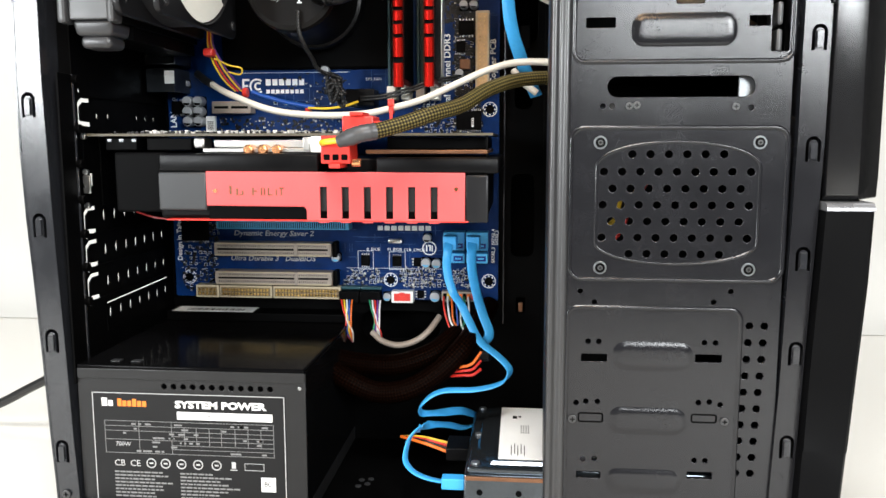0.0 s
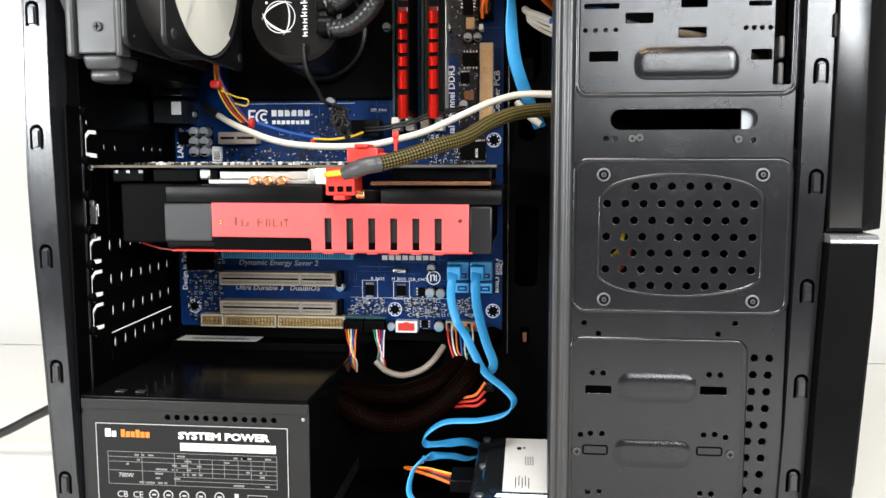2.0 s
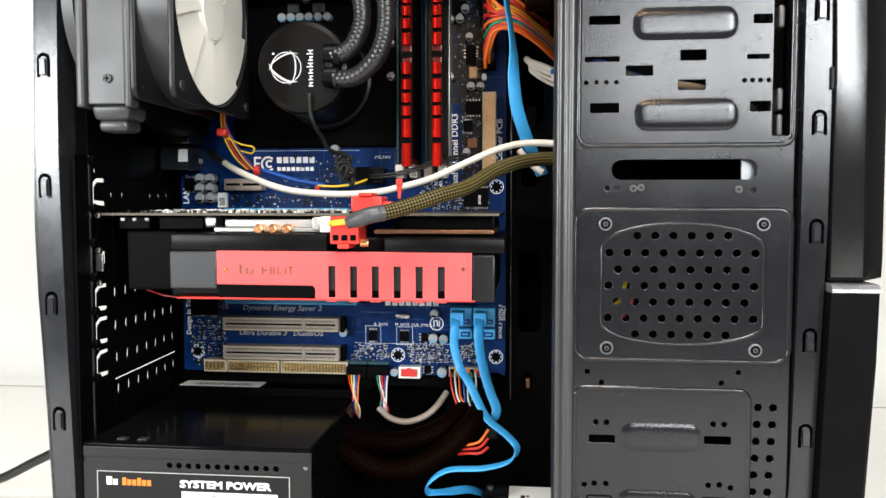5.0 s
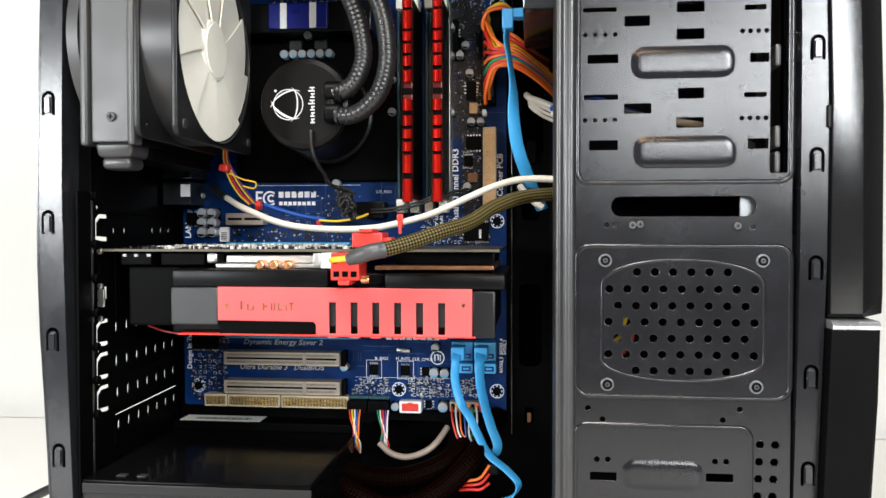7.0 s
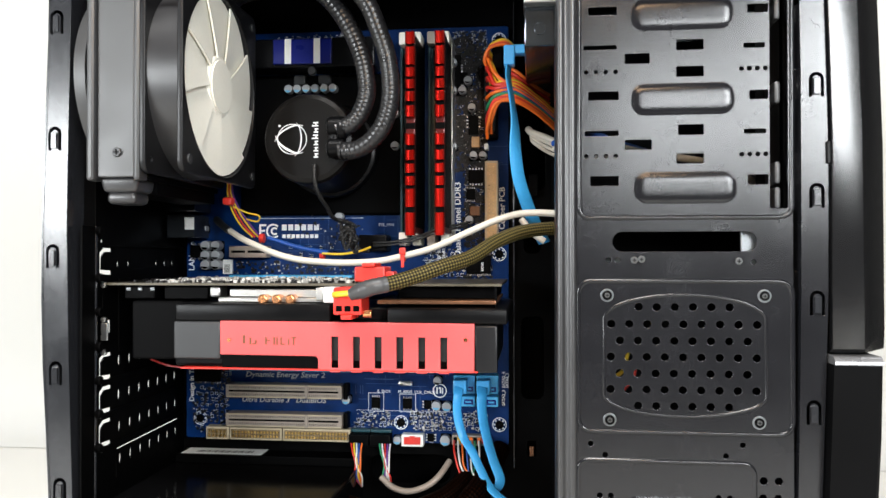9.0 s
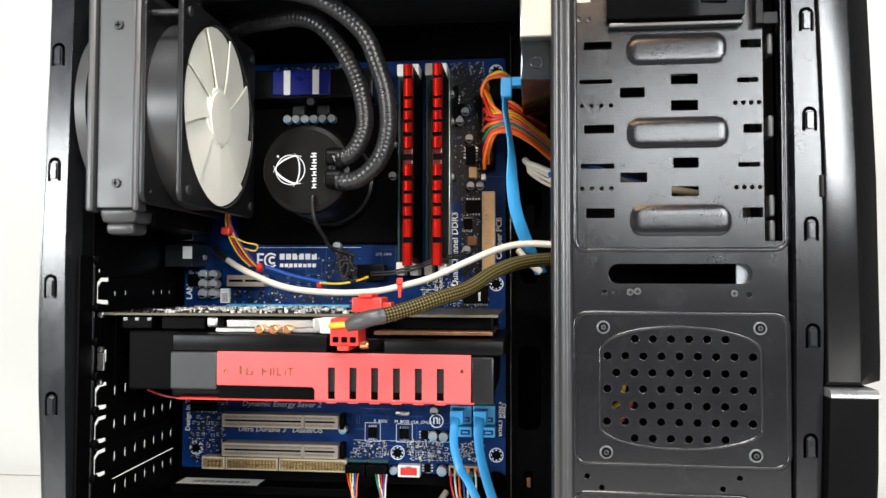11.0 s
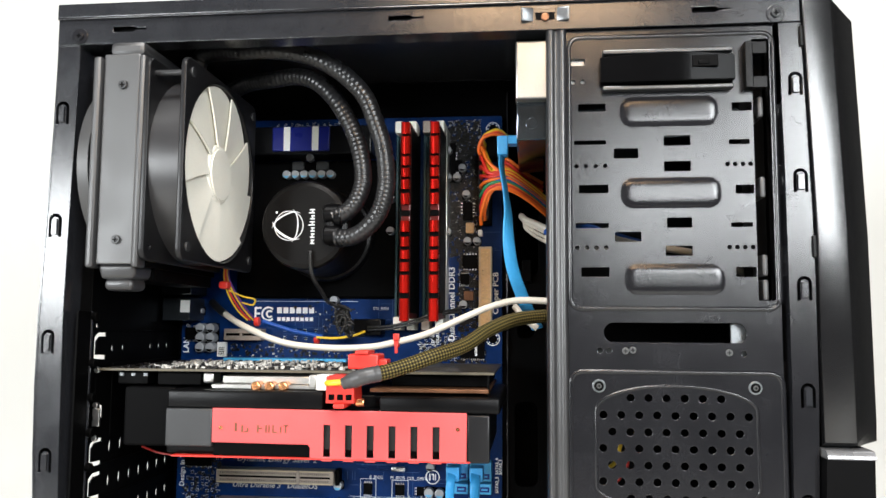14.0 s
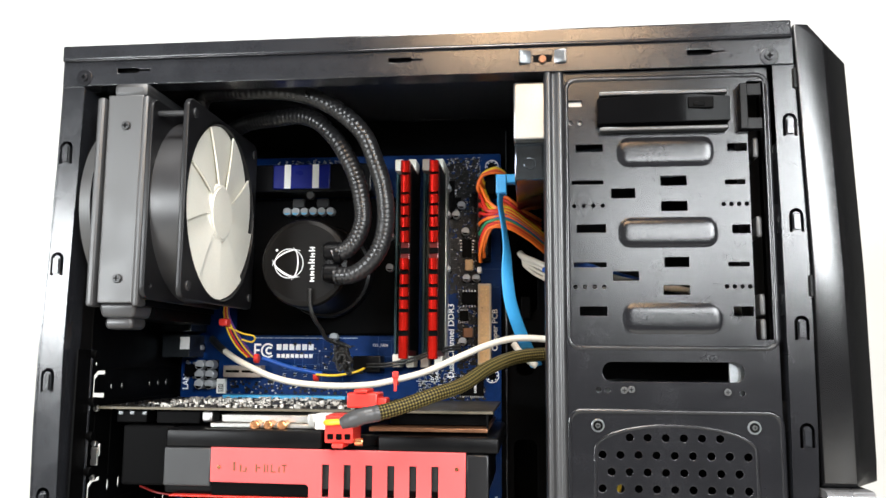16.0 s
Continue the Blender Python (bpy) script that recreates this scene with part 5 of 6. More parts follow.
# rear port block
io = thing("rear_ports", (0.035, 0.12, 0.29), "metal-cased rear port block on the board edge", "port block")
part("port_case", box(0.0190, 0.0400, 0.112, 0.1395, 0.2700, 0.2870, 0.0006), "disk_metal", io)
part("port_case", box(0.0190, 0.0415, 0.110, 0.1395, 0.2890, 0.3080, 0.0006), "disk_metal", io)
part("port_label", box(0.0330, 0.0400, 0.1114, 0.1120, 0.2760, 0.2850), "paper", io)
part("port_case", box(0.0190, 0.0400, 0.115, 0.1395, 0.3100, 0.3600, 0.0006), "plastic", io)

# ---- memory modules ----


def memory_module(x):
    e = thing("memory_module", (x, 0.105, 0.268), "memory module with a notched red heat spreader", "memory module", "memory modules")
    part("module_board", box(x - 0.0006, x + 0.0006, 0.0850, 0.1290, 0.2725, 0.4085, 0.0002, 1), "teal", e)
    z = 0.2725
    segs = ((0.2725, 0.2870), (0.2915, 0.3030), (0.3060, 0.3115), (0.3145, 0.3200), (0.3230, 0.3290), (0.3330, 0.3400), (0.3520, 0.3590), (0.3625, 0.3685), (0.3710, 0.3765), (0.3790, 0.3845), (0.3870, 0.3985), (0.4010, 0.4085))
    # core takes the darkened red for shade between and beside the fins
    part("spreader_core", box(x - 0.0030, x + 0.0030, 0.0840, 0.1230, 0.2722, 0.4075, 0.0005), "red_shaded", e, "red anodised heat spreader")
    for a, b in segs:
        bm = bmesh.new()
        w = 0.0031
        prof = [(-w, 0.0850), (-w, 0.0800), (-w * 0.75, 0.0785), (-0.0006, 0.0800), (0.0006, 0.0800), (w * 0.75, 0.0785), (w, 0.0800), (w, 0.0850)]
        lo = [bm.verts.new((x + u, y, a - 0.0021)) for u, y in prof]
        hi = [bm.verts.new((x + u, y, b - 0.0015)) for u, y in prof]
        for j in range(len(prof)):
            k = (j + 1) % len(prof)
            bm.faces.new((lo[j], lo[k], hi[k], hi[j]))
        bm.faces.new(lo)
        bm.faces.new(hi[::-1])
        bmesh.ops.recalc_face_normals(bm, faces=bm.faces)
        part("spreader_fin", bm, "red_ram", e)
    for a in (0.2893, 0.3045, 0.3130, 0.3215, 0.3310, 0.346, 0.3608, 0.3698, 0.3778, 0.3858, 0.3998):
        part("spreader_notch", box(x - 0.0031, x + 0.0031, 0.0832, 0.0846, a - 0.0038, a + 0.0002), "chip", e)
    part("spreader_edge", box(x + 0.0031, x + 0.0036, 0.0860, 0.120, 0.276, 0.405), "chip", e)
    return e


for x in (0.2042, 0.2243):
    memory_module(x)

# ---- graphics card ----
gpu = thing("graphics_card", (0.165, 0.07, 0.189), "graphics card with a red and black cooler shroud", "graphics card")
part("card_board", box(0.0240, 0.2680, 0.0190, 0.1300, 0.2385, 0.2401, 0.0002, 1), "pcb_dark", gpu, "brown-black card circuit board")
part("board_edge", box(0.0240, 0.2680, 0.0187, 0.0190, 0.2386, 0.2400), "khaki", gpu, "bare khaki board edge")
dk, lt = bmesh.new(), bmesh.new()
scatter(dk, 0.030, 0.200, 0.022, 0.120, 0.2401, 300, 0.0012, 0.0040, 0.0016, rng, "z")
scatter(lt, 0.045, 0.190, 0.022, 0.120, 0.2401, 380, 0.0008, 0.0024, 0.0022, rng, "z")
tagged(part("small_component", dk, "smd", gpu), kind="stuff")
tagged(part("small_component", lt, "smd_light", gpu), kind="stuff")
part("shroud_body", box(0.0720, 0.2650, 0.0105, 0.1250, 0.1905, 0.2180, 0.002), "plastic", gpu, "black cooler shroud")
part("shroud_bar", box(0.0740, 0.1690, 0.0060, 0.1240, 0.2178, 0.2285, 0.0018, 3), "plastic", gpu)
part("shroud_bar", box(0.2020, 0.2720, 0.0060, 0.1240, 0.2172, 0.2262, 0.0018, 3), "plastic", gpu)
part("shroud_bar", box(0.1690, 0.2020, 0.0250, 0.1240, 0.2178, 0.2255, 0.0010), "plastic", gpu)
slots = [(0.1692 + 0.01275 * k, 0.1742 + 0.01275 * k) for k in range(6)]
outline = [(0.1030, 0.2178), (0.1030, 0.1988), (0.1605, 0.1985), (0.1622, 0.1965), (0.1622, 0.1900)]
for a, b in slots:
    outline += [(a, 0.1900), (a, 0.1893), (b, 0.1893), (b, 0.1900)]
outline += [(0.2525, 0.1900), (0.2525, 0.2172)]
place("red_face", sheet(outline, [rrect(a, b, 0.1908, 0.2100, 0.0003, 1) for a, b in slots], 0.0062, 0.0016, bevel=0.0005), "red", gpu, "red face plate with six slots")
part("red_trim", box(0.0780, 0.2550, 0.0052, 0.0120, 0.1896, 0.1905, 0.0003), "red_plug", gpu, "red lower trim")
part("red_trim_tail", sweep(spline([(0.0775, 0.008, 0.1901), (0.068, 0.009, 0.1912), (0.056, 0.014, 0.1936)], 6), [(-0.0008, -0.0004), (0.0008, -0.0004), (0.0008, 0.0004), (-0.0008, 0.0004)], (0, 1, 0)), "red_shaded", gpu)
part("shroud_recess", box(0.1030, 0.1620, 0.0072, 0.0110, 0.1905, 0.1985, 0.0004), "chip", gpu)
part("grey_end", box(0.0735, 0.1025, 0.0058, 0.0110, 0.1955, 0.2178, 0.0012), "plastic_grey", gpu, "dark grey end cap")
part("grey_end", box(0.2530, 0.2660, 0.0066, 0.0110, 0.1895, 0.2165, 0.0010), "fan_flange", gpu, "dark grey end cap")
# dark boxes added in the face slots to paint their inner shade
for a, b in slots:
    part("slot_shade", box(a - 0.0002, b + 0.0002, 0.0082, 0.0110, 0.1952, 0.2100, 0.0003, 1), "psu_side", gpu)
part("shroud_tail", box(0.0400, 0.0730, 0.0200, 0.1200, 0.1930, 0.2290, 0.0015), "chip", gpu)
# maker's mark: chrome bars
mk = bars([(0.1165, 0.1178, 0.2050, 0.2100), (0.1205, 0.1216, 0.2045, 0.2085), (0.1222, 0.1245, 0.2045, 0.2052), (0.1300, 0.1310, 0.2045, 0.2090), (0.1310, 0.1330, 0.2066, 0.2074), (0.1350, 0.1359, 0.2045, 0.2090), (0.1368, 0.1376, 0.2045, 0.2090),
           (0.1392, 0.1400, 0.2045, 0.2090), (0.1400, 0.1420, 0.2045, 0.2052), (0.1438, 0.1446, 0.2045, 0.2080), (0.1458, 0.1488, 0.2084, 0.2091), (0.1468, 0.1476, 0.2045, 0.2086), (0.1238, 0.1248, 0.2052, 0.2072)], 0.0054, 0.0002)
part("maker_mark", mk, "brown", gpu, "small dark chrome mark")
for x, z in ((0.1080, 0.2070), (0.2480, 0.2085)):
    part("face_pin", cyl((x, 0.0052, z), "y", 0.0011, 0.0008, 12), "copper", gpu)
# cooler between board and shroud
part("cooler_plate", box(0.0980, 0.1660, 0.0140, 0.115, 0.2290, 0.2315, 0.0004), "alu", gpu, "bright cooler base plate")
part("cooler_plate", box(0.1030, 0.1660, 0.0190, 0.115, 0.2318, 0.2362, 0.0004), "alu", gpu)
for x in (0.1262, 0.1346, 0.1430):
    part("heat_pipe", cyl((x, 0.0180, 0.2306), "y", 0.0030, 0.014, 20, 0.0010), "copper", gpu, "rounded copper heat pipe end")
part("output_block", box(0.0330, 0.0530, 0.0240, 0.10, 0.2300, 0.2375, 0.0008), "chip", gpu)
for x in (0.0345, 0.0420, 0.0500):
    part("output_pin", box(x, x + 0.0030, 0.0232, 0.0242, 0.2350, 0.2372, 0.0004), "drive", gpu)
part("bracket_tab", box(0.0192, 0.0240, 0.0205, 0.0222, 0.2040, 0.2150, 0.0005), "steel", gpu, "bright bracket tab")
part("choke_block", box(0.0600, 0.0880, 0.0220, 0.05, 0.2300, 0.2375, 0.0008), "chip", gpu)
part("white_block", box(0.0890, 0.0960, 0.0220, 0.035, 0.2312, 0.2378, 0.0015), "alu", gpu)
part("copper_plate", box(0.1950, 0.2650, 0.0140, 0.118, 0.2282, 0.2304, 0.0004), "brown", gpu, "brown copper cooling plate")
part("board_support", box(0.2640, 0.2652, 0.0190, 0.0225, 0.2260, 0.2385, 0.0003), "chip", gpu)
part("power_inlet", box(0.1640, 0.1725, 0.0080, 0.030, 0.2290, 0.2382, 0.0008), "white", gpu, "white power inlet")
part("power_inlet", box(0.1590, 0.1636, 0.0100, 0.030, 0.2300, 0.2380, 0.0008), "alu", gpu)
part("cooler_core", box(0.2050, 0.2640, 0.0300, 0.118, 0.2308, 0.2378, 0.0006), "chip", gpu)
part("card_bracket", box(0.0178, 0.0190, 0.0440, 0.139, 0.1950, 0.2420, 0.0003), "inner", gpu, "black card bracket")

# red power plugs and the braided lead
plug = thing("power_plug", (0.183, 0.002, 0.229), "red six-pin power plug in the graphics card", "power plug")
part("plug_body", box(0.1735, 0.1900, -0.0060, 0.0160, 0.2230, 0.2385, 0.0008), "red_plug", plug)
part("plug_clip", box(0.1785, 0.1850, -0.0090, 0.0100, 0.2205, 0.2232, 0.0006), "red_plug", plug)
for k in range(3):
    part("plug_cell", box(0.1752 + 0.0050 * k, 0.1786 + 0.0050 * k, -0.0066, -0.0058, 0.2250, 0.2282, 0.0003, 1), "chip", plug)
part("plug_wire", cable([(0.1745, -0.007, 0.2345), (0.178, -0.012, 0.2350), (0.186, -0.014, 0.2358)], 0.0017, 5), "w_yellow", plug)
plug2 = thing("power_plug", (0.197, 0.03, 0.246), "red six-pin power plug above the card board", "power plug")
part("plug_body", box(0.1800, 0.1985, 0.0200, 0.0420, 0.2410, 0.2500, 0.0010), "red_plug", plug2)
part("plug_clip", box(0.1850, 0.1930, 0.0170, 0.0380, 0.2500, 0.2522, 0.0006), "red_plug", plug2)
part("plug_ear", box(0.1975, 0.2035, 0.0230, 0.0360, 0.2425, 0.2470, 0.0008), "red_plug", plug2)
lead = thing("power_lead", (0.24, 0.0, 0.25), "braided yellow and black graphics power lead", "power lead")
LEAD = [(0.1860, -0.016, 0.2350), (0.1980, -0.018, 0.2392), (0.2080, -0.014, 0.2412), (0.2200, -0.008, 0.2448), (0.2350, 0.000, 0.2502), (0.2500, 0.014, 0.2555), (0.2640, 0.032, 0.2650), (0.2800, 0.050, 0.2715), (0.3000, 0.062, 0.2740), (0.318, 0.070, 0.274)]
fine = spline(LEAD, 10)
part("heat_shrink", sweep(fine[:19], circle(0.0047, 14), scale=lambda i: 0.72 + 0.28 * min(1, i / 5) - 0.05 * (i % 3 == 1)), "shrink", lead, "grey heat-shrink end")
part("sleeve", sweep(fine[18:], circle(0.0043, 16)), "sleeve", lead)
part("solder_lug", cyl((0.1925, -0.001, 0.2235), "x", 0.0022, 0.005, 12, 0.0006), "copper", gpu)

# ---- cooler ----
pump = thing("liquid_cooling_pump", (0.139, 0.10, 0.305), "round black liquid cooling pump with a white emblem", "pump")
bm = cyl((0.139, 0.0980, 0.3340), "y", 0.0320, 0.0700, 56, 0.0040, r2=0.0302)
part("pump_body", bm, "pump", pump)
part("pump_ring", cyl((0.139, 0.1260, 0.3340), "y", 0.0345, 0.012, 48, 0.003), "plastic", pump)
# emblem: three crossing arcs inside a ring, and a bar where the name stands
yo = 0.0628
EX, EZ = 0.1285, 0.3335
place("emblem", sheet(disc(EX, EZ, 0.0100, 40), [disc(EX, EZ, 0.0096, 40)], yo, 0.0002, bevel=0.00004), "silk", pump)
for n_, (sp, apex, wide) in enumerate(((-92, 0.0066, 0.0005), (28, 0.0082, 0.0006), (148, 0.0080, 0.0011))):
    arc = [(u / 1000, apex - 0.0022 * (u / 10) ** 2 - 0.0010 * (u / 10) ** 4) for u in range(-11, 12)]
    arc += [(u / 1000, apex - 0.0022 * (u / 10) ** 2 - 0.0010 * (u / 10) ** 4 - 0.0002 - wide * (1 - (u / 11) ** 2)) for u in range(11, -12, -1)]
    c, s_ = math.cos(radians(sp)), math.sin(radians(sp))
    place("emblem", sheet([(EX + u * c - v * s_, EZ + u * s_ + v * c) for u, v in arc], [], yo - 0.00006 * (n_ + 1), 0.0002, bevel=0.00004), "silk", pump)
part("emblem_dot", cyl((0.1200, yo, 0.3425), "y", 0.0008, 0.0002, 12), "silk", pump)
# the name runs upwards: plain letter-sized bars of uneven height
for k in range(6):
    z, w = 0.3212 + 0.0041 * k, 0.0042 if k in (3, 5) else 0.0030
    part("name_bar", bars([(0.1462 - w, 0.1462, z, z + 0.0007), (0.1462 - w * 0.8, 0.1462, z + 0.0021, z + 0.0028), (0.1443, 0.1450, z + 0.0006, z + 0.0022)], yo + 0.0002, 0.0003), "silk", pump)
part("tube_port", cyl((0.1600, 0.0575, 0.3405), "x", 0.0064, 0.012, 24, 0.002), "plastic", pump)
part("tube_port", cyl((0.1600, 0.0575, 0.3265), "x", 0.0064, 0.012, 24, 0.002), "plastic", pump)
part("port_shroud", box(0.1545, 0.1625, 0.0545, 0.0660, 0.3195, 0.3475, 0.0035), "plastic", pump)
for nm, pts in (("cooling_tube", [(0.163, 0.055, 0.324), (0.175, 0.053, 0.325), (0.185, 0.051, 0.331), (0.192, 0.05, 0.34), (0.196, 0.049, 0.352), (0.197, 0.048, 0.365), (0.195, 0.047, 0.382), (0.19, 0.046, 0.398), (0.183, 0.044, 0.415), (0.171, 0.042, 0.428), (0.156, 0.04, 0.438), (0.139, 0.04, 0.444), (0.119, 0.041, 0.447), (0.099, 0.044, 0.448), (0.073, 0.048, 0.448), (0.066, 0.05, 0.44)]),
                ("cooling_tube", [(0.161, 0.056, 0.338), (0.17, 0.056, 0.342), (0.176, 0.056, 0.349), (0.18, 0.056, 0.361), (0.179, 0.056, 0.375), (0.175, 0.057, 0.39), (0.168, 0.058, 0.405), (0.158, 0.06, 0.42), (0.145, 0.064, 0.432), (0.13, 0.07, 0.438), (0.112, 0.078, 0.439), (0.087, 0.088, 0.439), (0.066, 0.092, 0.43)])):
    e = thing(nm, (pts[0][0], pts[0][1], pts[0][2]), "black ribbed rubber cooling tube from the pump to the radiator", "cooling tube", "cooling tubes")
    part("ribbed_hose", ribbed(pts, 0.0057), "rubber", e)
    part("hose_collar", cyl((pts[0][0] + 0.003, pts[0][1], pts[0][2]), "x", 0.0060, 0.005, 20, 0.001), "plastic", e)

rad = thing("radiator", (0.047, 0.045, 0.287), "dark grey liquid cooling radiator standing on edge", "radiator")
part("radiator_side", box(0.0350, 0.0578, -0.0120, -0.0100, 0.3020, 0.4290, 0.0009), "rad", rad, "flat grey side plate")
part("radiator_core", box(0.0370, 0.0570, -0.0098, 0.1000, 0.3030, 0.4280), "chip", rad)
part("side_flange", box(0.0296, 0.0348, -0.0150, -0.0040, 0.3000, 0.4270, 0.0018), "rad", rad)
# rear flange lengths are black to paint the shade behind the grey fronts
part("flange_shade", box(0.0300, 0.0346, -0.0039, 0.1010, 0.3010, 0.4260), "chip", rad)
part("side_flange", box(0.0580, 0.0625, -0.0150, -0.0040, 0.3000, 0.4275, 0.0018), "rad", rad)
part("flange_shade", box(0.0582, 0.0622, -0.0039, 0.1010, 0.3010, 0.4265), "chip", rad)
part("upper_tank", box(0.0370, 0.0592, -0.0100, 0.1000, 0.4285, 0.4375, 0.003), "rad", rad)
tank = box(0.0355, 0.0595, -0.0110, 0.0120, 0.2935, 0.3022)
for v in tank.verts:
    if v.co.z < 0.297:
        v.co.x = 0.0475 + (v.co.x - 0.0475) * 0.86
        v.co.y = max(v.co.y, -0.0095)
bmesh.ops.bevel(tank, geom=tank.edges[:], offset=0.0026, segments=4, profile=0.5, affect="EDGES")
# lower tank takes a darker plastic for the shade under the radiator
part("lower_tank", tank, "fan_frame", rad, "rounded lower tank", 40)
part("tank_foot", box(0.0385, 0.0568, -0.0085, 0.0100, 0.2868, 0.2944, 0.0034, 4), "fan_frame", rad)
# rear of the tank is black, its shade put into the colour
part("tank_shade", box(0.0358, 0.0602, 0.0121, 0.1000, 0.2935, 0.3020), "chip", rad)
part("far_side", box(0.0350, 0.0578, 0.1002, 0.1022, 0.3020, 0.4290, 0.0009), "rad", rad)
for z in (0.4095, 0.3165):
    screw("side_screw", 0.0475, -0.0121, z, 0.0027, rad, "dark recessed screw", "plastic_grey")


def fan(x0, x1, blade_mat, frame_mat, label, side, cy=0.0440, flanged=True):
    cz, R = 0.3650, 0.0586
    e = thing("case_fan", ((x0 + x1) / 2, cy, cz - 0.06), label, "fan", "radiator fans")
    cut = disc(cy, cz, R, 48)
    for x, t in ((x0 + 0.0018, 0.0036), (x1 - 0.0018, 0.0036)) if flanged else ():
        o = rrect(cy - 0.060, cy + 0.060, cz - 0.060, cz + 0.060, 0.006)
        hs_ = [disc(cy + a * 0.0525, cz + b * 0.0525, 0.0022, 10) for a in (-1, 1) for b in (-1, 1)]
        # flange uses the darkened plastic for shade; the barrel keeps the lighter one
        place("fan_flange", sheet(o, [cut, *hs_], x, t, "x", bevel=0.0007), "fan_flange", e, "square fan flange with rounded corners")
    bm = bmesh.new()
    n = 64
    xs = [x0 + (x1 - x0) * k / 8 for k in range(9)]
    outer = [[bm.verts.new((x, cy + (R + 0.0009) * math.cos(2 * math.pi * j / n), cz + (R + 0.0009) * math.sin(2 * math.pi * j / n))) for j in range(n)] for x in xs]
    inner = [[bm.verts.new((x, cy + R * math.cos(2 * math.pi * j / n), cz + R * math.sin(2 * math.pi * j / n))) for j in range(n)] for x in xs]
    for grid in (outer, inner):
        for a, b in zip(grid, grid[1:]):
            for j in range(n):
                bm.faces.new((a[j], a[(j + 1) % n], b[(j + 1) % n], b[j]))
    for k in (0, -1):
        for j in range(n):
            bm.faces.new((outer[k][j], outer[k][(j + 1) % n], inner[k][(j + 1) % n], inner[k][j]))
    bmesh.ops.recalc_face_normals(bm, faces=bm.faces)
    part("fan_barrel", bm, frame_mat, e)
    hub = part("fan_hub", cyl(((x0 + x1) / 2 + 0.002 * side, cy, cz), "x", 0.0195, (x1 - x0) * 0.74, 40, 0.0015), blade_mat, e)
    part("hub_cap", cyl(((x0 + x1) / 2 + (0.002 + 0.38 * (x1 - x0)) * side, cy, cz), "x", 0.0170, 0.0010, 36, 0.0004), blade_mat, e)
    for k in range(9):
        bm = bmesh.new()
        a0 = 2 * math.pi * k / 9 + 0.2
        grid = []
        for i in range(6):
            r = 0.0185 + (R - 0.0200) * i / 5
            row = []
            for j in range(7):
                u = j / 6
                a = a0 + (1.00 - 0.012 * i) * u + 0.16 * i / 5
                row.append((x1 - 0.0062 + 0.0042 * (u * 0.92 + 0.06 * math.sin(math.pi * u)) if side > 0 else x1 - 0.0018 - (x1 - x0 - 0.0036) * u, cy + r * math.cos(a), cz + r * math.sin(a)))
            grid.append(row)
        f = [[bm.verts.new(p) for p in row] for row in grid]
        b = [[bm.verts.new((p[0] + 0.0012, p[1], p[2])) for p in row] for row in grid]
        for i in range(5):
            for j in range(6):
                bm.faces.new((f[i][j], f[i][j + 1], f[i + 1][j + 1], f[i + 1][j]))
                bm.faces.new((b[i][j], b[i + 1][j], b[i + 1][j + 1], b[i][j + 1]))
        rim = [(0, j) for j in range(7)] + [(i, 6) for i in range(1, 6)] + [(5, j) for j in range(5, -1, -1)] + [(i, 0) for i in range(4, 0, -1)]
        for q, w in zip(rim, rim[1:] + rim[:1]):
            bm.faces.new((f[q[0]][q[1]], b[q[0]][q[1]], b[w[0]][w[1]], f[w[0]][w[1]]))
        bmesh.ops.recalc_face_normals(bm, faces=bm.faces)
        part("fan_blade", bm, blade_mat, e)
    for a, b in ((-1, -1), (-1, 1), (1, -1), (1, 1)) if flanged else ():
        part("fan_screw", cyl((x1 + 0.0006, cy + a * 0.0525, cz + b * 0.0525), "x", 0.0030, 0.0016, 14, 0.0005), "plastic_grey", e)
    if flanged:
        part("corner_post", cyl(((x0 + x1) / 2, cy - 0.0525, cz + 0.0525), "x", 0.0018, x1 - x0 - 0.007, 12), "plastic_grey", e)
    return e


fan(0.0630, 0.0890, "cream", "fan_frame", "smoke-grey framed case fan with cream white blades on the radiator", 1)
fan(0.0225, 0.0292, "plastic_grey", "rad", "slim round smoke-grey fan between the rear panel and radiator", -1, 0.0440, False)

# ---- power supply ----
psu = thing("power_supply", (0.088, 0.08, 0.0165), "black power supply with a printed label on its side", "power supply")
PX = 0.1585
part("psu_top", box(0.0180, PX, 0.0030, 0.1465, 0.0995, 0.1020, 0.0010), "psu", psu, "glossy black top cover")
vents = [disc(0.0720 + 0.00595 * k, 0.0893, 0.0021, 12) for k in range(12)]
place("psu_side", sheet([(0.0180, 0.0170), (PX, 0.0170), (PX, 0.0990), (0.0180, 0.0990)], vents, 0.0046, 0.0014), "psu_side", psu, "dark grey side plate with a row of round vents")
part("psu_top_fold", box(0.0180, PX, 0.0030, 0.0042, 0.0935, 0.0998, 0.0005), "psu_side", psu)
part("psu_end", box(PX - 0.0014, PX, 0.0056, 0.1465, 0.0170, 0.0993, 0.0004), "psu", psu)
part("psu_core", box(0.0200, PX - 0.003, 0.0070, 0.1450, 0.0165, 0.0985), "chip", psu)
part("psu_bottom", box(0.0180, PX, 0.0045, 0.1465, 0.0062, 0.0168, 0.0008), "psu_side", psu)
screw("psu_screw", 0.1555, 0.0039, 0.0905, 0.0010, psu, "tiny screw", "steel")
lab = part("psu_label", box(0.0260, 0.1465, 0.0036, 0.0039, 0.0175, 0.0855), "label", psu, "charcoal printed rating label")
YL = 0.0036
part("label_border", outline_bar(0.0265, 0.1460, 0.0160, 0.0850, 0.0005, YL), "print", lab)
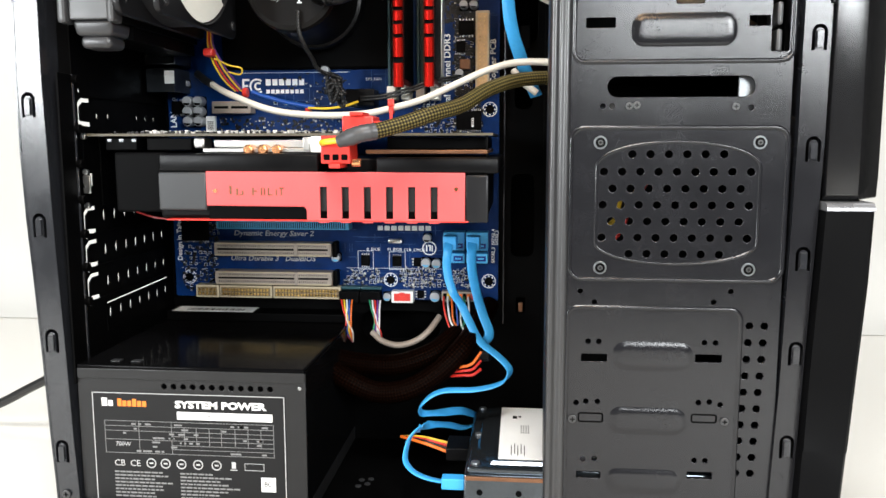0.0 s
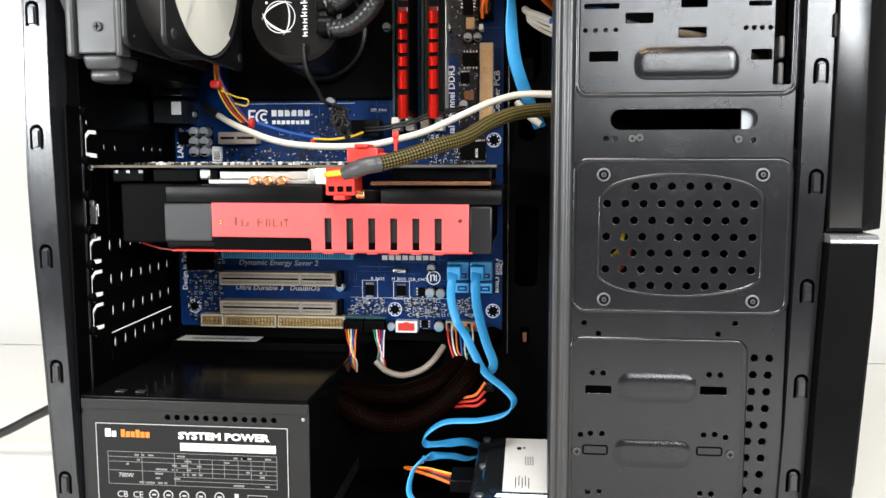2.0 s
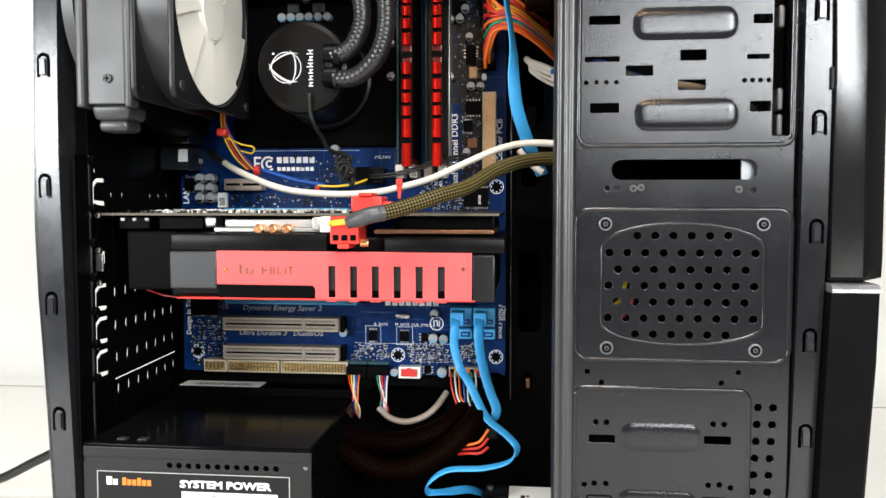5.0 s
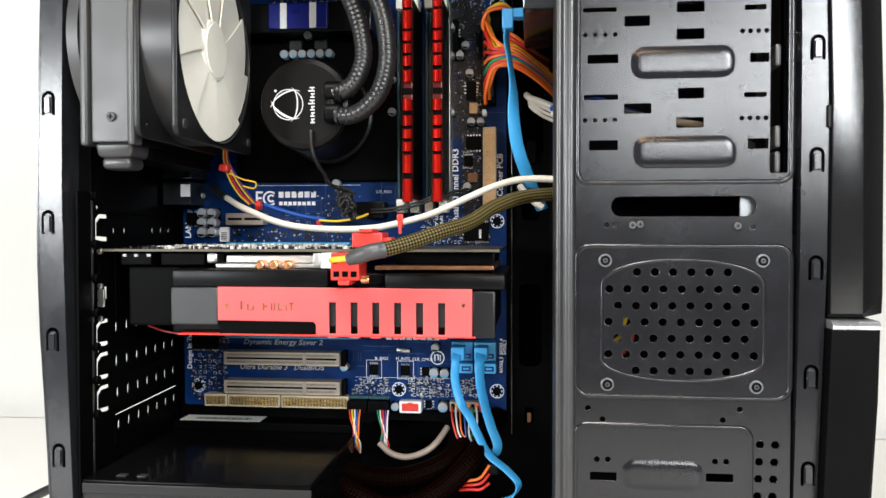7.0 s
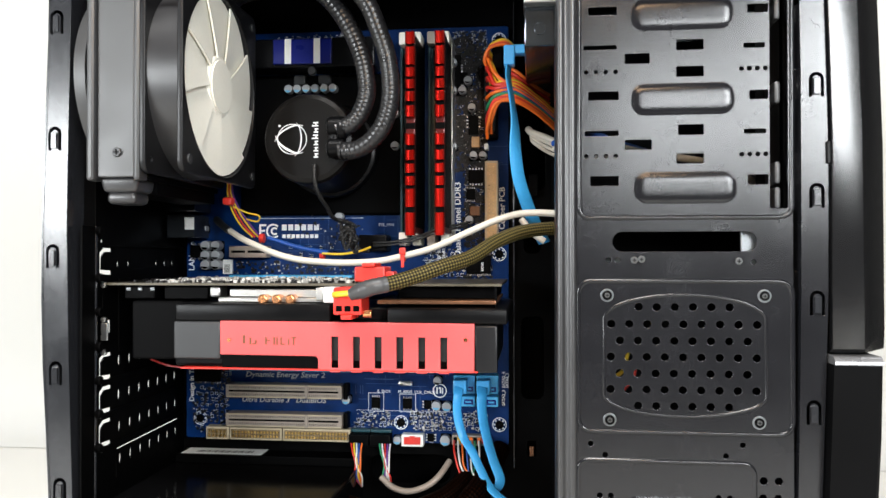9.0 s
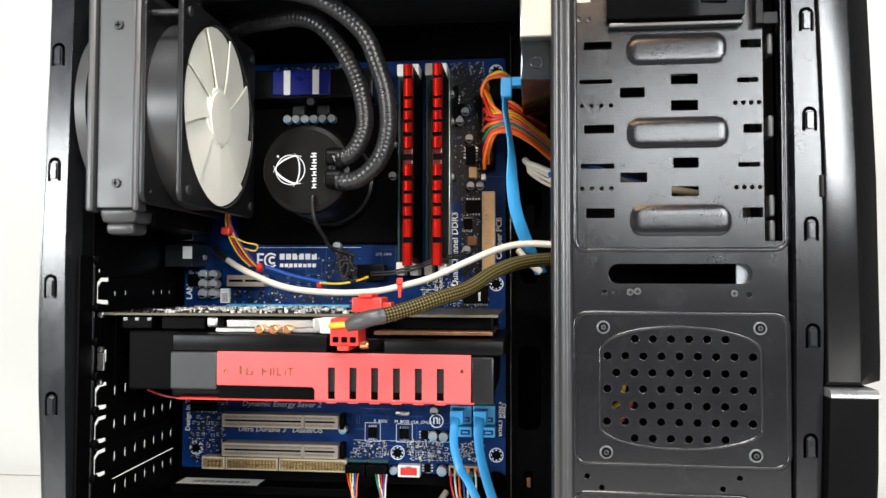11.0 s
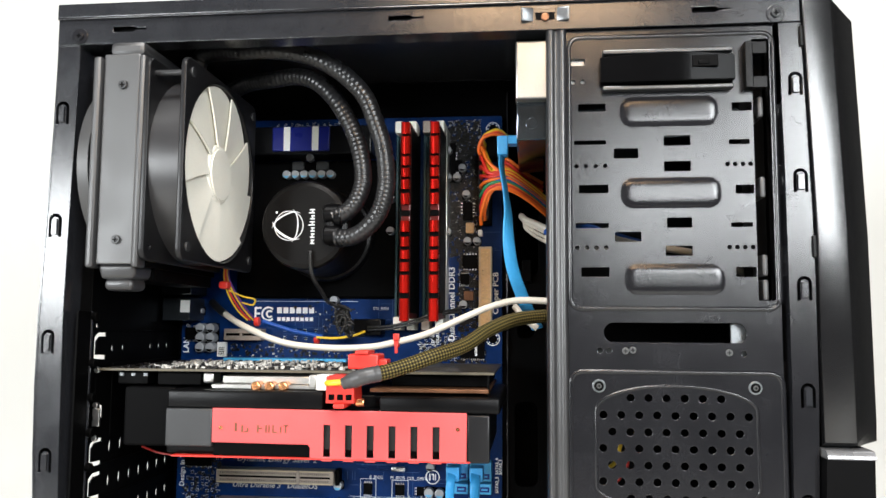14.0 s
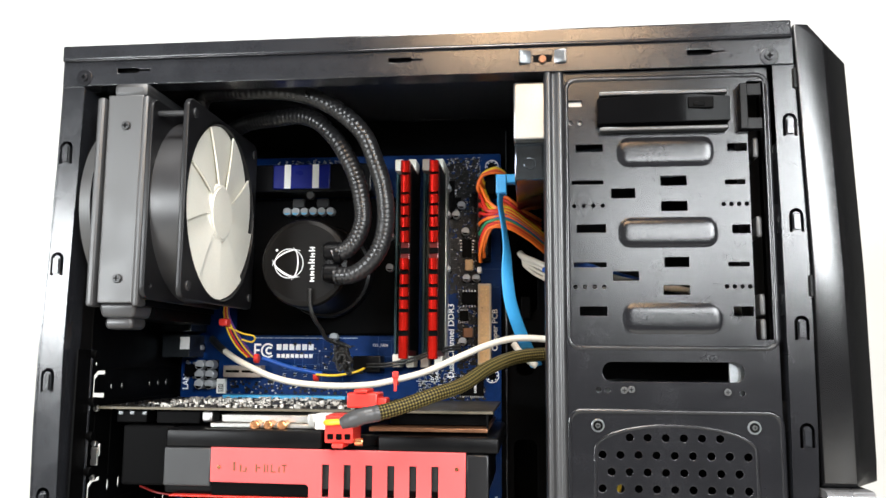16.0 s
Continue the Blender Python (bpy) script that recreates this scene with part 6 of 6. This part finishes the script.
place("label_text", words("SYSTEM POWER", 0.0785, 0.0765, 0.0060, YL - 0.0001, wide=1.30, bold=0.00025), "paper", lab)
part("maker_bar", bars([(0.0325, 0.0360, 0.0765, 0.0815), (0.0367, 0.0395, 0.0765, 0.0800)], YL), "paper", lab)
part("maker_bar", bars([(0.0425 + 0.0031 * k, 0.0450 + 0.0031 * k, 0.0765, 0.0800 + 0.0012 * (k % 3 == 0)) for k in range(6)], YL), "orange", lab)
part("label_box", bars([(0.0795, 0.1385, 0.0692, 0.0740)], YL), "paper", lab)
part("label_box_print", bars([(0.0985, 0.1010, 0.0711, 0.0719)], YL - 0.0001), "print_dim", lab)
rows_ = [(0.0335, 0.1390, z, z + 0.0003) for z in (0.0672, 0.0640, 0.0610, 0.0470)] + [(0.0335, 0.1390, 0.0555, 0.0558), (0.0755, 0.1390, 0.0582, 0.0585), (0.0755, 0.1390, 0.0525, 0.0528), (0.0755, 0.1390, 0.0500, 0.0503)]
rows_ += [(x, x + 0.0003, 0.0470, 0.0675) for x in (0.0335, 0.0550, 0.0755, 0.1388)] + [(x, x + 0.0003, 0.0530, 0.0642) for x in (0.0835, 0.0910, 0.0990, 0.1065, 0.1150, 0.1230, 0.1310)]
part("rating_table", bars(rows_, YL), "print_dim", lab)
tx = []
for _ in range(44):
    x, z = rng.uniform(0.036, 0.134), rng.choice((0.0650, 0.0620, 0.0592, 0.0565, 0.0538, 0.0510, 0.0480))
    if x < 0.056 and 0.048 < z < 0.057:
        continue
    tx.append((x, x + rng.uniform(0.0015, 0.0045), z, z + 0.0011))
part("rating_print", bars(tx, YL - 0.00014), "print_dim", lab)
place("label_text", words("700W", 0.0400, 0.0515, 0.0038, YL - 0.0001), "print", lab)
for k, x in enumerate((0.0620, 0.0710, 0.0810, 0.0915, 0.1030)):
    place("approval_mark", sheet(disc(x, 0.0410, 0.0031, 20), [disc(x, 0.0410, 0.0025, 20)], YL - 0.00006, 0.00012, bevel=0.00003), "print", lab)
    part("approval_stroke", bars([(x - 0.0012, x + 0.0012, 0.0405, 0.0415)], YL), "print", lab)
place("label_text", words("CB", 0.0385, 0.0388, 0.0056, YL - 0.0001), "print", lab)
place("label_text", words("CE", 0.0485, 0.0388, 0.0056, YL - 0.0001), "print", lab)
part("approval_stroke", bars([(0.1125, 0.1150, 0.0395, 0.0435), (0.1115, 0.1160, 0.0383, 0.0388)], YL), "print", lab)
part("approval_box", outline_bar(0.1205, 0.1325, 0.0385, 0.0430, 0.0003, YL), "print", lab)
small = []
for k in range(8):
    z = 0.0345 - 0.0022 * k
    for x0 in (0.0385, 0.0800):
        x = x0
        end = x0 + rng.uniform(0.020, 0.034)
        while x < end:
            w = rng.uniform(0.0012, 0.004)
            small.append((x, x + w, z, z + 0.0010))
            x += w + 0.0006
part("small_print", bars(small, YL), "print_dim", lab)
part("badge", box(0.1305, 0.1395, YL - 0.0003, YL, 0.0255, 0.0345, 0.0001, 1), "paper", lab, "pale efficiency badge")
place("label_text", words("80", 0.1322, 0.0288, 0.0048, YL - 0.0004), "chip", lab)
part("rear_lip", box(0.0190, 0.1560, 0.1270, 0.1465, 0.1021, 0.1085, 0.0008), "inner", psu)
stk = part("top_sticker", box(0.0230, 0.0850, 0.1290, 0.1460, 0.1086, 0.1088), "paper", psu, "white barcode sticker on the rear lip")
bm = bmesh.new()
for k in range(26):
    x = 0.0330 + 0.0017 * k
    box(x, x + 0.0004 + 0.0004 * (k % 3), 0.1330, 0.1395, 0.1088, 0.10885, bm=bm)
part("sticker_print", bm, "chip", stk)
for x in (0.036, 0.049):
    part("top_rivet", box(x, x + 0.006, 0.010, 0.015, 0.1020, 0.1028, 0.0003), "plastic_grey", psu)

# ---- cables ----


def lead_cable(name, pts, r, m, label, category="cable", group=""):
    return tagged(part(name, cable(pts, r), m, None, "", 60), label, category, group)


lead_cable("white_cable", [(0.058, 0.120, 0.279), (0.070, 0.106, 0.2745), (0.082, 0.096, 0.2690), (0.098, 0.086, 0.2630), (0.116, 0.078, 0.2570), (0.134, 0.075, 0.2535), (0.160, 0.073, 0.2520), (0.183, 0.073, 0.2530), (0.199, 0.073, 0.2560), (0.221, 0.074, 0.2620), (0.246, 0.074, 0.2730), (0.263, 0.073, 0.2800), (0.280, 0.070, 0.2840), (0.300, 0.064, 0.2835), (0.318, 0.06, 0.281)], 0.0022, "cable_white", "white round cable sagging across the board")
lead_cable("cable_end", [(0.050, 0.130, 0.284), (0.060, 0.118, 0.2785), (0.070, 0.106, 0.2745)], 0.0027, "cable_black", "black end sleeve of the white cable")
tie = tagged(part("cable_tie", cyl((0.2010, 0.0735, 0.2563), "x", 0.0036, 0.0032, 16, 0.0006), "red_plug"), "red plastic tie round the white cable", "cable tie")
part("tie_head", box(0.1990, 0.2030, 0.0690, 0.0720, 0.2575, 0.2620, 0.0006), "red_plug", tie)
part("tie_tail", box(0.2000, 0.2020, 0.0700, 0.0712, 0.2490, 0.2560, 0.0003), "red_plug", tie)
lead_cable("blue_lead", [(0.094, 0.118, 0.270), (0.105, 0.116, 0.2665), (0.120, 0.114, 0.2625), (0.140, 0.113, 0.2590)], 0.0015, "w_blue", "dark blue lead behind the white cable")
lead_cable("yellow_lead", [(0.136, 0.112, 0.2585), (0.150, 0.110, 0.2580), (0.163, 0.112, 0.2600), (0.170, 0.118, 0.263)], 0.0009, "w_yellow", "thin yellow lead behind the white cable")
for x, z in ((0.090, 0.2695), (0.135, 0.2570)):
    tagged(part("cable_tie", cyl((x, 0.116, z), "x", 0.0034, 0.0034, 14, 0.0005), "red_plug"), "red plastic tie on a lead", "cable tie")
for k, (mt, dx) in enumerate((("w_yellow", 0.0), ("w_red", 0.002), ("w_yellow", 0.0045), ("w_purple", 0.0062))):
    lead_cable("fan_lead", [(0.071 + dx * 0.5, 0.098, 0.310), (0.071 + dx * 0.6, 0.098, 0.300), (0.072 + dx, 0.104, 0.2890), (0.076 + dx * 1.2, 0.112, 0.2780), (0.082 + dx, 0.118, 0.2705)], 0.00062, mt, f"thin {mt[2:]} fan lead", "lead", "fan leads")
lead_cable("fan_lead", [(0.073, 0.102, 0.292), (0.083, 0.104, 0.2875), (0.091, 0.106, 0.2855), (0.089, 0.108, 0.2815), (0.080, 0.108, 0.2835)], 0.0006, "w_yellow", "looped thin yellow fan lead", "lead", "fan leads")
tagged(part("cable_tie", box(0.0690, 0.0760, 0.092, 0.100, 0.2925, 0.2980, 0.0016), "red_plug"), "red tie on the fan leads", "cable tie")


def twisted(pts, r, turns, strands):
    path = spline(pts, 20)
    bm = bmesh.new()
    for s in range(strands):
        off = []
        for i, p in enumerate(path):
            d = (path[min(i + 1, len(path) - 1)] - path[max(i - 1, 0)]).normalized()
            u = Vector((0, 1, 0)) - d * d.y
            u = u.normalized() if u.length > 1e-3 else Vector((1, 0, 0))
            v = d.cross(u)
            a = 2 * math.pi * (turns * i / len(path) + s / strands)
            off.append(p + (u * math.cos(a) + v * math.sin(a)) * r)
        t = sweep(off, circle(r * 0.95, 6))
        me = bpy.data.meshes.new("tmp")
        t.to_mesh(me)
        t.free()
        bm.from_mesh(me)
        bpy.data.meshes.remove(me)
    return bm


tw = [(0.1440, 0.060, 0.3160), (0.1445, 0.062, 0.3030), (0.1450, 0.072, 0.2960), (0.1460, 0.086, 0.2900), (0.1480, 0.098, 0.2830)]
knot = random.Random(23)
for k in range(26):
    a, r = 2.3 * k + knot.uniform(-0.5, 0.5), knot.uniform(0.0035, 0.0085)
    tw.append((0.1530 + 0.85 * r * math.cos(a) + 0.00022 * k, 0.108 + knot.uniform(-0.006, 0.006), 0.2745 + 1.15 * r * math.sin(a) - 0.00030 * k))
tw += [(0.1620, 0.112, 0.2620), (0.1680, 0.122, 0.2600)]
tagged(part("pump_lead", twisted(tw, 0.00080, 110, 2), "cable_black"), "twisted black pump lead, bundled below the pump", "lead")
tagged(part("fan_plug", box(0.160, 0.181, 0.122, 0.1395, 0.2600, 0.2720, 0.001), "plastic"), "black fan plug on the board", "plug")
for dz, mt in ((0.0, "cable_black"), (0.002, "cable_black")):
    lead_cable("fan_lead", [(0.172, 0.118, 0.2640 + dz), (0.190, 0.110, 0.2650 + dz), (0.208, 0.106, 0.2690 + dz), (0.222, 0.108, 0.2740 + dz), (0.240, 0.118, 0.278 + dz)], 0.0009, mt, f"thin {mt.split('_')[-1]} lead below the memory", "lead", "fan leads")

# main power bundle
for k in range(15):
    mt = ("w_orange", "w_orange", "w_red", "w_orange", "w_green", "w_blue", "w_orange", "w_purple", "w_red", "w_yellow", "w_red", "w_yellow", "w_red", "w_yellow", "w_orange")[k]
    z0 = 0.3455 + 0.0034 * k
    dx = (k % 2) * 0.0026
    top = 0.3620 + 0.0013 * k if k < 9 else 0.376 - 0.0010 * (k - 9)
    end = 0.352 + 0.0011 * k if k < 9 else 0.364 - 0.0010 * (k - 9)
    lead_cable("power_wire", [(0.2545 + dx, 0.1130, z0 - 0.006 if k < 4 else z0), (0.2550 + dx, 0.1060, z0 + 0.001), (0.2610 + dx, 0.0985, max(top - 0.001, z0 - 0.012)), (0.2740, 0.0980, top), (0.2880, 0.1080, end + 0.004), (0.3000, 0.1220, end - 0.004), (0.312, 0.140, end - 0.012)], 0.00125, mt, f"{mt.split('_')[-1]} wire of the main power bundle", "wire", "main power wires")
for k, mt in enumerate(("w_orange", "w_red", "w_orange", "w_yellow")):
    lead_cable("power_wire", [(0.2580, 0.1130, 0.3860 + 0.0032 * k), (0.2530 + 0.001 * k, 0.1060, 0.3920 + 0.0028 * k), (0.2570 + 0.001 * k, 0.1040, 0.4010 + 0.001 * k), (0.2680, 0.1060, 0.4030 + 0.001 * k), (0.278, 0.116, 0.398)], 0.00125, mt, f"{mt.split('_')[-1]} wire of the main power bundle", "wire", "main power wires")
for dz in (0.0, 0.003, 0.006):
    lead_cable("power_wire", [(0.2680, 0.112, 0.389 - dz), (0.2760, 0.108, 0.384 - dz), (0.286, 0.116, 0.377 - dz), (0.298, 0.13, 0.372 - dz)], 0.0012, "w_red" if dz == 0.003 else "w_orange", "wire of the main power bundle", "wire", "main power wires")
# white leads by the cage
for k in range(4):
    lead_cable("white_lead", [(0.2830 + 0.001 * k, 0.126, 0.3470 - 0.002 * k), (0.2860, 0.116, 0.3430 - 0.002 * k), (0.2950, 0.106, 0.3380 - 0.003 * k), (0.310, 0.10, 0.3300 - 0.003 * k)], 0.0012 + 0.0012 * (k == 0), "cable_white", "white lead entering the drive cage", "lead", "white leads")
lead_cable("white_lead", [(0.2785, 0.090, 0.2810), (0.2860, 0.086, 0.2720), (0.294, 0.085, 0.2660)], 0.0022, "cable_white", "white cable stub beside the cage", "lead", "white leads")

# optical drive data cable
sata = thing("data_cable", (0.275, 0.08, 0.33), "flat sky-blue data cable hanging from the optical drive", "data cable", "data cables")
part("cable_plug", box(0.2700, 0.2815, 0.0800, 0.0900, 0.3905, 0.3965, 0.0009), "blue", sata)
part("cable_plug", box(0.2672, 0.2745, 0.0790, 0.0905, 0.3830, 0.3962, 0.0009), "blue", sata)
part("flat_cable", ribbon([(0.2705, 0.0845, 0.3855), (0.2700, 0.083, 0.376), (0.2722, 0.080, 0.362), (0.2745, 0.078, 0.344), (0.2748, 0.078, 0.326), (0.2770, 0.080, 0.308), (0.2820, 0.086, 0.292), (0.2885, 0.098, 0.276), (0.294, 0.115, 0.266)], 0.0084, 0.0014, (0.35, 0.95, 0), 10, (0.95, 0.3, 0)), "blue", sata)
tagged(part("drive_plug", box(0.2580, 0.2650, 0.110, 0.128, 0.3880, 0.4080, 0.0008), "chip"), "black power plug near the board corner", "plug")

# two board data cables
s1 = thing("data_cable", (0.235, 0.12, 0.16), "flat sky-blue data cable looping down to the hard disk", "data cable", "data cables")
part("cable_plug", box(0.2300, 0.2395, 0.1130, 0.1275, 0.1590, 0.1690, 0.0010), "blue", s1)
part("flat_cable", ribbon([(0.2345, 0.1160, 0.1660), (0.2338, 0.1090, 0.1590), (0.2335, 0.1085, 0.1460), (0.2375, 0.1075, 0.1310), (0.2440, 0.1035, 0.1220), (0.2494, 0.1000, 0.1120), (0.2578, 0.0950, 0.0985), (0.2710, 0.0900, 0.0890), (0.2780, 0.0850, 0.0815), (0.2722, 0.0800, 0.0740), (0.2558, 0.0750, 0.0707), (0.2330, 0.0700, 0.0703), (0.2211, 0.0650, 0.0633), (0.2195, 0.0750, 0.0535), (0.2318, 0.0820, 0.0515), (0.2440, 0.1000, 0.0470), (0.2545, 0.1150, 0.0390), (0.272, 0.1180, 0.0325), (0.295, 0.1180, 0.0310)], 0.0062, 0.0013, (0.9, 0.42, 0.0), 10, (0.10, 0.93, 0.22)), "blue", s1)
s2 = thing("data_cable", (0.252, 0.12, 0.16), "flat sky-blue data cable beside another one", "data cable", "data cables")
part("cable_plug", box(0.2465, 0.2560, 0.1130, 0.1275, 0.1590, 0.1690, 0.0010), "blue", s2)
part("flat_cable", ribbon([(0.2510, 0.1160, 0.1660), (0.2508, 0.1070, 0.1590), (0.2512, 0.1060, 0.1460), (0.2545, 0.1060, 0.1300), (0.2590, 0.1050, 0.1150), (0.2635, 0.1030, 0.1030), (0.2600, 0.1010, 0.0970), (0.2520, 0.1030, 0.1010)], 0.0070, 0.0014, (0.85, 0.5, 0.1), 8), "blue", s2)
s3 = thing("data_cable", (0.24, 0.02, 0.04), "flat sky-blue data cable plugged into the hard disk", "data cable", "data cables")
part("cable_plug", box(0.2385, 0.2525, 0.0130, 0.0215, 0.0270, 0.0340, 0.0008), "blue", s3)
part("flat_cable", ribbon([(0.2400, 0.0175, 0.0303), (0.2300, 0.0200, 0.0308), (0.2198, 0.0250, 0.0330), (0.2140, 0.0330, 0.0374), (0.2150, 0.0430, 0.0460), (0.2200, 0.0500, 0.0510), (0.2257, 0.0720, 0.0464), (0.2360, 0.0900, 0.0400), (0.2463, 0.1060, 0.0330), (0.258, 0.1180, 0.0330)], 0.0056, 0.0013, (0.25, 0.9, -0.1), 8), "blue", s3)
hp = thing("drive_power_plug", (0.245, 0.03, 0.04), "black drive power plug with coloured wires", "plug")
part("plug_body", box(0.2380, 0.2525, 0.0480, 0.0720, 0.0310, 0.0395, 0.0008), "plastic", hp)
for k, mt in enumerate(("w_orange", "cable_black", "w_red", "w_yellow")):
    part("plug_wire", cable([(0.2390, 0.052 + 0.005 * k, 0.0355), (0.2300, 0.056 + 0.004 * k, 0.0370), (0.2200, 0.060 + 0.003 * k, 0.0385), (0.205, 0.075, 0.036)], 0.0011, 6, 8), mt, hp)
# wires on the lower board edge
for x0, cols in ((0.1535, ("w_red", "w_yellow", "w_white", "w_blue", "w_orange")), (0.1745, ("w_green", "w_white", "w_red", "w_purple", "w_white"))):
    for k, mt in enumerate(cols):
        lead_cable("header_wire", [(x0 + 0.0020 * k, 0.128, 0.1195), (x0 + 0.0022 + 0.0015 * k, 0.1230, 0.1140), (x0 + 0.0048 + 0.0006 * k + 0.0012 * math.sin(k * 2.1), 0.1215, 0.1060), (x0 + 0.0040 + 0.0013 * ((k * 2) % 5), 0.122, 0.0970), (x0 + 0.008, 0.128, 0.088)], 0.00062, mt, f"thin {mt[2:]} header wire", "wire", "header wires")
for k, mt in enumerate(("w_red", "w_white", "w_orange", "w_blue", "w_white", "w_green", "w_white")):
    x0 = 0.2290 + 0.0030 * k
    lead_cable("header_wire", [(x0, 0.131, 0.1225), (x0 + 0.001, 0.1230, 0.1160), (x0 + 0.004 - 0.0006 * k, 0.1190, 0.1060), (0.2375 + 0.0016 * ((k * 3) % 7), 0.116, 0.0970), (0.2420, 0.116, 0.0880)], 0.00072, mt, f"thin {mt[2:]} header wire", "wire", "header wires")
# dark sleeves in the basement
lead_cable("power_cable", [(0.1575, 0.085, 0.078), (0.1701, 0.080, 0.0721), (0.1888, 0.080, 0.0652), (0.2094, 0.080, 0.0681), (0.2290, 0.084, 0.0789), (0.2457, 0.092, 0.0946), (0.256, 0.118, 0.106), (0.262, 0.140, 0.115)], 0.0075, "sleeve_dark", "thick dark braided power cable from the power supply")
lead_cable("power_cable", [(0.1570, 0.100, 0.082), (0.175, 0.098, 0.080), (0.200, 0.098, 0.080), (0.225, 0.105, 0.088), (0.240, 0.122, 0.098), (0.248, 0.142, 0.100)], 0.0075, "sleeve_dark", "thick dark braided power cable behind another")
lead_cable("white_loop", [(0.178, 0.118, 0.098), (0.187, 0.113, 0.0925), (0.1985, 0.112, 0.0903), (0.2105, 0.114, 0.0935), (0.219, 0.118, 0.0995), (0.226, 0.130, 0.108)], 0.0022, "ivory", "cream cable loop below the board")
for k, mt in enumerate(("w_orange", "w_red", "w_red")):
    lead_cable("power_wire", [(0.238, 0.090, 0.0810 - 0.003 * k), (0.246, 0.086, 0.0830 - 0.003 * k), (0.253, 0.084, 0.0860 - 0.004 * k), (0.2585, 0.088, 0.0930 - 0.006 * k)], 0.0010, mt, f"{mt[2:]} wire end near the hard disk", "wire", "basement wires")
tagged(part("wire_plug", box(0.2570, 0.2650, 0.092, 0.104, 0.085, 0.093, 0.002), "plastic"), "black wire plug in the basement", "plug")
for dx, dy in ((0, 0), (0.0055, 0.004), (0.0005, 0.010), (0.0065, 0.012)):
    tagged(part("floor_vent_hole", cyl((0.178 + dx, 0.060 + dy, 0.0062), "z", 0.0022, 0.0008, 6), "plastic_grey"), "pale vent hole in the case floor", "vent hole", "floor vents", "structure")

# mains lead on the table
lead_cable("mains_lead", [(-0.012, 0.165, 0.068), (-0.040, 0.165, 0.064), (-0.080, 0.170, 0.052), (-0.125, 0.180, 0.030), (-0.180, 0.195, 0.004), (-0.250, 0.220, TABLE + 0.0045), (-0.36, 0.27, TABLE + 0.0042), (-0.60, 0.36, TABLE + 0.0042)], 0.0040, "cable_black", "black mains lead running from the case to the table", "mains lead")
